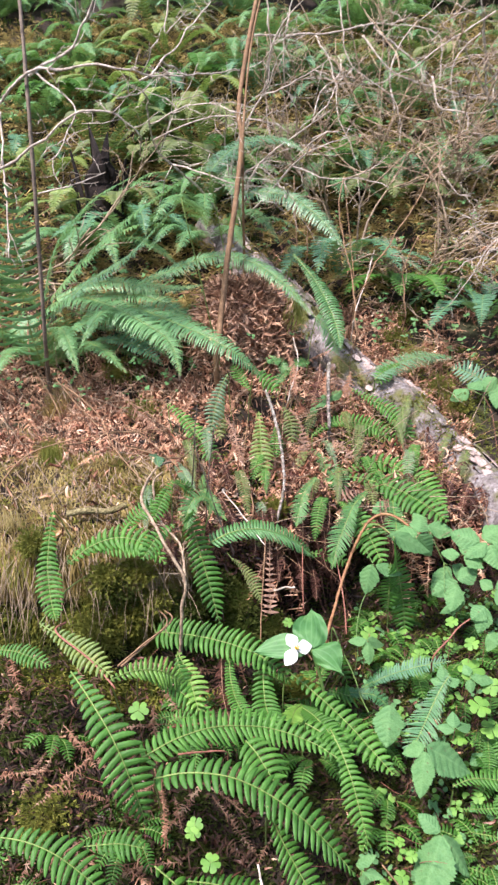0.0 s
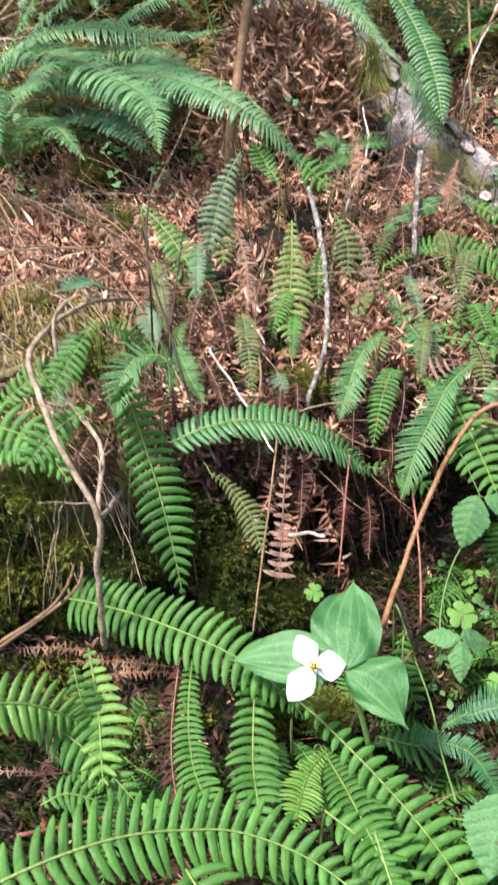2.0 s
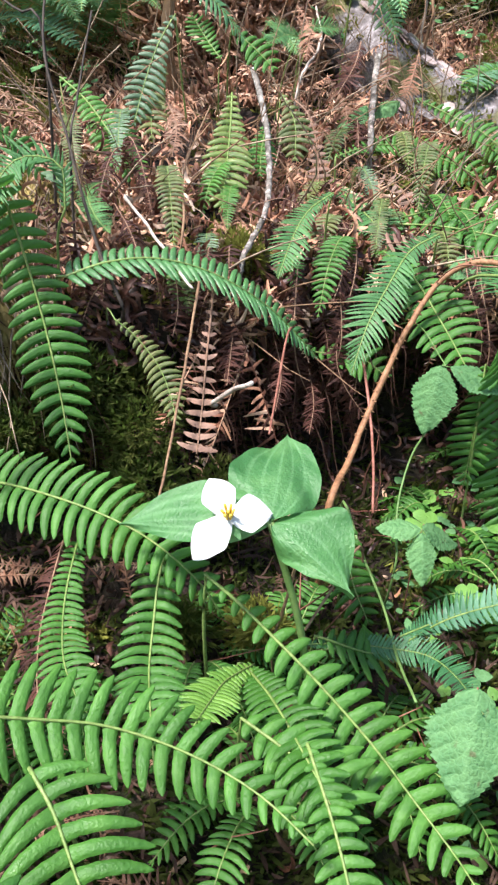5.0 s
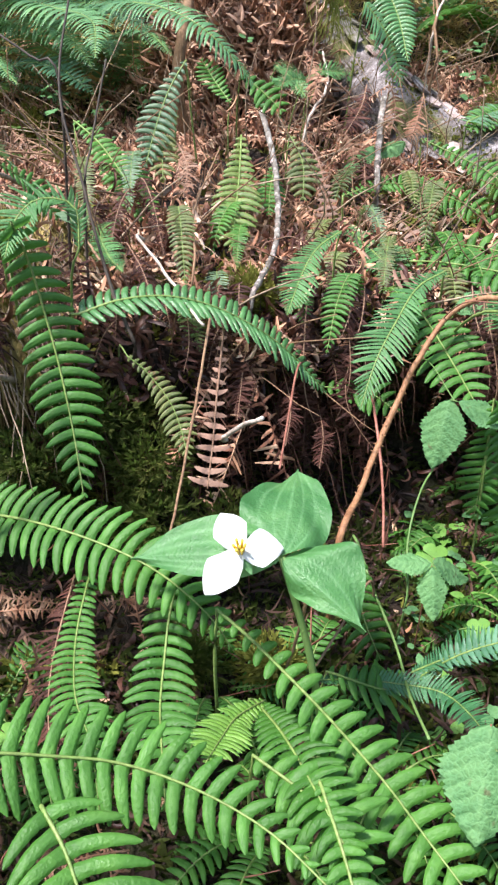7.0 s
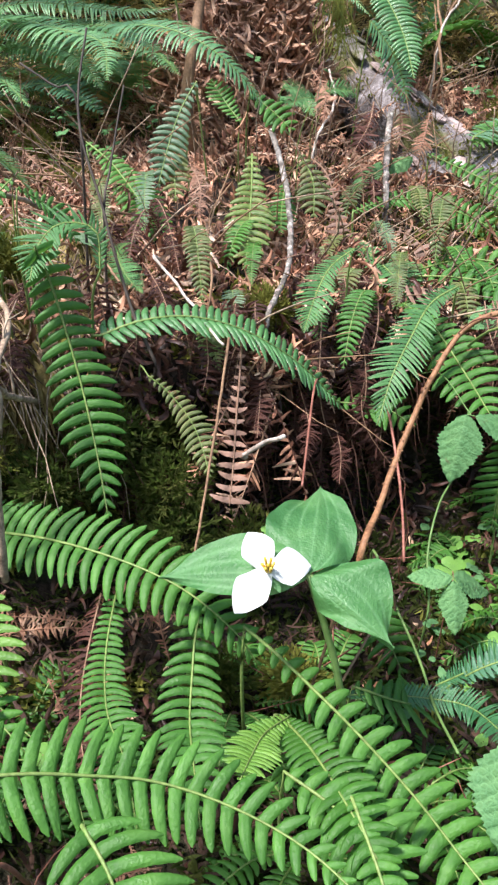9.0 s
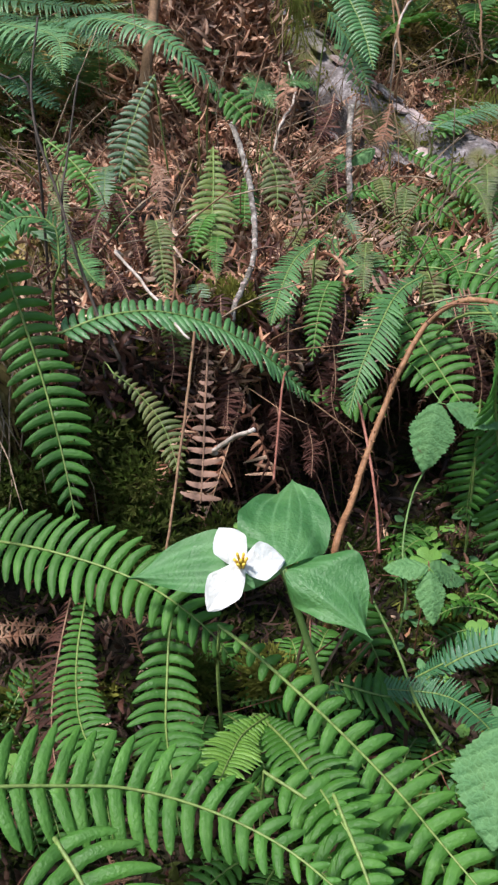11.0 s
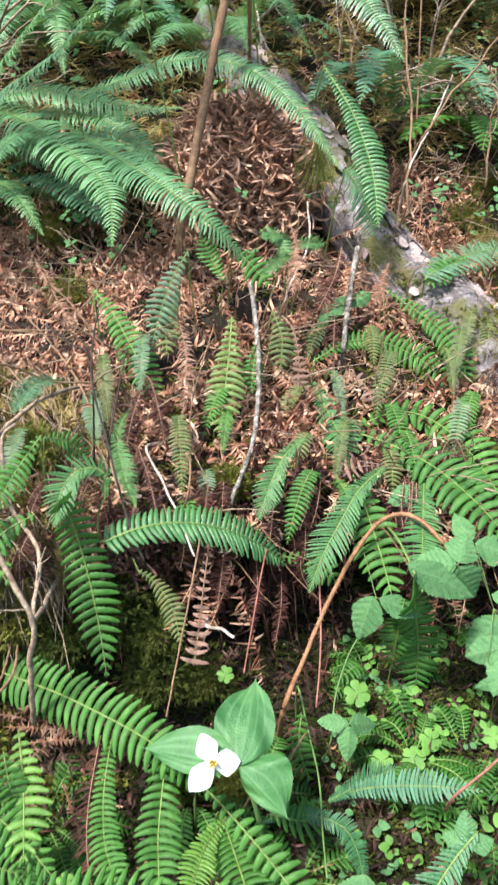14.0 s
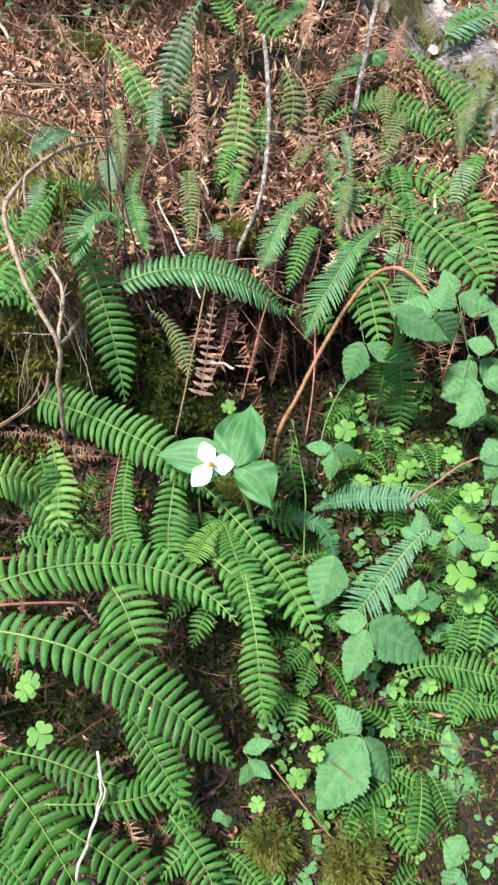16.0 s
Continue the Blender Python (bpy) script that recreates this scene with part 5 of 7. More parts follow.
stick("bare_branch", [(0.075, 3.487, 2.334), (0.115, 3.447, 2.078), (0.296, 3.450, 1.921), (0.318, 3.431, 1.746)], 0.002125, 0.0012, WOOD["pale"], "bare pale grey shrub branch", "branch", knots=0.25, twigs=8)
stick("bare_branch", [(0.646, 3.572, 2.172), (0.528, 3.519, 2.044), (0.546, 3.454, 1.821)], 0.002125, 0.0009, WOOD["pale"], "bare pale grey shrub branch", "branch", knots=0.25, twigs=6)
stick("shrub_stem", [(0.075, 2.753, 0.930), (0.099, 2.658, 1.117), (0.086, 2.787, 1.297), (0.052, 2.916, 1.488), (0.077, 3.036, 1.628)], 0.003, 0.002, WOOD["brown"], "slender brown leaning shrub stem", "shrub stem", knots=0.08, twigs=3)
stick("shrub_stem", [(0.275, 2.941, 0.999), (0.290, 2.863, 1.124), (0.282, 2.901, 1.282), (0.334, 2.933, 1.397)], 0.003, 0.002, WOOD["brown"], "slender brown leaning shrub stem", "shrub stem", knots=0.08, twigs=3)
stick("shrub_stem", [(-0.125, 3.058, 1.154), (-0.074, 2.950, 1.314), (-0.063, 3.006, 1.413), (-0.050, 3.075, 1.556)], 0.0025, 0.002, WOOD["brown"], "slender brown leaning shrub stem", "shrub stem", knots=0.08, twigs=3)
stick("sapling", [(-0.300, 2.908, 1.154), (-0.254, 2.605, 1.655), (-0.239, 2.671, 1.879), (-0.214, 2.723, 2.050), (-0.172, 2.777, 2.220)], 0.005, 0.003, WOOD["sapling"], "slender brown sapling stem rising from the litter", "sapling", knots=0.08)
stick("pale_twig", [(-0.150, 2.436, 0.840), (-0.117, 2.380, 0.956), (-0.093, 2.482, 1.028), (-0.109, 2.575, 1.101)], 0.0025, 0.002, WOOD["pale"], "short pale bleached broken twig", "twig", knots=0.5)
stick("pale_twig", [(0.075, 2.798, 0.953), (0.099, 2.674, 1.163), (0.142, 2.819, 1.254), (0.181, 2.967, 1.356)], 0.0025, 0.002, WOOD["pale"], "short pale bleached broken twig", "twig", knots=0.5)
stick("pale_twig", [(-0.075, 3.183, 1.205), (-0.063, 3.133, 1.283), (0.041, 3.180, 1.353), (0.192, 3.231, 1.405)], 0.002, 0.0015, WOOD["pale"], "short pale bleached broken twig", "twig", knots=0.5)
stick("brown_twig", [(0.084, 3.378, 1.639), (0.099, 3.226, 1.424), (0.114, 3.066, 1.191), (0.100, 3.117, 1.116)], 0.0025, 0.002, WOOD["brown"], "thin brown dry twig", "twig", knots=0.25)
stick("brown_twig", [(-0.120, 3.349, 1.650), (-0.113, 3.211, 1.463), (-0.105, 3.065, 1.257), (-0.125, 3.101, 1.179)], 0.0025, 0.002, WOOD["brown"], "thin brown dry twig", "twig", knots=0.25)
stick("brown_twig", [(-0.439, 1.391, 0.610), (-0.408, 1.465, 0.612), (-0.366, 1.545, 0.623), (-0.450, 1.767, 0.545)], 0.002, 0.0015, WOOD["brown"], "thin brown dry twig", "twig", knots=0.25)
stick("brown_twig", [(-0.701, 1.930, 0.930), (-0.641, 2.004, 0.920), (-0.606, 2.076, 0.923), (-0.509, 2.151, 0.892), (-0.500, 2.178, 0.826)], 0.002, 0.0015, WOOD["brown"], "thin brown dry twig", "twig", knots=0.25)
stick("brown_twig", [(-0.925, 2.588, 0.905), (-0.933, 2.508, 1.024), (-0.761, 2.271, 0.953), (-0.593, 2.045, 0.909), (-0.436, 1.842, 0.928)], 0.002, 0.0015, WOOD["brown"], "thin brown dry twig", "twig", knots=0.25)
stick("brown_twig", [(-0.600, 2.229, 0.831), (-0.607, 2.213, 0.908), (-0.467, 2.092, 0.854), (-0.370, 1.963, 0.805), (-0.292, 1.835, 0.771)], 0.002, 0.0015, WOOD["brown"], "thin brown dry twig", "twig", knots=0.25)
stick("brown_twig", [(-1.061, 2.696, 1.173), (-0.994, 2.517, 1.065), (-0.860, 2.347, 0.934), (-0.850, 2.368, 0.848)], 0.003, 0.002, WOOD["brown"], "thin brown dry twig", "twig", knots=0.25)
stick("red_stem", [(-0.573, 1.480, 0.660), (-0.573, 1.420, 0.670), (-0.489, 1.373, 0.634), (-0.427, 1.325, 0.601)], 0.0025, 0.002, WOOD["red"], "thin reddish brown bare fern stalk", "stem", knots=0.08)
stick("brown_twig", [(-0.517, 1.872, 0.943), (-0.491, 1.931, 0.915), (-0.452, 1.992, 0.871), (-0.373, 2.089, 0.848), (-0.299, 2.207, 0.837), (-0.300, 2.218, 0.801)], 0.002, 0.0015, WOOD["brown"], "thin brown dry twig", "twig", knots=0.25)
stick("brown_twig", [(-0.250, 2.162, 0.763), (-0.243, 2.131, 0.805), (-0.260, 2.171, 0.843), (-0.236, 2.230, 0.891)], 0.0015, 0.001, WOOD["brown"], "thin brown dry twig", "twig", knots=0.25)


# ---- leafy plants ----
def leafblade(verts, faces, root, axis, nor, length, wide, stations=10, tooth=0.0, fold=0.12, droop=0.2, bulge=0.42, tipness=0.75, wave=0.0, ovate=False, ribs=0, uneven=1.0, cols=9, veins=None):
    """A broad leaf, folded along its midrib, curving down to a point; its veins are grooves in the blade."""
    axis = axis.normalized()
    nor = (nor - axis * nor.dot(axis)).normalized()
    side = axis.cross(nor)
    base = len(verts)
    for i in range(stations + 1):
        u = i / stations
        w = (u / bulge) ** (0.62 if tooth or ribs else 0.5) if u < bulge else max(0.0, 1 - ((u - bulge) / (1 - bulge)) ** 1.5) ** tipness
        if ovate:
            b = min(1.0, u / 0.94)
            w = max(math.sin(math.pi * b ** 0.84) ** 0.92, 0.85 * (1 - u) if u > 0.8 else 0.0) if 0 < u < 1 else 0.0
        w = max(w, 0.02)
        for k in range(cols):
            c = -1 + 2 * k / (cols - 1)
            a = abs(c)
            ww = w * (1 + tooth * (0.5 - (u * ribs * 2.5 - 0.3) % 1.0) * (a > 0.95)) if tooth else w
            h = -fold * a * wide * 0.5 * w + wave * wide * (math.sin(u * 8 + c * 2.5) + 0.4 * math.sin(u * 19 + c * 6)) * a * a
            groove = math.exp(-(a * wide / 0.0016) ** 2)
            if ribs:
                f = (u * 1.0 - 0.24 * a * w) * ribs
                d = abs(f - round(f)) / ribs * length
                groove = max(groove, math.exp(-(d / 0.0012) ** 2) * (1 - 0.5 * a))
                h += wide * 0.013 * math.cos(2 * math.pi * f) * -min(1.0, 3 * a)
            elif ovate:
                for c0 in (0.3, 0.62):
                    groove = max(groove, 0.8 * math.exp(-((a - c0) * wide * 0.5 * max(w, 0.1) / 0.0011) ** 2))
            h -= groove * wide * (0.004 if ovate else 0.012)
            verts.append(root + axis * (length * u) + side * (c * wide * 0.5 * ww * (uneven if c > 0 else 1.0)) + nor * (h + (4 * droop * length * u * (1 - u) if ovate else -droop * length * u * u)))
            if veins is not None:
                veins.append(min(0.6, groove))
    for i in range(stations):
        for k in range(cols - 1):
            a = base + cols * i + k
            faces.append((a, a + 1, a + cols + 1, a + cols))


def bramble(leaflets, foot, label):
    """A sprig of toothed leaflets (root, tip, width, facing) on thin stalks from one foot."""
    foot = Vector(foot)
    ob = thing("bramble_sprig", foot, label, "bramble", "bramble leaves on the bank")
    hub = sum((Vector(l[0]) for l in leaflets), Vector()) / len(leaflets)
    line = spline([Vector((0, 0, 0)), (hub - foot) * 0.5 + Vector((0, -0.02, 0.03)), hub - foot], 14)
    v, f = tube(line, 0.0009, 0.0007, 5)
    link("stem", v, f, WOOD["red"] if len(leaflets) % 2 else WOOD["grass"], ob)
    for root, tip, wide, nor in leaflets:
        root, tip = Vector(root), Vector(tip)
        v, f, g = [], [], []
        leafblade(v, f, root - foot, tip - root, Vector(nor), (tip - root).length * 1.03, wide, 40, 0.22, 0.32, 0.16, 0.36, 0.8, 0.025, ribs=7, cols=15, veins=g)
        lf = link("leaflet", v, f, BRAMBLE, ob, veins=g)
        v, f = tube([hub - foot, root - foot], 0.0008, 0.0006, 4)
        link("petiole", v, f, WOOD["grass"], lf)
    return ob


def sorrel(centre, size, nor, foot, turn):
    """Three heart-shaped leaflets on a hair-thin stalk."""
    centre, foot, nor = Vector(centre), Vector(foot), Vector(nor).normalized()
    ob = thing("wood_sorrel", foot, "bright green three-leaved wood sorrel in the moss", "wood sorrel", "wood sorrel plants")
    v, f = tube(spline([Vector((0, 0, 0)), (centre - foot) * 0.6 + Vector((0, -0.01, 0.012)), centre - foot], 8), 0.0008, 0.0006, 4)
    link("stem", v, f, WOOD["red"], ob)
    a0 = nor.cross(Vector((0.3, 0.1, 1))).normalized()
    b0 = nor.cross(a0)
    for k in range(3):
        q = turn + k * 2 * math.pi / 3
        d = a0 * math.cos(q) + b0 * math.sin(q)
        side = d.cross(nor)
        v, f = [Vector(centre - foot)], []
        # heart outline, notched at the outer end
        ring = []
        for i in range(13):
            w = -1 + 2 * i / 12
            r = size * (0.74 + 0.26 * math.sqrt(max(0.0, 1 - (abs(abs(w) - 0.5) / 0.5) ** 2)))
            ang = w * 0.98
            ring.append(centre - foot + (d * math.cos(ang) + side * math.sin(ang)) * r - nor * (size * 0.14 * abs(w) + size * 0.06))
        v += ring
        f = [(0, i, i + 1) for i in range(1, 13)]
        link("leaflet", v, f, SORREL, ob)
    return ob


def trillium(c, tips, flower, petals, foot):
    """The white trillium: stem, whorl of three leaves, sepals, petals and stamens."""
    c, flower, foot = Vector(c), Vector(flower), Vector(foot)
    ob = thing("trillium", foot, "white three-petalled trillium with three broad green leaves", "flower")
    stem = spline([foot - foot, (c - foot).lerp(Vector((0.008, 0.01, 0)), 0.5), c - foot], 16)
    v, f = tube(stem, 0.0038, 0.003, 9)
    link("stem", v, f, WOOD["grass"], ob, "smooth pale green stem")
    for tip, wide, uneven, facing, arch in tips:
        tip, whorl = Vector(tip), Vector(facing).normalized()
        v, f, g = [], [], []
        leafblade(v, f, c - foot, tip - c, whorl, (tip - c).length * 1.02, wide, 34, 0.0, 0.16, arch, wave=0.08, ovate=True, uneven=uneven, cols=41, veins=g)
        link("leaf", v, f, TRILLIUM, ob, veins=g)
    facing = (Vector(petals[1][0]) - Vector(petals[0][0])).cross(Vector(petals[2][0]) - Vector(petals[0][0])).normalized()
    if facing.y > 0:
        facing = -facing
    back = flower - facing * 0.004
    v, f = tube(spline([c - foot, c.lerp(back, 0.5) - facing * 0.011 - foot, back - foot], 8), 0.0016, 0.0018, 7)
    link("flower_stalk", v, f, WOOD["grass"], ob)
    for tip, wide in petals:
        tip = Vector(tip)
        v, f = [], []
        leafblade(v, f, back - foot, tip - back, facing, (tip - back).length, wide, 20, 0.0, -0.22, 0.14, 0.5, 0.78, 0.05, cols=13)
        link("petal", v, f, PETAL, ob, "thin white petal")
        opp = back * 2 - tip
        v, f = [], []
        leafblade(v, f, back - facing * 0.003 - foot, (opp - back) + facing * 0.008, facing, (tip - back).length * 0.55, wide * 0.3, 10, 0.0, -0.1, 0.1, 0.4, 0.8)
        link("sepal", v, f, TRILLIUM, ob)
    rnd = random.Random(5)
    for k in range(7):
        q = k * 2 * math.pi / 6
        s1 = facing.cross(Vector((0, 0, 1))).normalized()
        s2 = facing.cross(s1)
        r = 0.0045 if k < 6 else 0.0
        p0 = flower - foot + (s1 * math.cos(q) + s2 * math.sin(q)) * r * 0.5
        p1 = p0 + facing * rnd.uniform(0.011, 0.015) + (s1 * math.cos(q) + s2 * math.sin(q)) * r * 0.6
        v, f = tube([p0 - facing * 0.005, p0.lerp(p1, 0.4), p1], 0.001, 0.0013, 6)
        link("stamen", v, f, STAMEN, ob, "yellow stamen")
    return ob


def arching_fern(place, count, length, wide, kind, seed, label, lean=0.0):
    """A whole fern: fronds that rise from one crown and arch outward."""
    rnd = random.Random(seed)
    place = Vector(place)
    ob = thing("sword_fern", place, label, "fern", "ferns up the slope")
    for i in range(count):
        q = 2 * math.pi * (i + rnd.uniform(-0.3, 0.3)) / count
        ln = length * rnd.uniform(0.75, 1.1)
        out = Vector((math.cos(q), math.sin(q) - lean, 0))
        rise = rnd.uniform(0.5, 0.95)
        pts = [place + Vector((0, 0, 0.02)) + out * 0.02]
        for u in (0.25, 0.5, 0.75, 1.0):
            pts.append(place + out * (ln * 0.85 * u) + Vector((0, 0, ln * (rise * u * 1.5 - rise * 1.35 * u * u))))
        nor = (Vector((0, 0, 1)) - out * 0.2)
        frond(ob, kind, pts, wide * rnd.uniform(0.85, 1.1), nor)
    return ob


def shrub(place, count, height, seed, material, label, lean=(0, 0, 0)):
    """A leafless shrub: crooked stems that fork into thinner twigs."""
    rnd = random.Random(seed)
    place = Vector(place)
    ob = thing("bare_shrub", place, label, "shrub", "leafless shrubs")

    def grow(p, d, ln, r, level):
        pts = [p]
        n = 9
        for k in range(n):
            d = (d + Vector((rnd.uniform(-1, 1), rnd.uniform(-1, 1), rnd.uniform(-1, 0.8))) * 0.3).normalized()
            pts.append(pts[-1] + d * (ln / n))
        v, f = tube(pts, r, r * 0.45, 6)
        for k in range(5 if level else 4):
            j = rnd.randint(2, n - 1)
            side_twig(v, f, pts[j], (pts[j + 1] - pts[j]).normalized(), ln * rnd.uniform(0.12, 0.4), r * 0.45, rnd, 2 if level else 1)
        link("branch" if level else "stem", v, f, material, ob)
        if level < 1:
            for k in range(4):
                j = rnd.randint(2, n)
                nd = (d + Vector((rnd.uniform(-1, 1), rnd.uniform(-1, 1), rnd.uniform(-0.6, 0.7))) * 1.1).normalized()
                grow(pts[j], nd, ln * rnd.uniform(0.45, 0.75), r * 0.6, level + 1)
    for i in range(count):
        d = Vector((rnd.uniform(-0.6, 0.6), rnd.uniform(-0.7, 0.3), 1)) + Vector(lean)
        grow(Vector((rnd.uniform(-0.05, 0.05), rnd.uniform(-0.05, 0.05), -0.02)), d.normalized(), height * rnd.uniform(0.7, 1.1), 0.0055 * rnd.uniform(0.7, 1.2), 0)
    return ob

bramble([((0.191, 1.449, 0.391), (0.143, 1.453, 0.370), 0.038, (-0.145, -0.406, 0.902)), ((0.192, 1.441, 0.381), (0.174, 1.385, 0.312), 0.050, (-0.081, -0.391, 0.917)), ((0.196, 1.448, 0.388), (0.300, 1.452, 0.324), 0.075, (0.042, -0.501, 0.865))], (0.200, 1.517, 0.225), "toothed green bramble leaves on a thin stem")
bramble([((0.212, 1.327, 0.272), (0.157, 1.245, 0.188), 0.091, (-0.261, -0.257, 0.930)), ((0.209, 1.330, 0.277), (0.171, 1.351, 0.302), 0.040, (-0.137, -0.396, 0.908)), ((0.216, 1.328, 0.272), (0.277, 1.308, 0.193), 0.049, (0.210, -0.341, 0.916))], (0.225, 1.390, 0.166), "toothed green bramble leaves on a thin stem")
bramble([((0.363, 1.367, 0.191), (0.347, 1.408, 0.222), 0.037, (0.072, -0.343, 0.936)), ((0.364, 1.363, 0.185), (0.368, 1.316, 0.149), 0.037, (-0.024, -0.409, 0.912)), ((0.373, 1.362, 0.182), (0.446, 1.335, 0.154), 0.064, (-0.032, -0.251, 0.967))], (0.375, 1.368, 0.155), "toothed green bramble leaves on a thin stem")
bramble([((0.125, 1.529, 0.432), (0.113, 1.471, 0.369), 0.069, (0.031, -0.409, 0.912))], (0.125, 1.587, 0.256), "toothed green bramble leaves on a thin stem")
bramble([((0.259, 1.486, 0.400), (0.225, 1.493, 0.409), 0.026, (0.034, -0.517, 0.855)), ((0.258, 1.489, 0.404), (0.261, 1.517, 0.427), 0.031, (0.080, -0.417, 0.905)), ((0.265, 1.489, 0.403), (0.304, 1.531, 0.392), 0.031, (-0.143, -0.519, 0.843))], (0.250, 1.547, 0.236), "toothed green bramble leaves on a thin stem")
bramble([((0.253, 1.579, 0.453), (0.222, 1.586, 0.463), 0.028, (0.136, -0.482, 0.866)), ((0.252, 1.582, 0.456), (0.248, 1.604, 0.487), 0.030, (0.067, -0.403, 0.913)), ((0.256, 1.579, 0.453), (0.286, 1.592, 0.461), 0.028, (0.063, -0.392, 0.918))], (0.250, 1.655, 0.275), "toothed green bramble leaves on a thin stem")
bramble([((0.308, 1.583, 0.470), (0.370, 1.594, 0.460), 0.033, (-0.133, -0.422, 0.897)), ((0.307, 1.586, 0.472), (0.298, 1.606, 0.488), 0.025, (-0.109, -0.395, 0.912)), ((0.307, 1.580, 0.466), (0.309, 1.565, 0.440), 0.025, (0.111, -0.554, 0.825))], (0.300, 1.659, 0.275), "toothed green bramble leaves on a thin stem")
bramble([((0.105, 1.870, 0.611), (0.084, 1.849, 0.537), 0.055, (-0.156, -0.640, 0.752)), ((0.115, 1.869, 0.609), (0.187, 1.877, 0.586), 0.038, (0.257, -0.593, 0.763))], (0.050, 2.101, 0.608), "toothed green bramble leaves on a thin stem")
bramble([((0.145, 1.793, 0.730), (0.256, 1.822, 0.674), 0.051, (0.074, -0.656, 0.751))], (0.075, 2.065, 0.636), "toothed green bramble leaves on a thin stem")
bramble([((0.248, 1.939, 0.691), (0.223, 2.003, 0.709), 0.037, (-0.038, -0.658, 0.752)), ((0.255, 1.938, 0.688), (0.330, 1.942, 0.674), 0.052, (-0.127, -0.620, 0.774)), ((0.302, 1.874, 0.603), (0.255, 1.855, 0.532), 0.056, (-0.025, -0.526, 0.850)), ((0.310, 1.876, 0.604), (0.369, 1.876, 0.573), 0.051, (0.027, -0.521, 0.853)), ((0.285, 1.826, 0.553), (0.343, 1.850, 0.549), 0.033, (0.136, -0.476, 0.869)), ((0.335, 1.820, 0.534), (0.272, 1.829, 0.498), 0.031, (0.007, -0.624, 0.781))], (0.325, 1.882, 0.346), "toothed green bramble leaves on a thin stem")
bramble([((0.087, 1.747, 0.463), (0.043, 1.737, 0.471), 0.030, (0.228, -0.426, 0.876)), ((0.089, 1.748, 0.463), (0.138, 1.787, 0.434), 0.034, (0.238, -0.504, 0.830)), ((0.088, 1.745, 0.460), (0.092, 1.716, 0.414), 0.032, (0.138, -0.575, 0.806))], (0.075, 1.786, 0.330), "toothed green bramble leaves on a thin stem")
bramble([((0.217, 1.837, 0.711), (0.159, 1.832, 0.713), 0.051, (0.108, -0.666, 0.738)), ((0.220, 1.836, 0.707), (0.260, 1.853, 0.638), 0.059, (-0.179, -0.726, 0.664)), ((0.220, 1.838, 0.715), (0.234, 1.889, 0.740), 0.051, (0.129, -0.593, 0.795))], (0.175, 2.098, 0.636), "toothed green bramble leaves on a thin stem")
bramble([((0.377, 1.876, 0.670), (0.309, 1.893, 0.691), 0.066, (-0.355, -0.583, 0.731)), ((0.377, 1.874, 0.663), (0.360, 1.862, 0.611), 0.060, (-0.165, -0.710, 0.684)), ((0.384, 1.879, 0.677), (0.442, 1.895, 0.708), 0.066, (-0.251, -0.611, 0.751))], (0.375, 2.131, 0.636), "toothed green bramble leaves on a thin stem")
bramble([((0.320, 1.849, 0.573), (0.255, 1.843, 0.542), 0.055, (0.089, -0.712, 0.696)), ((0.322, 1.850, 0.576), (0.369, 1.858, 0.604), 0.052, (-0.042, -0.715, 0.698)), ((0.319, 1.848, 0.568), (0.296, 1.783, 0.533), 0.052, (0.012, -0.676, 0.737))], (0.325, 1.911, 0.354), "toothed green bramble leaves on a thin stem")
bramble([((0.348, 1.648, 0.610), (0.315, 1.634, 0.589), 0.046, (0.086, -0.545, 0.834)), ((0.351, 1.647, 0.607), (0.327, 1.624, 0.559), 0.044, (-0.136, -0.537, 0.833)), ((0.347, 1.628, 0.543), (0.377, 1.622, 0.532), 0.051, (-0.208, -0.666, 0.716))], (0.350, 1.717, 0.293), "toothed green bramble leaves on a thin stem")
bramble([((0.384, 1.273, 0.161), (0.369, 1.232, 0.127), 0.040, (-0.052, -0.395, 0.917)), ((0.388, 1.240, 0.123), (0.372, 1.203, 0.105), 0.044, (-0.242, -0.288, 0.926))], (0.400, 1.235, 0.098), "toothed green bramble leaves on a thin stem")
bramble([((0.049, 2.497, 0.933), (0.001, 2.468, 0.914), 0.036, (0.101, -0.794, 0.600)), ((-0.008, 2.479, 0.927), (-0.054, 2.412, 0.891), 0.047, (-0.212, -0.689, 0.693))], (-0.025, 2.517, 0.850), "toothed green bramble leaves on a thin stem")
bramble([((0.040, 1.288, 0.227), (0.079, 1.309, 0.240), 0.026, (-0.033, -0.210, 0.977)), ((0.051, 1.281, 0.218), (0.087, 1.255, 0.240), 0.026, (0.237, -0.329, 0.914)), ((0.060, 1.281, 0.215), (0.052, 1.237, 0.244), 0.024, (0.030, -0.306, 0.951))], (0.050, 1.330, 0.143), "toothed green bramble leaves on a thin stem")
bramble([((0.038, 1.179, 0.255), (0.019, 1.174, 0.229), 0.017, (0.133, -0.251, 0.959)), ((0.043, 1.177, 0.252), (0.049, 1.170, 0.227), 0.017, (0.090, -0.246, 0.965))], (0.050, 1.232, 0.098), "toothed green bramble leaves on a thin stem")
bramble([((0.342, 1.551, 0.292), (0.305, 1.514, 0.299), 0.034, (0.136, -0.422, 0.897)), ((0.380, 1.554, 0.286), (0.417, 1.554, 0.283), 0.038, (-0.137, -0.375, 0.917))], (0.375, 1.580, 0.246), "toothed green bramble leaves on a thin stem")
bramble([((0.165, 2.052, 0.713), (0.118, 2.029, 0.697), 0.044, (-0.190, -0.714, 0.674))], (0.150, 2.104, 0.659), "toothed green bramble leaves on a thin stem")
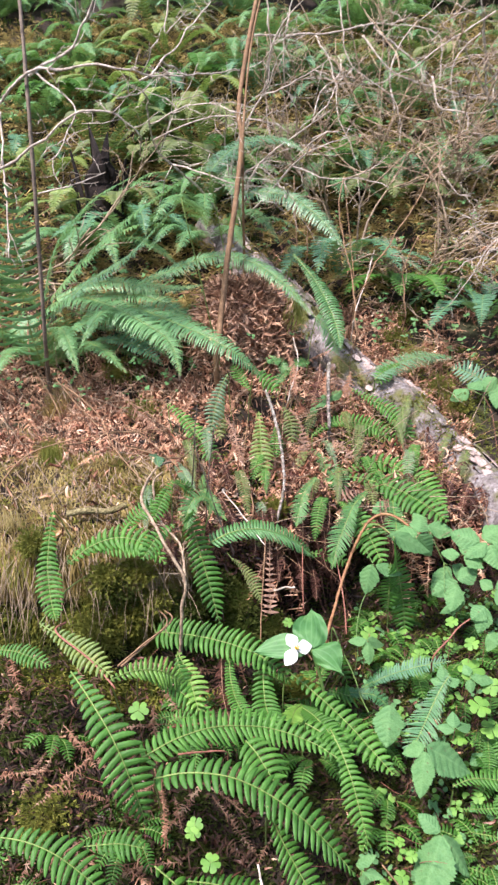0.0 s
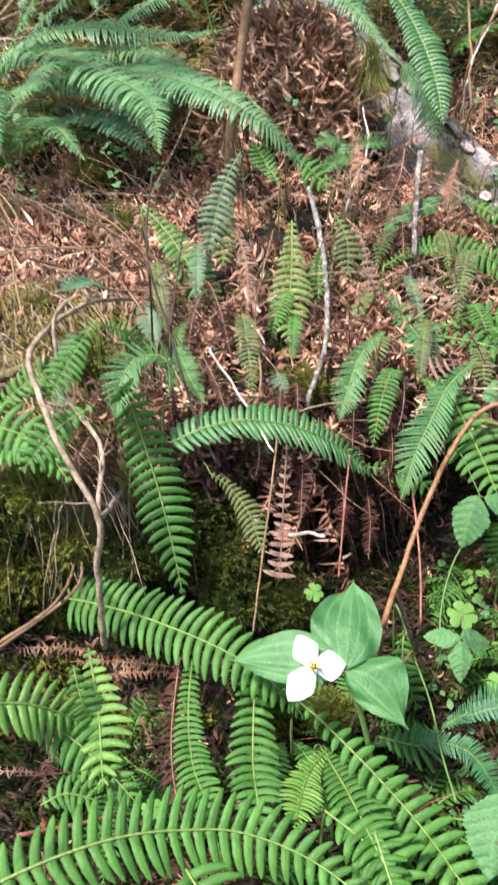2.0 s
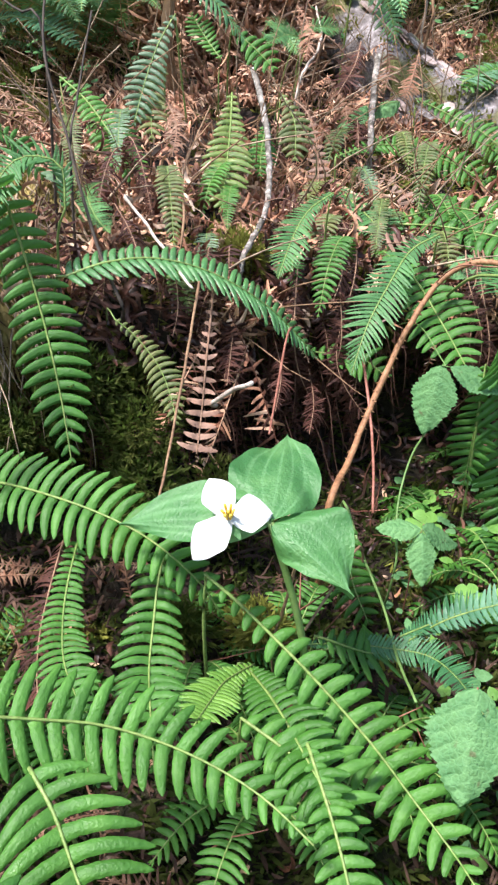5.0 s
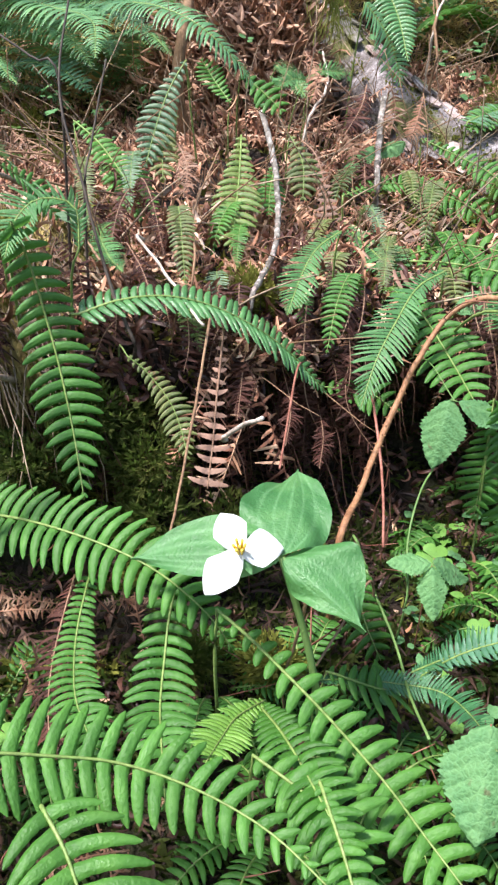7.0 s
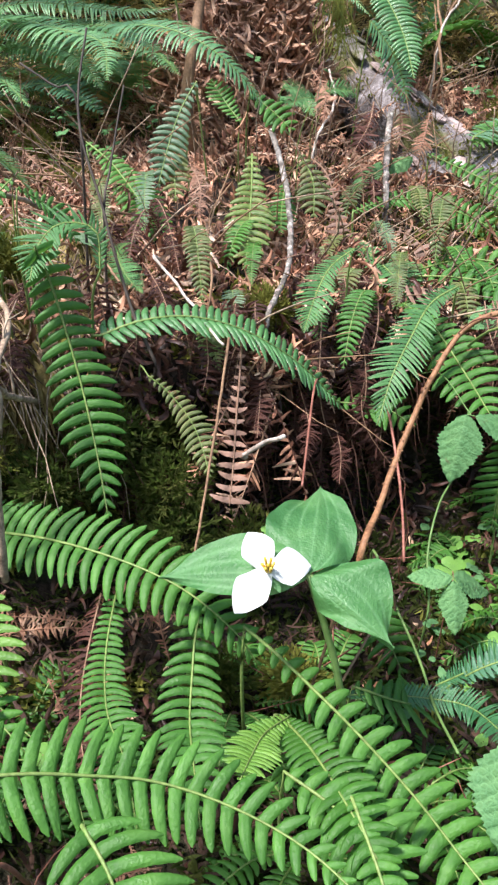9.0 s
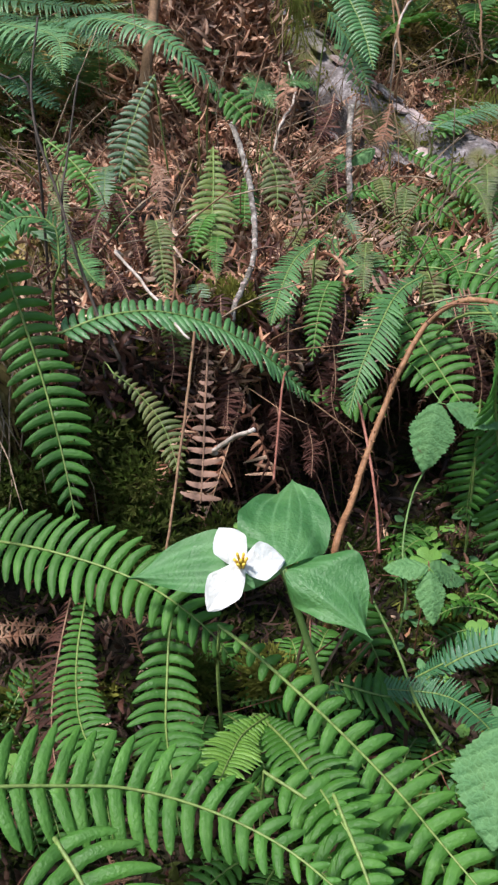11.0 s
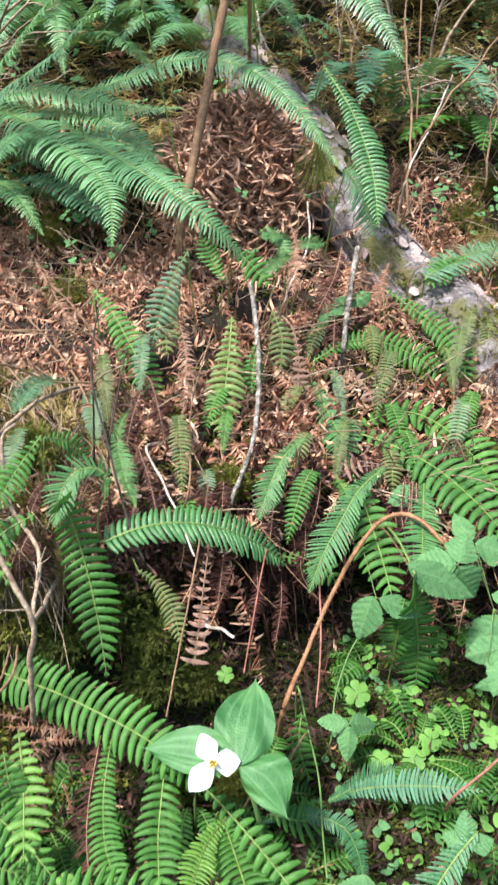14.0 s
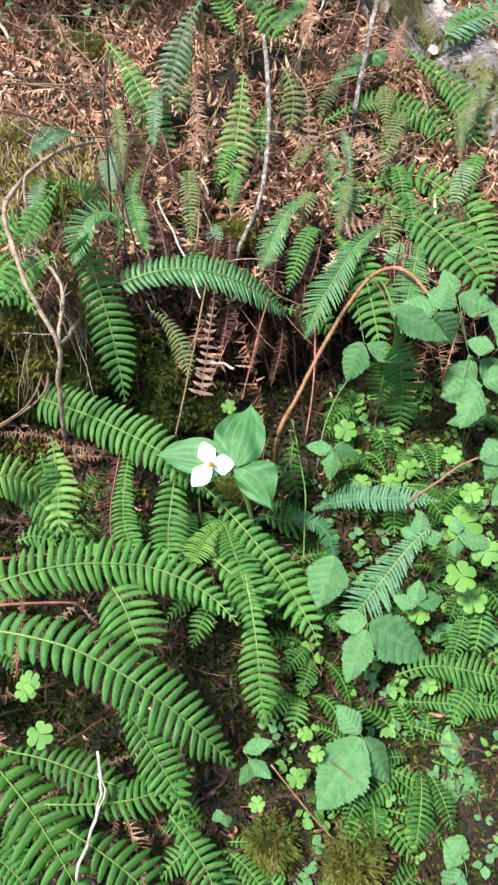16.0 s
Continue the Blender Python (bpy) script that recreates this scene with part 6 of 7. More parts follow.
bramble([((0.555, 2.576, 0.946), (0.501, 2.572, 0.910), 0.056, (0.128, -0.755, 0.643)), ((0.564, 2.572, 0.928), (0.547, 2.525, 0.863), 0.063, (-0.116, -0.807, 0.579)), ((0.462, 2.557, 0.915), (0.402, 2.521, 0.896), 0.056, (-0.181, -0.737, 0.651)), ((0.471, 2.558, 0.914), (0.504, 2.596, 0.943), 0.056, (-0.394, -0.684, 0.614)), ((0.514, 2.516, 0.752), (0.539, 2.455, 0.712), 0.074, (-0.060, -0.781, 0.621))], (0.525, 2.386, 0.745), "toothed green bramble leaves on a thin stem")
sorrel((0.261, 1.270, 0.146), 0.021, (0.009, -0.260, 0.966), (0.250, 1.287, 0.119), 1.36)
sorrel((0.316, 1.268, 0.143), 0.016, (-0.134, -0.177, 0.975), (0.325, 1.288, 0.119), 1.48)
sorrel((0.264, 1.303, 0.163), 0.017, (-0.233, -0.385, 0.893), (0.275, 1.314, 0.131), 1.35)
sorrel((0.128, 1.267, 0.225), 0.016, (0.204, -0.332, 0.921), (0.125, 1.309, 0.131), 0.91)
sorrel((0.098, 1.866, 0.413), 0.023, (0.068, -0.546, 0.835), (0.100, 1.872, 0.354), 0.73)
sorrel((0.145, 1.768, 0.374), 0.019, (-0.076, -0.501, 0.862), (0.150, 1.776, 0.321), 1.19)
sorrel((0.197, 1.798, 0.358), 0.021, (-0.103, -0.501, 0.859), (0.200, 1.812, 0.330), 1.54)
sorrel((0.313, 1.613, 0.538), 0.018, (-0.288, -0.433, 0.854), (0.300, 1.686, 0.284), 1.47)
sorrel((-0.277, 1.244, 0.338), 0.017, (0.136, -0.354, 0.925), (-0.275, 1.348, 0.178), 1.61)
sorrel((-0.236, 1.196, 0.314), 0.020, (0.086, -0.342, 0.936), (-0.250, 1.298, 0.143), 0.87)
sorrel((-0.110, 1.774, 0.497), 0.014, (0.200, -0.587, 0.785), (-0.125, 1.825, 0.369), 0.64)
sorrel((-0.235, 1.430, 0.454), 0.012, (0.138, -0.263, 0.955), (-0.250, 1.520, 0.275), 0.88)
sorrel((0.224, 1.832, 0.370), 0.019, (0.126, -0.561, 0.818), (0.225, 1.843, 0.339), 0.67)
sorrel((0.269, 1.498, 0.373), 0.018, (0.013, -0.261, 0.965), (0.275, 1.549, 0.236), 0.90)
sorrel((0.307, 1.449, 0.260), 0.014, (-0.176, -0.441, 0.880), (0.300, 1.471, 0.202), 1.06)
sorrel((0.277, 1.665, 0.563), 0.016, (-0.209, -0.394, 0.895), (0.275, 1.739, 0.303), 1.68)
sorrel((0.150, 1.303, 0.241), 0.013, (-0.126, -0.346, 0.930), (0.150, 1.336, 0.143), 1.61)
sorrel((0.128, 1.320, 0.260), 0.012, (0.079, -0.191, 0.979), (0.125, 1.359, 0.155), 0.69)
sorrel((0.082, 1.196, 0.268), 0.012, (-0.115, -0.304, 0.946), (0.075, 1.258, 0.108), 1.59)
sorrel((0.358, 1.590, 0.301), 0.017, (-0.184, -0.433, 0.883), (0.350, 1.607, 0.256), 0.83)
sorrel((-0.391, 1.344, 0.539), 0.021, (0.117, -0.545, 0.830), (-0.425, 1.488, 0.297), 1.84)
sorrel((-0.274, 1.253, 0.346), 0.017, (-0.048, -0.586, 0.809), (-0.275, 1.366, 0.190), 1.89)
sorrel((0.315, 1.609, 0.474), 0.031, (0.076, -0.405, 0.911), (0.300, 1.686, 0.284), 0.87)
sorrel((0.324, 1.550, 0.419), 0.026, (0.105, -0.400, 0.910), (0.325, 1.605, 0.256), 0.44)
sorrel((0.355, 1.568, 0.348), 0.025, (-0.006, -0.419, 0.908), (0.350, 1.607, 0.256), 1.33)
sorrel((0.354, 1.584, 0.447), 0.023, (-0.111, -0.594, 0.797), (0.350, 1.634, 0.266), 0.68)
trillium((-0.046, 1.558, 0.551), (((-0.182, 1.580, 0.530), 0.042, 1.9, (0.088, -0.626, 0.775), 0.05), ((0.023, 1.530, 0.506), 0.100, 0.3, (0.088, -0.626, 0.775), 0.06), ((-0.048, 1.685, 0.582), 0.088, 0.85, (0.088, -0.626, 0.775), 0.08)), (-0.079, 1.550, 0.559), (((-0.099, 1.569, 0.584), 0.03), ((-0.103, 1.522, 0.534), 0.032), ((-0.045, 1.556, 0.562), 0.033)), (-0.013, 1.591, 0.355))


# ---- the fallen log, the skirt of dead fronds, hanging lichen ----
def fallen_log(pts, r0, r1):
    rnd = random.Random(11)
    line = spline(pts, 60)
    origin = line[0].copy()
    ob = thing("fallen_log", origin, "rotting fallen log with pale flaking bark and moss", "log")
    v, f = tube([p - origin for p in line], r0, r1, 22, 0.0)
    v = [p + Vector((noise.noise(p * 14), noise.noise(p * 14 + Vector((7, 0, 0))), noise.noise(p * 14 + Vector((0, 9, 0))))) * 0.02 for p in v]
    link("trunk", v, f, BARK, ob)
    n = len(line)
    for k in range(295):
        i = rnd.randint(1, n - 2)
        d = (line[i + 1] - line[i - 1]).normalized()
        a = d.cross(Vector((0, 0, 1))).normalized()
        b = a.cross(d)
        q = rnd.uniform(-0.5, 1.9)
        r = r0 + (r1 - r0) * i / n
        out = -a * math.cos(q) + b * math.sin(q)
        if out.y > 0.6:
            out = a * math.cos(q) + b * math.sin(q)
        tan = d.cross(out).normalized()
        c = line[i] - origin + out * (r + rnd.uniform(0.0, 0.012))
        ln, wd, th = rnd.uniform(0.008, 0.036), rnd.uniform(0.005, 0.016), rnd.uniform(0.001, 0.003)
        tl = rnd.uniform(-0.3, 0.3)
        vs = []
        for h in (-th, th):
            for sx, sy in ((-1, -0.8), (-0.3, -1.1), (0.8, -0.9), (1.1, 0.2), (0.5, 1.0), (-0.9, 0.7)):
                vs.append(c + d * (sx * ln) + tan * (sy * wd) + out * (h + tl * sx * ln * 0.4 + rnd.uniform(-0.001, 0.001)))
        fs = [(5, 4, 3, 2, 1, 0), (6, 7, 8, 9, 10, 11)] + [(m, (m + 1) % 6, 6 + (m + 1) % 6, 6 + m) for m in range(6)]
        link("bark_flake", vs, fs, PALE_BARK if rnd.random() < 0.6 else BARK, ob, flat=True)
    return ob


LOG_LINE = [(-0.47, 3.22, 1.46), (-0.3, 3.06, 1.31), (-0.12, 2.9, 1.155), (-0.04, 2.79, 1.06), (0.115, 2.665, 0.915), (0.215, 2.61, 0.875), (0.325, 2.49, 0.765), (0.43, 2.32, 0.68), (0.53, 2.12, 0.61)]
fallen_log(LOG_LINE, 0.062, 0.088)


def dead_skirt(crown, count, length, spread, seed):
    """Last year's fronds hanging limp from a crown, their leaflets shrivelled into curls."""
    rnd = random.Random(seed)
    crown = Vector(crown)
    ob = thing("dead_fern_skirt", crown, "shaggy mound of hanging dry brown fern fronds", "dead fern")
    for i in range(count):
        a = rnd.uniform(-1.5, 1.5)
        out = Vector((math.sin(a) * spread, -math.cos(a) * spread * 1.1, 0)) * rnd.uniform(0.55, 1.1)
        ln = length * rnd.uniform(0.5, 1.0)
        pts = [Vector((0, 0, rnd.uniform(-0.03, 0.02))), out * 0.55 + Vector((0, 0, rnd.uniform(0.0, 0.03))), out * 1.0 + Vector((0, 0, -ln * 0.4)),
               out * 1.05 + Vector((rnd.uniform(-0.04, 0.04), rnd.uniform(-0.04, 0.03), -ln))]
        line = spline(pts, 30)
        v, f = tube(line, 0.0012, 0.0006, 4)
        for k in range(34):
            j = rnd.randrange(2, 29)
            t = (line[j + 1] - line[j - 1]).normalized()
            n = Vector((math.sin(a), -math.cos(a), 0.3)).normalized()
            curl(v, f, line[j] + Vector((rnd.uniform(-0.008, 0.008), rnd.uniform(-0.008, 0.008), 0)), n, -t, rnd, 0.055, 0.012)
        link("frond", v, f, LIT_CURLS, ob)
    return ob


dead_skirt((-0.285, 2.74, 1.245), 170, 0.29, 0.15, 21)
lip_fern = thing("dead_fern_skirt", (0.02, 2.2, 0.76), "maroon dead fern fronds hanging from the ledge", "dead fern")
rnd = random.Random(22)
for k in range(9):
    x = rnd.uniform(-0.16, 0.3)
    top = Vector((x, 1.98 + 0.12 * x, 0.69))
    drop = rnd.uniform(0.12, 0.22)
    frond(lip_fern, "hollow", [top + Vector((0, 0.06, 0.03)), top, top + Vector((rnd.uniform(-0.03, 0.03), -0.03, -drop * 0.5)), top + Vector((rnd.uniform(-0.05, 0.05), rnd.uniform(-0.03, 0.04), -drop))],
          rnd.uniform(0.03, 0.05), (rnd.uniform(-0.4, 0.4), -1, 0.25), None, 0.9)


def hanging_lichen(top, count, length, spread, loose, material, label, seed):
    rnd = random.Random(seed)
    v, f = [], []
    for i in range(count):
        p = Vector((rnd.gauss(0, spread), rnd.gauss(0, spread * 0.6), rnd.uniform(-0.3, 0.05) * length))
        pts = [p]
        d = Vector((rnd.uniform(-loose, loose), rnd.uniform(-loose, loose), -1))
        for k in range(5):
            d = (d + Vector((rnd.uniform(-loose, loose), rnd.uniform(-loose, loose), -0.6))).normalized()
            pts.append(pts[-1] + d * length * rnd.uniform(0.06, 0.17))
        b = len(v)
        for q in pts:
            v += [q + Vector((-0.0006, 0, 0)), q + Vector((0.0006, 0.0003, 0))]
        f += [(b + 2 * k, b + 2 * k + 1, b + 2 * k + 3, b + 2 * k + 2) for k in range(5)]
    ob = link("hanging_lichen", v, f, material)
    ob.location = top
    return tagged(ob, label, "lichen", kind="stuff")


hanging_lichen((-0.095, 2.6, 1.25), 60, 0.17, 0.008, 0.75, MOSS, "yellow-green beard lichen hanging in strands", 31)
hanging_lichen((0.30, 2.75, 1.05), 70, 0.12, 0.03, 0.3, MOSS, "yellow-green beard lichen on a dead twig", 32)

def log_moss(pts, r):
    rnd = random.Random(51)
    line = spline(pts, 80)
    v, f = [], []
    for _ in range(1100):
        c = line[rnd.randrange(len(line))]
        a = rnd.uniform(-0.7, 2.2)
        out = Vector((rnd.uniform(-0.3, 0.3), -math.cos(a), math.sin(a))).normalized()
        if noise.noise(c * 6 + out) < -0.02:
            continue
        p = c + out * (r + 0.016 * max(0.0, (c.x + 0.1) / 0.6))
        for k in range(6):
            d = (out + Vector((rnd.uniform(-0.9, 0.9), rnd.uniform(-0.6, 0.4), rnd.uniform(-0.9, 0.5)))).normalized()
            sd = d.cross(Vector((rnd.uniform(-1, 1), rnd.uniform(-1, 1), 0.4))).normalized() * rnd.uniform(0.002, 0.0042)
            ln = rnd.uniform(0.006, 0.013)
            q = p + Vector((rnd.uniform(-0.01, 0.01), rnd.uniform(-0.01, 0.01), rnd.uniform(-0.01, 0.01)))
            b = len(v)
            v += [q - sd, q + sd, q + d * ln]
            f.append((b, b + 1, b + 2))
    return tagged(link("moss", v, f, MOSS), "yellow-green moss growing on the fallen log", "moss", kind="stuff")


log_moss(LOG_LINE, 0.07)


def hanging_old_fronds(count, seed):
    """Old fronds of last year's ferns drooping over the ledge."""
    rnd = random.Random(seed)
    for i in range(count):
        x, s = rnd.uniform(-0.5, 0.45), float(PROFILE_S[9]) + (rnd.uniform(0.02, 0.2) if i % 2 else rnd.uniform(0.06, 0.55))
        p = bank(x, s) + Vector((0, 0, 0.015))
        if i % 4 == 0:
            old = thing("old_fern", p, "old olive and brown fern fronds drooping over the ledge", "fern", "ferns on the bank")
        d = Vector((rnd.uniform(-0.7, 0.7), -1, 0)).normalized()
        ln = rnd.uniform(0.06, 0.1) if i % 2 else rnd.uniform(0.11, 0.2)
        if -0.42 < x < -0.02 and not i % 2:
            p = bank(x, float(PROFILE_S[9]) + rnd.uniform(0.3, 0.55)) + Vector((0, 0, 0.015))
        pts = [p, p + d * (ln * 0.35) + Vector((0, 0, ln * 0.28)), p + d * (ln * 0.7) + Vector((0, 0, ln * 0.12)), p + d * (ln * 0.95) + Vector((0, 0, -ln * 0.25))]
        frond(old, "hollow" if i % 2 and rnd.random() < 0.75 else rnd.choice(("old", "old", "deer", "hollow", "old", "grey", "deer")), pts, rnd.uniform(0.03, 0.048), (d.x * 0.4, -0.55, 0.75))


hanging_old_fronds(72, 61)

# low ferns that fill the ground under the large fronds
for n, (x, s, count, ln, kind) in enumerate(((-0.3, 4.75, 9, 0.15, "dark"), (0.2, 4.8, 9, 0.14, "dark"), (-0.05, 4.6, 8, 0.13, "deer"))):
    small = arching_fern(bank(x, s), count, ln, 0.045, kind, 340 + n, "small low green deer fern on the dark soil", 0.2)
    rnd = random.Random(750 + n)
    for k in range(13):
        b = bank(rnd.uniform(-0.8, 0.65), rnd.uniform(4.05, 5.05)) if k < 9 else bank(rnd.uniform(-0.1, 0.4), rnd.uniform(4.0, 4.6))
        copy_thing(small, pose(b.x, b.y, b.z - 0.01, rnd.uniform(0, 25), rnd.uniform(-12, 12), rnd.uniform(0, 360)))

# ---- the slope behind ----
for n, (x, s, count, ln, kind) in enumerate(((-1.0, 6.75, 12, 0.5, "sword"), (-0.66, 6.9, 11, 0.46, "sword"), (-0.45, 7.3, 11, 0.5, "sword"), (0.06, 6.95, 11, 0.42, "bluish"),
                                             (0.32, 6.8, 10, 0.4, "dark"), (0.6, 6.6, 10, 0.4, "bluish"), (0.85, 6.5, 10, 0.4, "dark"), (-0.55, 8.0, 12, 0.6, "old"), (0.3, 7.45, 12, 0.5, "old"), (1.1, 7.0, 11, 0.5, "bluish"))):
    plants_up = arching_fern(bank(x, s), count, ln, 0.105, kind, 300 + n, "tall green sword fern up the shaded slope" if kind != "old" else "old olive green sword fern up the slope", 0.25)
    rnd = random.Random(700 + n)
    for k in range(11):
        xx, s2 = rnd.uniform(-2.6, 2.4), rnd.uniform(7.3, 10.2)
        b = bank(xx, s2 + 0.1)
        copy_thing(plants_up, pose(b.x, b.y, b.z, rnd.uniform(-8, 12), rnd.uniform(-8, 8), rnd.uniform(0, 360)))
for n, (x, s, count, h) in enumerate(((0.4, 6.85, 6, 0.7), (0.75, 6.7, 6, 0.65), (0.1, 7.0, 5, 0.75), (1.05, 6.6, 6, 0.65), (0.6, 7.4, 7, 0.85), (-0.4, 7.4, 4, 0.85), (-1.3, 7.1, 4, 0.7), (0.95, 7.6, 7, 0.9), (0.3, 7.9, 6, 0.9))):
    shrub(bank(x, s), count, h, 400 + n, WOOD["pale"] if n % 2 else WOOD["vine"], "leafless pale grey shrub with tangled crooked branches", (0, -0.3, 0))

def rotten_stump(place, height, radius):
    """An added stump shape, jagged with peeling strips, that stands in for a dark gap between ferns."""
    rnd = random.Random(66)
    ob = thing("rotten_stump", place, "added dark brown stump shape for the dark gap among tall ferns", "stump")
    v, f = tube([Vector((0, 0, height * k / 12)) for k in range(13)], radius * 1.2, radius * 0.5, 20)
    v = [p + Vector((noise.noise(p * 11), noise.noise(p * 11 + Vector((5, 0, 0))), 0.0)) * 0.07 + Vector((0, 0, 0.2 * noise.noise(p * 23) * (p.z > height * 0.95))) for p in v]
    link("trunk", v, f, GAP_DARK, ob)
    for k in range(26):
        a, z, ln, w = rnd.uniform(-3.0, 0.2), rnd.uniform(0.05, 0.75) * height, rnd.uniform(0.06, 0.16), rnd.uniform(0.006, 0.014)
        out, side = Vector((math.cos(a), math.sin(a), 0)), Vector((-math.sin(a), math.cos(a), 0))
        vs = []
        for h in (0.0, 0.004):
            for u in (0.0, 0.5, 1.0):
                c = out * (radius * 0.95 + 0.012 + h + 0.02 * u * u) + Vector((0, 0, z + ln * u))
                vs += [c - side * w * (1 - 0.5 * u), c + side * w * (1 - 0.4 * u)]
        fs = [(0, 1, 3, 2), (2, 3, 5, 4), (7, 6, 8, 9), (9, 8, 10, 11), (0, 2, 8, 6), (2, 4, 10, 8), (1, 7, 9, 3), (3, 9, 11, 5), (0, 6, 7, 1), (4, 5, 11, 10)]
        link("bark_strip", vs, fs, GAP_DARK, ob, flat=True)
    return ob


rotten_stump((-0.93, 3.36, 1.25), 0.55, 0.1)

# short side twigs on the woody vines
rnd = random.Random(78)
for ob in [o for o in bpy.data.objects if o.name.startswith("woody_vine")]:
    ring = [v.co.copy() for v in ob.data.vertices]
    for k in range(4):
        i = rnd.randrange(len(ring) // 4, len(ring) - 20) // 8 * 8
        c = sum((ring[i + q] for q in range(8)), Vector()) / 8
        v, f = [], []
        side_twig(v, f, c, (ring[i + 8] - ring[i]).normalized(), rnd.uniform(0.03, 0.07), 0.0016, rnd)
        link("twig", v, f, WOOD["vine"], ob)

# pale lichen crusts on the crooked sticks
for ob in [o for o in bpy.data.objects if o.name.startswith("lichen_stick")]:
    ring = [v.co.copy() for v in ob.data.vertices]
    for k in range(40):
        i = rnd.randrange(24, len(ring) - 25)
        c = sum((ring[(i // 8) * 8 + q] for q in range(8)), Vector()) / 8
        out = (ring[i] - c).normalized()
        along = (ring[i + 8] - ring[i - 8]).normalized()
        side = out.cross(along)
        w, h = rnd.uniform(0.0015, 0.003), rnd.uniform(0.002, 0.006)
        base = c + out * ((ring[i] - c).length * 1.02)
        vs = [base + side * (w * math.cos(a)) + along * (h * math.sin(a)) - out * 0.0006 for a in (0.0, 1.1, 2.0, 3.2, 4.3, 5.3)] + [base + out * 0.0009]
        link("lichen_patch", vs, [(m, (m + 1) % 6, 6) for m in range(6)], PALE_BARK, ob)

# prickles along the bramble cane
cane = bpy.data.objects["bramble_cane"]
rnd = random.Random(77)
ring = [v.co.copy() for v in cane.data.vertices]
for k in range(150):
    i = rnd.randrange(16, len(ring) - 17)
    c = sum((ring[(i // 8) * 8 + q] for q in range(8)), Vector()) / 8
    out = (ring[i] - c).normalized()
    along = (ring[min(i + 8, len(ring) - 1)] - ring[i - 8]).normalized()
    side = out.cross(along)
    ln, w = rnd.uniform(0.002, 0.0045), 0.0009
    vs = [ring[i] + along * w * 1.6, ring[i] + side * w, ring[i] - along * w * 1.6, ring[i] - side * w, ring[i] + out * ln - along * ln * 0.3]
    link("prickle", vs, [(0, 1, 4), (1, 2, 4), (2, 3, 4), (3, 0, 4)], WOOD["cane"], cane)


def moss_cushion(place, radius, material, label, seed):
    rnd = random.Random(seed)
    v, f = [], []
    for _ in range(420):
        o = Vector((rnd.gauss(0, 0.5), rnd.gauss(0, 0.4), rnd.gauss(0, 0.4))) * radius
        if o.length > radius * 1.3:
            continue
        o.y -= 0.4 * (radius - o.length)
        for k in range(5):
            d = (o / radius + Vector((rnd.uniform(-0.8, 0.8), rnd.uniform(-1.0, 0.2), rnd.uniform(-0.3, 0.9)))).normalized()
            sd = d.cross(Vector((rnd.uniform(-1, 1), rnd.uniform(-1, 1), rnd.uniform(-1, 1)))).normalized() * rnd.uniform(0.0007, 0.0018)
            b = len(v)
            m = o + d * rnd.uniform(0.004, 0.008)
            v += [o, m + sd, m + d * rnd.uniform(0.004, 0.01), m - sd]
            f.append((b, b + 1, b + 2, b + 3))
    ob = link("moss_cushion", v, f, material)
    ob.location = place
    return tagged(ob, label, "moss", "moss cushions", "stuff")


moss_cushion((-0.594, 2.405, 0.899), 0.045, MOSS, "bright yellow-green moss cushion in the litter", 900)
moss_cushion((-0.464, 1.906, 0.791), 0.035, MOSS, "yellow-green moss clump beside the vine", 901)
moss_cushion((-0.511, 1.692, 0.644), 0.06, MOSS_DARK, "dark green moss cushion on the mound", 902)
moss_cushion((-0.576, 1.710, 0.613), 0.04, MOSS, "yellow-green moss cushion on the mound", 903)
moss_cushion((-0.553, 1.690, 0.495), 0.05, MOSS, "yellow-green feathery moss on the mound", 904)
moss_cushion((-0.496, 1.702, 0.562), 0.05, MOSS, "yellow-green feathery moss on the mound", 905)
moss_cushion((-0.618, 1.344, 0.280), 0.06, MOSS, "olive moss cushion low on the bank", 906)
moss_cushion((-0.801, 2.098, 0.863), 0.04, MOSS_TAN, "tan moss clump draped on the mound", 907)
moss_cushion((-0.897, 2.434, 0.900), 0.04, MOSS_TAN, "tan moss clump draped on the mound", 908)
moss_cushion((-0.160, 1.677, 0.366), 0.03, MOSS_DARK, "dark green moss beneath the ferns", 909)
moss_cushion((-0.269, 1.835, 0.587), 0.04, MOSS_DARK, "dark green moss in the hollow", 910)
moss_cushion((0.307, 3.031, 1.103), 0.05, MOSS, "bright yellow-green moss on a dead stub", 911)
moss_cushion((0.380, 2.649, 0.905), 0.05, MOSS, "yellow-green moss on the log", 912)
moss_cushion((0.426, 2.561, 0.860), 0.05, MOSS, "yellow-green moss on the log", 913)
moss_cushion((0.290, 2.529, 0.860), 0.05, MOSS, "yellow-green moss on the log", 914)
moss_cushion((0.106, 1.207, 0.134), 0.035, MOSS, "olive moss on the bare soil", 915)
moss_cushion((0.226, 1.203, 0.135), 0.04, MOSS, "olive moss on the bare soil", 916)
moss_cushion((-0.151, 1.997, 0.716), 0.03, MOSS, "olive moss on the ledge", 917)
moss_cushion((-0.533, 1.669, 0.677), 0.045, MOSS, "lumpy yellow-green moss on the mound", 918)
moss_cushion((-0.459, 1.695, 0.679), 0.035, MOSS, "lumpy yellow-green moss on the mound", 919)
moss_cushion((-0.581, 1.662, 0.547), 0.05, MOSS, "lumpy yellow-green moss on the mound", 920)
moss_cushion((-0.501, 1.710, 0.567), 0.04, MOSS_DARK, "dark green moss clump on the mound", 921)
moss_cushion((-0.706, 1.676, 0.763), 0.035, MOSS, "lumpy yellow-green moss on the mound", 922)
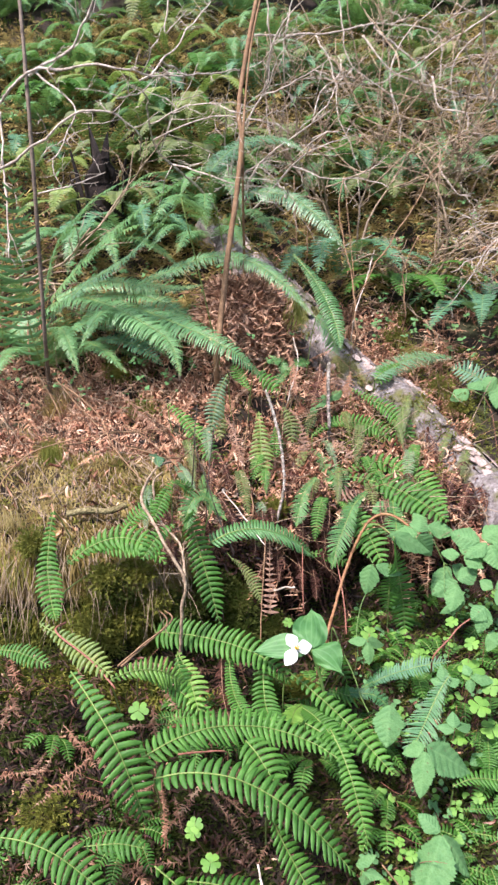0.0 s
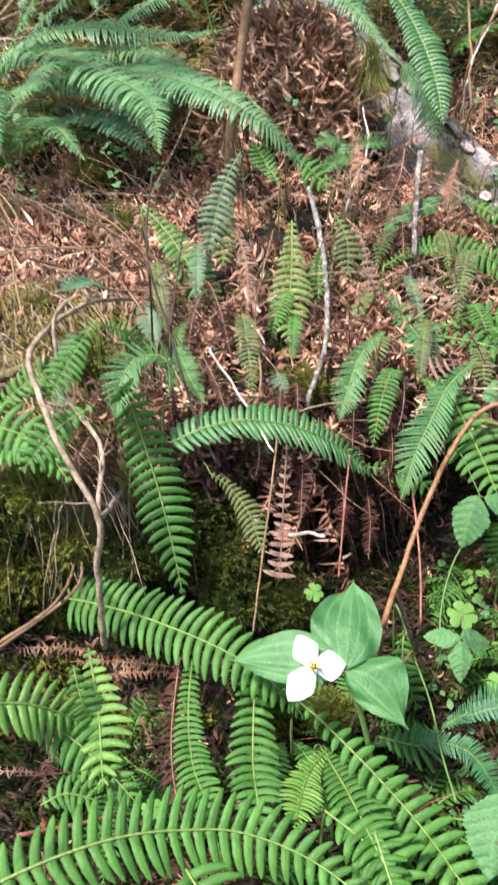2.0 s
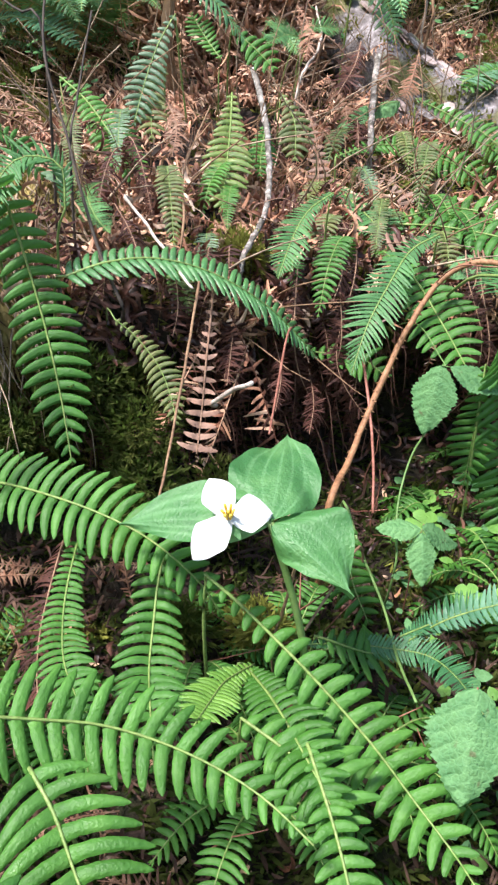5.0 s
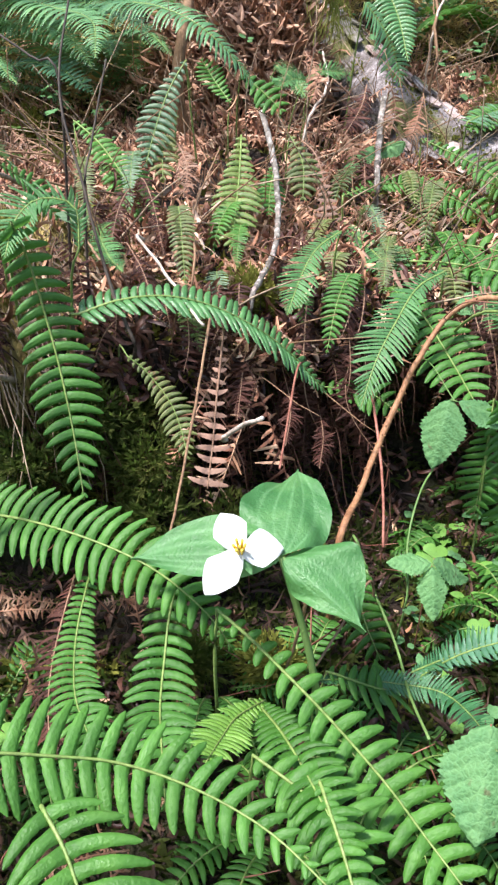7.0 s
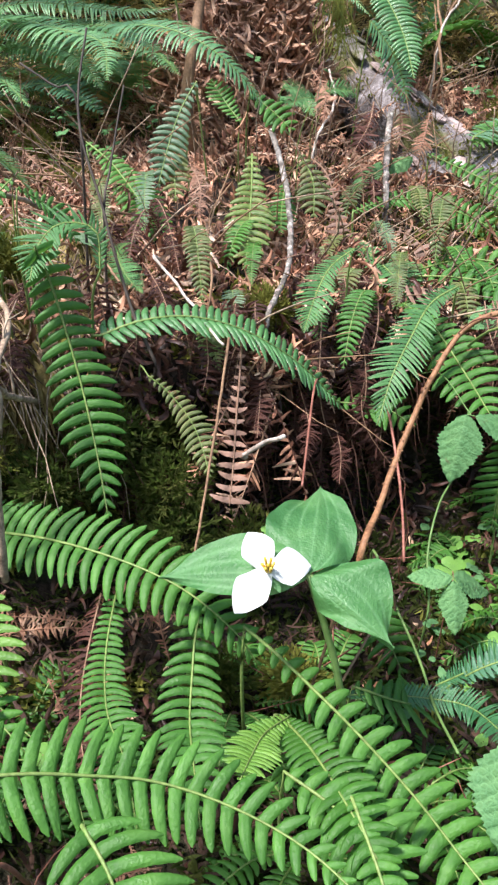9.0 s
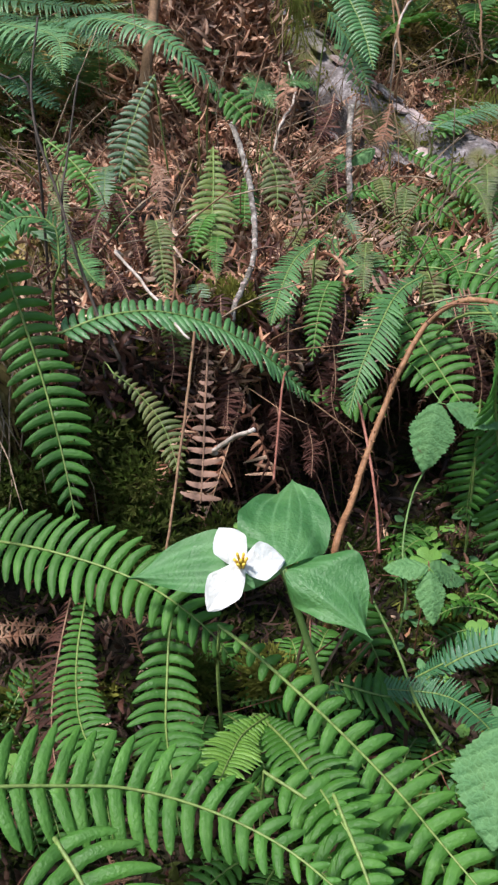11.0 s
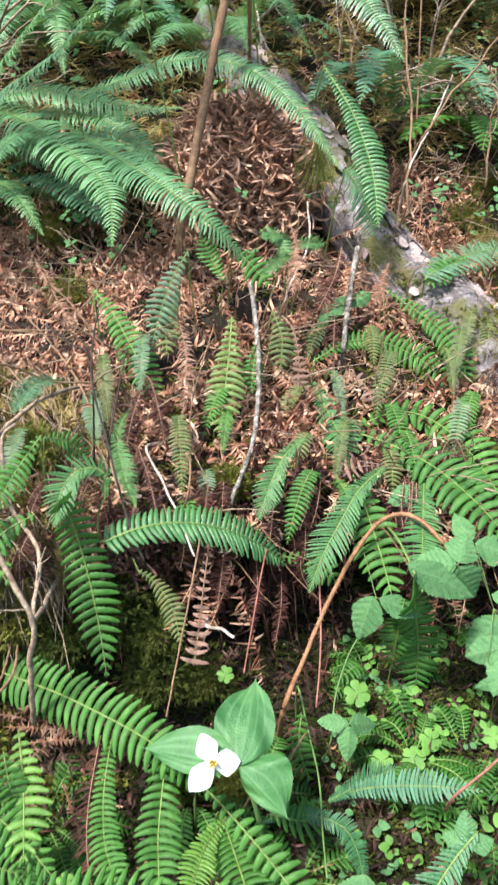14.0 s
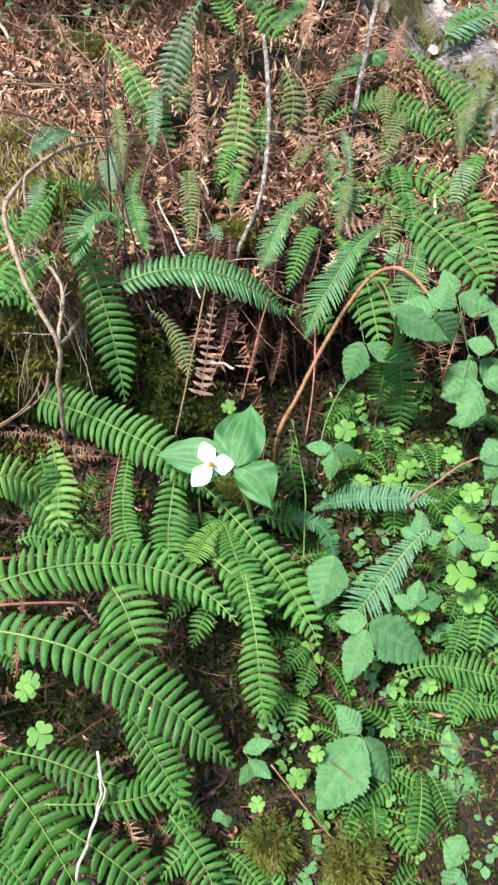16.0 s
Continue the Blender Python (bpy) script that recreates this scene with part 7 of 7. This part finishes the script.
moss_cushion((-0.544, 1.694, 0.635), 0.04, MOSS, "lumpy yellow-green moss on the mound", 923)
moss_cushion((-0.424, 1.710, 0.597), 0.04, MOSS, "lumpy yellow-green moss on the mound", 924)
moss_cushion((-0.734, 2.644, 0.990), 0.05, MOSS, "bright yellow-green moss cushion in the litter", 925)
moss_cushion((0.254, 2.909, 1.036), 0.05, MOSS, "yellow moss on the dead twigs", 926)
moss_cushion((-0.078, 1.701, 0.351), 0.03, MOSS, "olive moss beneath the ferns", 927)
# dark moss colour here imitates the shade under the ledge
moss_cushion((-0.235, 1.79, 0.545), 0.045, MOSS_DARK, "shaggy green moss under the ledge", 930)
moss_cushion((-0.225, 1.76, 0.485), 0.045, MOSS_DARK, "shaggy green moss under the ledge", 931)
moss_cushion((-0.30, 1.78, 0.60), 0.05, MOSS_DARK, "shaggy moss under the ledge, coloured dark for the shade", 932)
moss_cushion((-0.15, 1.80, 0.46), 0.045, MOSS_DARK, "shaggy moss under the ledge, coloured dark for the shade", 933)
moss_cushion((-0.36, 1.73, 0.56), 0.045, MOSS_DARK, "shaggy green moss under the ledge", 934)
moss_cushion((0.239, 1.239, 0.136), 0.03, MOSS, "olive moss on the bare soil", 928)
hanging_lichen((-0.926, 2.537, 0.955), 150, 0.15, 0.022, 0.3, MOSS_TAN, "tan moss hanging in strands over the mound", 940)
hanging_lichen((-0.782, 2.05, 0.9), 240, 0.18, 0.014, 0.45, MOSS, "yellow-green moss hanging in strands over the mound", 941)
hanging_lichen((-0.951, 2.271, 0.887), 120, 0.15, 0.022, 0.3, MOSS_TAN, "tan moss hanging in strands over the mound", 942)
hanging_lichen((-0.606, 2.060, 0.871), 90, 0.15, 0.022, 0.3, MOSS_TAN, "tan moss hanging in strands over the mound", 943)
hanging_lichen((-0.794, 1.771, 0.814), 80, 0.15, 0.022, 0.3, MOSS_TAN, "tan moss hanging in strands over the mound", 944)
rnd = random.Random(88)
for k in range(11):
    b = bank(rnd.uniform(-1.0, -0.42), float(PROFILE_S[9]) + rnd.uniform(-0.03, 0.3))
    hanging_lichen(b + Vector((0, -0.03, 0.04)), 34, rnd.uniform(0.1, 0.17), rnd.uniform(0.02, 0.045), 0.55, MOSS_TAN if k % 3 else MOSS, "tan moss hanging in strands over the mound", 950 + k)
arching_fern((-0.844, 3.750, 1.739), 9, 0.42, 0.085, "old", 960, "olive yellowing sword fern among bare branches", 0.35)
arching_fern((-0.663, 4.008, 1.927), 9, 0.45, 0.085, "yellow", 961, "olive yellowing sword fern among bare branches", 0.35)
arching_fern((-1.257, 3.666, 1.681), 9, 0.4, 0.085, "yellow", 962, "olive yellowing sword fern among bare branches", 0.35)
arching_fern((-1.041, 3.422, 1.496), 9, 0.4, 0.085, "yellow", 963, "olive yellowing sword fern among bare branches", 0.35)
arching_fern((-0.881, 3.444, 1.513), 9, 0.38, 0.085, "old", 964, "olive yellowing sword fern among bare branches", 0.35)
arching_fern((-0.814, 4.490, 2.298), 9, 0.5, 0.085, "yellow", 965, "olive yellowing sword fern among bare branches", 0.35)
arching_fern((-1.136, 4.240, 2.115), 9, 0.45, 0.085, "yellow", 966, "olive yellowing sword fern among bare branches", 0.35)
arching_fern((0.178, 3.885, 1.617), 9, 0.4, 0.085, "bluish", 967, "blue-green shaded fern beneath the bare shrubs", 0.35)
arching_fern((0.696, 4.193, 1.791), 9, 0.42, 0.085, "bluish", 968, "blue-green shaded fern beneath the bare shrubs", 0.35)


# ---- litter, moss and roots ----
def frame_on(x, s):
    p = bank(x, s)
    du = bank(x + 0.02, s) - bank(x - 0.02, s)
    dv = bank(x, s + 0.02) - bank(x, s - 0.02)
    n = du.cross(dv).normalized()
    return p, n, dv.normalized()


S_LIP = float(PROFILE_S[9])
S_FOOT = float(PROFILE_S[6])


def strewn(name, count, where, make, material, label, category, seed):
    rnd = random.Random(seed)
    v, f = [], []
    for _ in range(count):
        x, s = where(rnd)
        p, n, up = frame_on(x, s)
        make(v, f, p, n, up, rnd)
    return tagged(link(name, v, f, material), label, category, kind="stuff")


def chip(v, f, p, n, up, rnd):
    """A curled bit of dead leaf."""
    d = (up * rnd.uniform(-1, 1) + n.cross(up) * rnd.uniform(-1, 1) + n * rnd.uniform(-0.3, 0.7)).normalized()
    sd = d.cross(n + Vector((rnd.uniform(-0.6, 0.6), 0, rnd.uniform(-0.6, 0.6)))).normalized()
    nn = sd.cross(d)
    ln, w, c = rnd.uniform(0.008, 0.032), rnd.uniform(0.0009, 0.0032), rnd.uniform(-1.3, 1.5)
    b = len(v)
    q = p + n * rnd.uniform(0.0, 0.022)
    for i in range(4):
        u = i / 3
        m = q + d * (ln * u) + nn * (c * ln * u * u)
        ww = w * math.sin(math.pi * (0.15 + 0.8 * u))
        v += [m - sd * ww, m + nn * ww * 0.5, m + sd * ww]
    for i in range(3):
        a = b + 3 * i
        f += [(a, a + 1, a + 4, a + 3), (a + 1, a + 2, a + 5, a + 4)]


def dead_bit(v, f, p, n, up, rnd, down=0.0, long=0.16, wide=0.045):
    """A piece of a dead frond, lying or hanging."""
    ln = long * rnd.uniform(0.5, 1.25)
    d = (up * rnd.uniform(-1, 0.4) + n.cross(up) * rnd.uniform(-1, 1) + n * rnd.uniform(0.0, 0.25) - Vector((0, 0, down))).normalized()
    bend = Vector((rnd.uniform(-0.4, 0.4), rnd.uniform(-0.3, 0.1), -0.35 - down * 0.5))
    q = p + n * rnd.uniform(0.004, 0.03)
    line = [q + d * (ln * u) + bend * (ln * 0.5 * u * u) for u in np.linspace(0, 1, 7)]
    nor = (n + Vector((rnd.uniform(-0.7, 0.7), rnd.uniform(-0.5, 0.2), rnd.uniform(-0.4, 0.6)))).normalized()
    vv, ff = blade(line, rnd.uniform(0.4, 1.0) * wide, nor, "dead", rnd, Vector((0, 0, 0)), 0.9)
    b = len(v)
    v += vv
    f += [tuple(k + b for k in q2) for q2 in ff]
    vv, ff = tube(line, 0.0011, 0.0006, 4)
    b = len(v)
    v += vv
    f += [tuple(k + b for k in q2) for q2 in ff]


def strand(v, f, p, n, up, rnd, length=0.16, r=0.0011, down=1.0):
    """A thin dead stem."""
    d = (n * rnd.uniform(0.1, 0.7) + Vector((rnd.uniform(-0.4, 0.4), rnd.uniform(-0.3, 0.1), -down * rnd.uniform(0.5, 1.2)))).normalized()
    pts = [p - n * 0.01]
    ln = length * rnd.uniform(0.5, 1.3)
    for k in range(5):
        d = (d + Vector((rnd.uniform(-0.25, 0.25), rnd.uniform(-0.2, 0.2), -0.12 * down))).normalized()
        pts.append(pts[-1] + d * (ln / 5))
    vv, ff = tube(pts, r * rnd.uniform(0.7, 1.5), r * 0.5, 4)
    b = len(v)
    v += vv
    f += [tuple(k + b for k in q) for q in ff]


def tuft(v, f, p, n, up, rnd, long=0.03, hang=0.5, blades=7):
    """A tuft of moss: short pointed shoots with a side frill."""
    for k in range(blades):
        d = (n * rnd.uniform(0.3, 1.0) + Vector((rnd.uniform(-0.8, 0.8), rnd.uniform(-0.5, 0.3), rnd.uniform(-0.4, 0.4) - hang))).normalized()
        sd = d.cross(Vector((rnd.uniform(-1, 1), rnd.uniform(-1, 1), rnd.uniform(-1, 1)))).normalized()
        ln, w = long * rnd.uniform(0.4, 1.2), rnd.uniform(0.0012, 0.0028)
        q = p + Vector((rnd.uniform(-0.008, 0.008), rnd.uniform(-0.008, 0.008), rnd.uniform(-0.008, 0.008)))
        mid, tip = q + d * (ln * 0.55), q + d * ln - Vector((0, 0, hang * ln * 0.3))
        b = len(v)
        v += [q - sd * w * 0.5, q + sd * w * 0.5, mid + sd * w, tip, mid - sd * w]
        f.append((b, b + 1, b + 2, b + 3, b + 4))


def lower(rnd):
    return rnd.uniform(-0.9, 0.75), rnd.uniform(float(PROFILE_S[2]), S_FOOT)


def cavity(rnd):
    return rnd.uniform(-0.35, 0.45), rnd.uniform(S_FOOT - 0.02, S_LIP + 0.02)


def lip(rnd):
    return rnd.uniform(-0.4, 0.5), S_LIP + rnd.uniform(-0.03, 0.09)


def left_top(rnd):
    return -0.36 - abs(rnd.gauss(0.25, 0.26)), rnd.uniform(S_LIP - 0.06, S_LIP + 0.52)


def left_face(rnd):
    while True:
        x, s = -0.24 - abs(rnd.gauss(0.25, 0.24)), rnd.uniform(S_FOOT - 0.2, S_LIP)
        if noise.noise((x * 7, s * 7, 2.2)) > -0.08:
            return x, s


def right_moss(rnd):
    return rnd.gauss(0.3, 0.3), rnd.uniform(S_LIP + 0.1, S_LIP + 0.9)


def strewn_parts(name, piece, count, where, make, material, label, category, seed):
    """The same, with each piece an object of its own under one thing."""
    rnd = random.Random(seed)
    spot = bank(*where(random.Random(seed)))
    ob = thing(name, spot, label, category)
    for _ in range(count):
        x, s = where(rnd)
        p, n, up = frame_on(x, s)
        v, f = [], []
        make(v, f, p - spot, n, up, rnd)
        link(piece, v, f, material, ob)
    return ob


def upper_litter(rnd):
    """The littered top of the bank; thinner over the mossy mound."""
    while True:
        x, s = rnd.uniform(-1.25, 0.45), rnd.uniform(S_LIP + 0.0, S_LIP + 1.15)
        if x < -0.2:
            s += rnd.uniform(0.0, 0.3)
        if x < -0.36 and s < S_LIP + 0.46 and rnd.random() < 0.93:
            continue
        if noise.noise((x * 7, s * 7, 3.3)) < -0.02 and rnd.random() < 0.85:
            continue
        return x, s


def right_floor(rnd):
    return rnd.uniform(0.05, 0.8), rnd.uniform(float(PROFILE_S[2]) + 0.1, S_FOOT)


def mossy_floor(rnd):
    while True:
        x, s = lower(rnd)
        if noise.noise((x * 5, s * 5, 1.7)) > -0.18:
            return x, s


strewn("leaf_litter", 11000, upper_litter, chip, LITTER, "curled reddish brown bits of dead fern litter", "litter", 1)
strewn("leaf_litter", 5200, upper_litter, curl, CURLS, "rolled dry brown and tan fern leaflets on the bank", "litter", 41)
strewn("leaf_litter", 600, lambda r: (r.gauss(-0.12, 0.2), S_LIP + r.uniform(0.08, 0.34)), curl, CURLS, "rolled dry tan fern leaflets along the ledge", "litter", 42)
strewn("leaf_litter", 900, lambda r: (r.uniform(-0.35, 0.4), S_LIP + r.uniform(0.0, 0.14)), curl, MAROON_CURLS, "maroon dead leaflets along the ledge", "litter", 47)
strewn("leaf_litter", 1300, cavity, lambda v, f, p, n, up, r: curl(v, f, p, n, up, r, 0.035, 0.02), MAROON_CURLS, "maroon dead leaflets in the hollow", "litter", 43)
strewn("leaf_litter", 2600, lower, lambda v, f, p, n, up, r: curl(v, f, p, n, up, r, 0.03, 0.012), MAROON_CURLS, "dark maroon dead leaflets on the soil", "litter", 44)
# shade under the low ferns is put into this litter's colour
strewn("leaf_litter", 7000, lower, chip, DARK_LITTER, "scattered leaf bits on the soil, coloured dark for the shade", "litter", 2)
strewn("leaf_litter", 9000, lambda r: (r.uniform(-2.2, 2.0), r.uniform(S_LIP + 0.7, S_LIP + 3.0)), chip, LITTER, "dark brown dead leaf bits up the slope", "litter", 3)
strewn_parts("dead_fern_mat", "dead_frond", 300, upper_litter, lambda v, f, p, n, up, r: dead_bit(v, f, p, n, up, r, 0.1, 0.17), LITTER, "matted dry reddish brown fern fronds on the ledge", "dead ferns", 4)
strewn_parts("dead_fern_heap", "dead_frond", 230, upper_litter, lambda v, f, p, n, up, r: dead_bit(v, f, p + n * 0.03, n, up, r, 0.5, 0.2, 0.075), CURLS, "long curled dry brown fern fronds heaped on the bank", "dead ferns", 27)
strewn_parts("pale_stalks", "stalk", 200, upper_litter, lambda v, f, p, n, up, r: strand(v, f, p + n * 0.04, n, up, r, 0.24, 0.0013, 0.25), WOOD["vine"], "thin pale straw-coloured dead stalks over the litter", "stalks", 28)
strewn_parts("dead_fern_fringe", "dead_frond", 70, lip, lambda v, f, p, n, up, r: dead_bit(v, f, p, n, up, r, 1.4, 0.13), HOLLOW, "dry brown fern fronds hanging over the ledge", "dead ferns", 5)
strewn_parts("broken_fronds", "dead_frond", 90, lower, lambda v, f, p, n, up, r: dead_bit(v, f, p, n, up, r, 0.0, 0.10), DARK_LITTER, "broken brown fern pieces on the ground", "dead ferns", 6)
strewn_parts("broken_fronds", "dead_frond", 60, lambda r: (r.uniform(-0.85, -0.1), r.uniform(4.1, S_FOOT)), lambda v, f, p, n, up, r: dead_bit(v, f, p + n * 0.02, n, up, r, 0.0, 0.13), GREEN["dead"], "brown broken fern fronds among the green ferns", "dead ferns", 26)
strewn("dead_fronds", 620, lambda r: (r.uniform(-1.8, 1.6), r.uniform(S_LIP + 0.7, S_LIP + 2.6)), dead_bit, CURLS, "dry dark brown fern fronds up the slope", "dead ferns", 7)
strewn_parts("root_curtain", "root", 90, lip, lambda v, f, p, n, up, r: strand(v, f, p, n, up, r, 0.24), ROOTS, "thin brown dead stems and roots hanging below the ledge", "roots", 8)
strewn_parts("rootlets", "root", 110, cavity, lambda v, f, p, n, up, r: strand(v, f, p, n, up, r, 0.12), ROOTS, "dark brown rootlets in the hollow under the ledge", "roots", 9)
strewn_parts("dry_stalks", "stalk", 300, upper_litter, lambda v, f, p, n, up, r: strand(v, f, p + n * 0.015, n, up, r, 0.22, 0.0011, 0.1), WOOD["brown"], "thin dry brown stalks lying on the bank", "stalks", 10)
strewn_parts("dry_stalks", "stalk", 150, lower, lambda v, f, p, n, up, r: strand(v, f, p + n * 0.015, n, up, r, 0.14, 0.001, 0.0), WOOD["red"], "thin reddish dry stalks on the soil", "stalks", 11)
strewn("moss", 5500, left_face, lambda v, f, p, n, up, r: tuft(v, f, p, n, up, r, 0.02, 0.25, 7), MOSS, "green and yellow moss cushions on the side of the mound", "moss", 23)
strewn("dry_stalks", 900, left_top, lambda v, f, p, n, up, r: strand(v, f, p + n * 0.03, n, up, r, 0.15, 0.0009, 0.9), WOOD["vine"], "thin straw-brown stems draped over the mossy mound", "stalks", 12)
strewn("moss", 9000, left_top, lambda v, f, p, n, up, r: tuft(v, f, p, n, up, r, 0.05, 1.7, 8), MOSS_TAN, "tan and yellow-green hanging moss on the mound", "moss", 13)
strewn("moss", 3600, lambda r: (r.uniform(-1.0, 0.6), r.uniform(S_FOOT - 0.35, S_LIP - 0.02)), lambda v, f, p, n, up, r: tuft(v, f, p, n, up, r, 0.022, 0.4, 6), MOSS_DARK, "green moss in the hollow, coloured dark for the shade", "moss", 14)
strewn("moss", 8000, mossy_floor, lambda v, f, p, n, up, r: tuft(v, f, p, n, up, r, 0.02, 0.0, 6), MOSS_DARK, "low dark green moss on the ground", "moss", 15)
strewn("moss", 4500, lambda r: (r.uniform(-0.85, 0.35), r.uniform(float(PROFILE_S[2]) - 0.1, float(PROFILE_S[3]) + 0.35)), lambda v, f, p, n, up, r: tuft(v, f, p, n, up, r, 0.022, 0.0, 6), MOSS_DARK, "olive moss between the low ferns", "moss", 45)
strewn("leaf_litter", 450, lower, lambda v, f, p, n, up, r: curl(v, f, p, n, up, r, 0.03, 0.012), CURLS, "dry brown fern leaflets between the low ferns", "litter", 46)
strewn("moss", 2600, right_floor, lambda v, f, p, n, up, r: tuft(v, f, p, n, up, r, 0.018, 0.0, 6), MOSS, "olive green moss on the lower bank", "moss", 29)
strewn("moss", 1800, right_moss, lambda v, f, p, n, up, r: tuft(v, f, p, n, up, r, 0.024, 0.2, 6), MOSS, "olive green moss beside the log", "moss", 16)
strewn("moss", 700, lambda r: (r.gauss(-0.2, 0.35), r.uniform(S_LIP - 0.02, S_LIP + 0.5)), lambda v, f, p, n, up, r: tuft(v, f, p, n, up, r, 0.02, 0.1, 7), MOSS, "pale green moss cushions in the litter", "moss", 17)
strewn("undergrowth", 12000, lambda r: (r.uniform(-2.2, 2.2), r.uniform(S_LIP + 1.2, S_LIP + 3.8)), lambda v, f, p, n, up, r: tuft(v, f, p + n * r.uniform(0, 0.12), n, up, r, 0.05, 0.4, 7), MOSS_TAN, "tan moss and dead grass up the slope", "undergrowth", 24)
strewn("undergrowth", 7000, lambda r: (r.uniform(-2.6, 2.4), r.uniform(S_LIP + 1.1, S_LIP + 4.0)), lambda v, f, p, n, up, r: tuft(v, f, p, n, up, r, 0.05, -0.2, 5), MOSS_DARK, "olive moss and low plants up the slope", "undergrowth", 18)


def leaflet_bit(v, f, p, n, up, r):
    """A small low plant: a few round leaves close over the soil."""
    q = p + n * r.uniform(0.008, 0.03)
    for k in range(r.choice((2, 3, 3, 4))):
        a = r.uniform(0, 6.3)
        d = (n.cross(up) * math.cos(a) + up * math.sin(a) + n * r.uniform(0.1, 0.5)).normalized()
        leafblade(v, f, q + d * 0.003, d, n + Vector((r.uniform(-0.3, 0.3), -0.3, 0.3)), r.uniform(0.009, 0.02), r.uniform(0.008, 0.016), 5)


strewn("ground_cover", 360, right_floor, leaflet_bit, SORREL, "small light green leaves covering the ground", "ground cover", 19)
strewn("ground_cover", 220, right_floor, leaflet_bit, BRAMBLE, "small round green seedlings on the soil", "ground cover", 20)
strewn("ground_cover", 900, lambda r: (r.uniform(-2.0, 2.0), r.uniform(S_LIP + 0.75, S_LIP + 3.2)), lambda v, f, p, n, up, r: [leaflet_bit(v, f, p + n * r.uniform(0.0, 0.15), n, up, r) for _ in range(2)], BRAMBLE, "low green leaves up the slope", "ground cover", 21)


for x, y, z, turn, size in ((0.40, 1.87, 0.67, 0.3, 0.06), (0.46, 1.83, 0.62, 1.2, 0.055), (0.40, 1.80, 0.575, 2.2, 0.05), (0.47, 1.78, 0.55, 0.8, 0.055), (0.52, 1.88, 0.68, 1.7, 0.06), (0.33, 1.86, 0.64, 2.7, 0.05), (0.44, 1.74, 0.49, 0.1, 0.05)):
    hub = Vector((x, y, z))
    sprig = []
    for k in (-1.0, 0.0, 1.0):
        q = turn + k * 1.5 - 1.6
        root = hub + Vector((math.cos(q), math.sin(q) * 0.5, math.sin(q) * 0.5)) * 0.006
        tip = root + Vector((math.cos(q), math.sin(q) * 0.55 - 0.2, math.sin(q) * 0.6 - 0.15)) * size
        sprig.append((tuple(root), tuple(tip), size * (0.95 if k == 0 else 0.75), (0.1 * k, -0.6, 0.78)))
    bramble(sprig, tuple(bank(x, float(PROFILE_S[6]))), "toothed pale green bramble leaves on a thin stem")
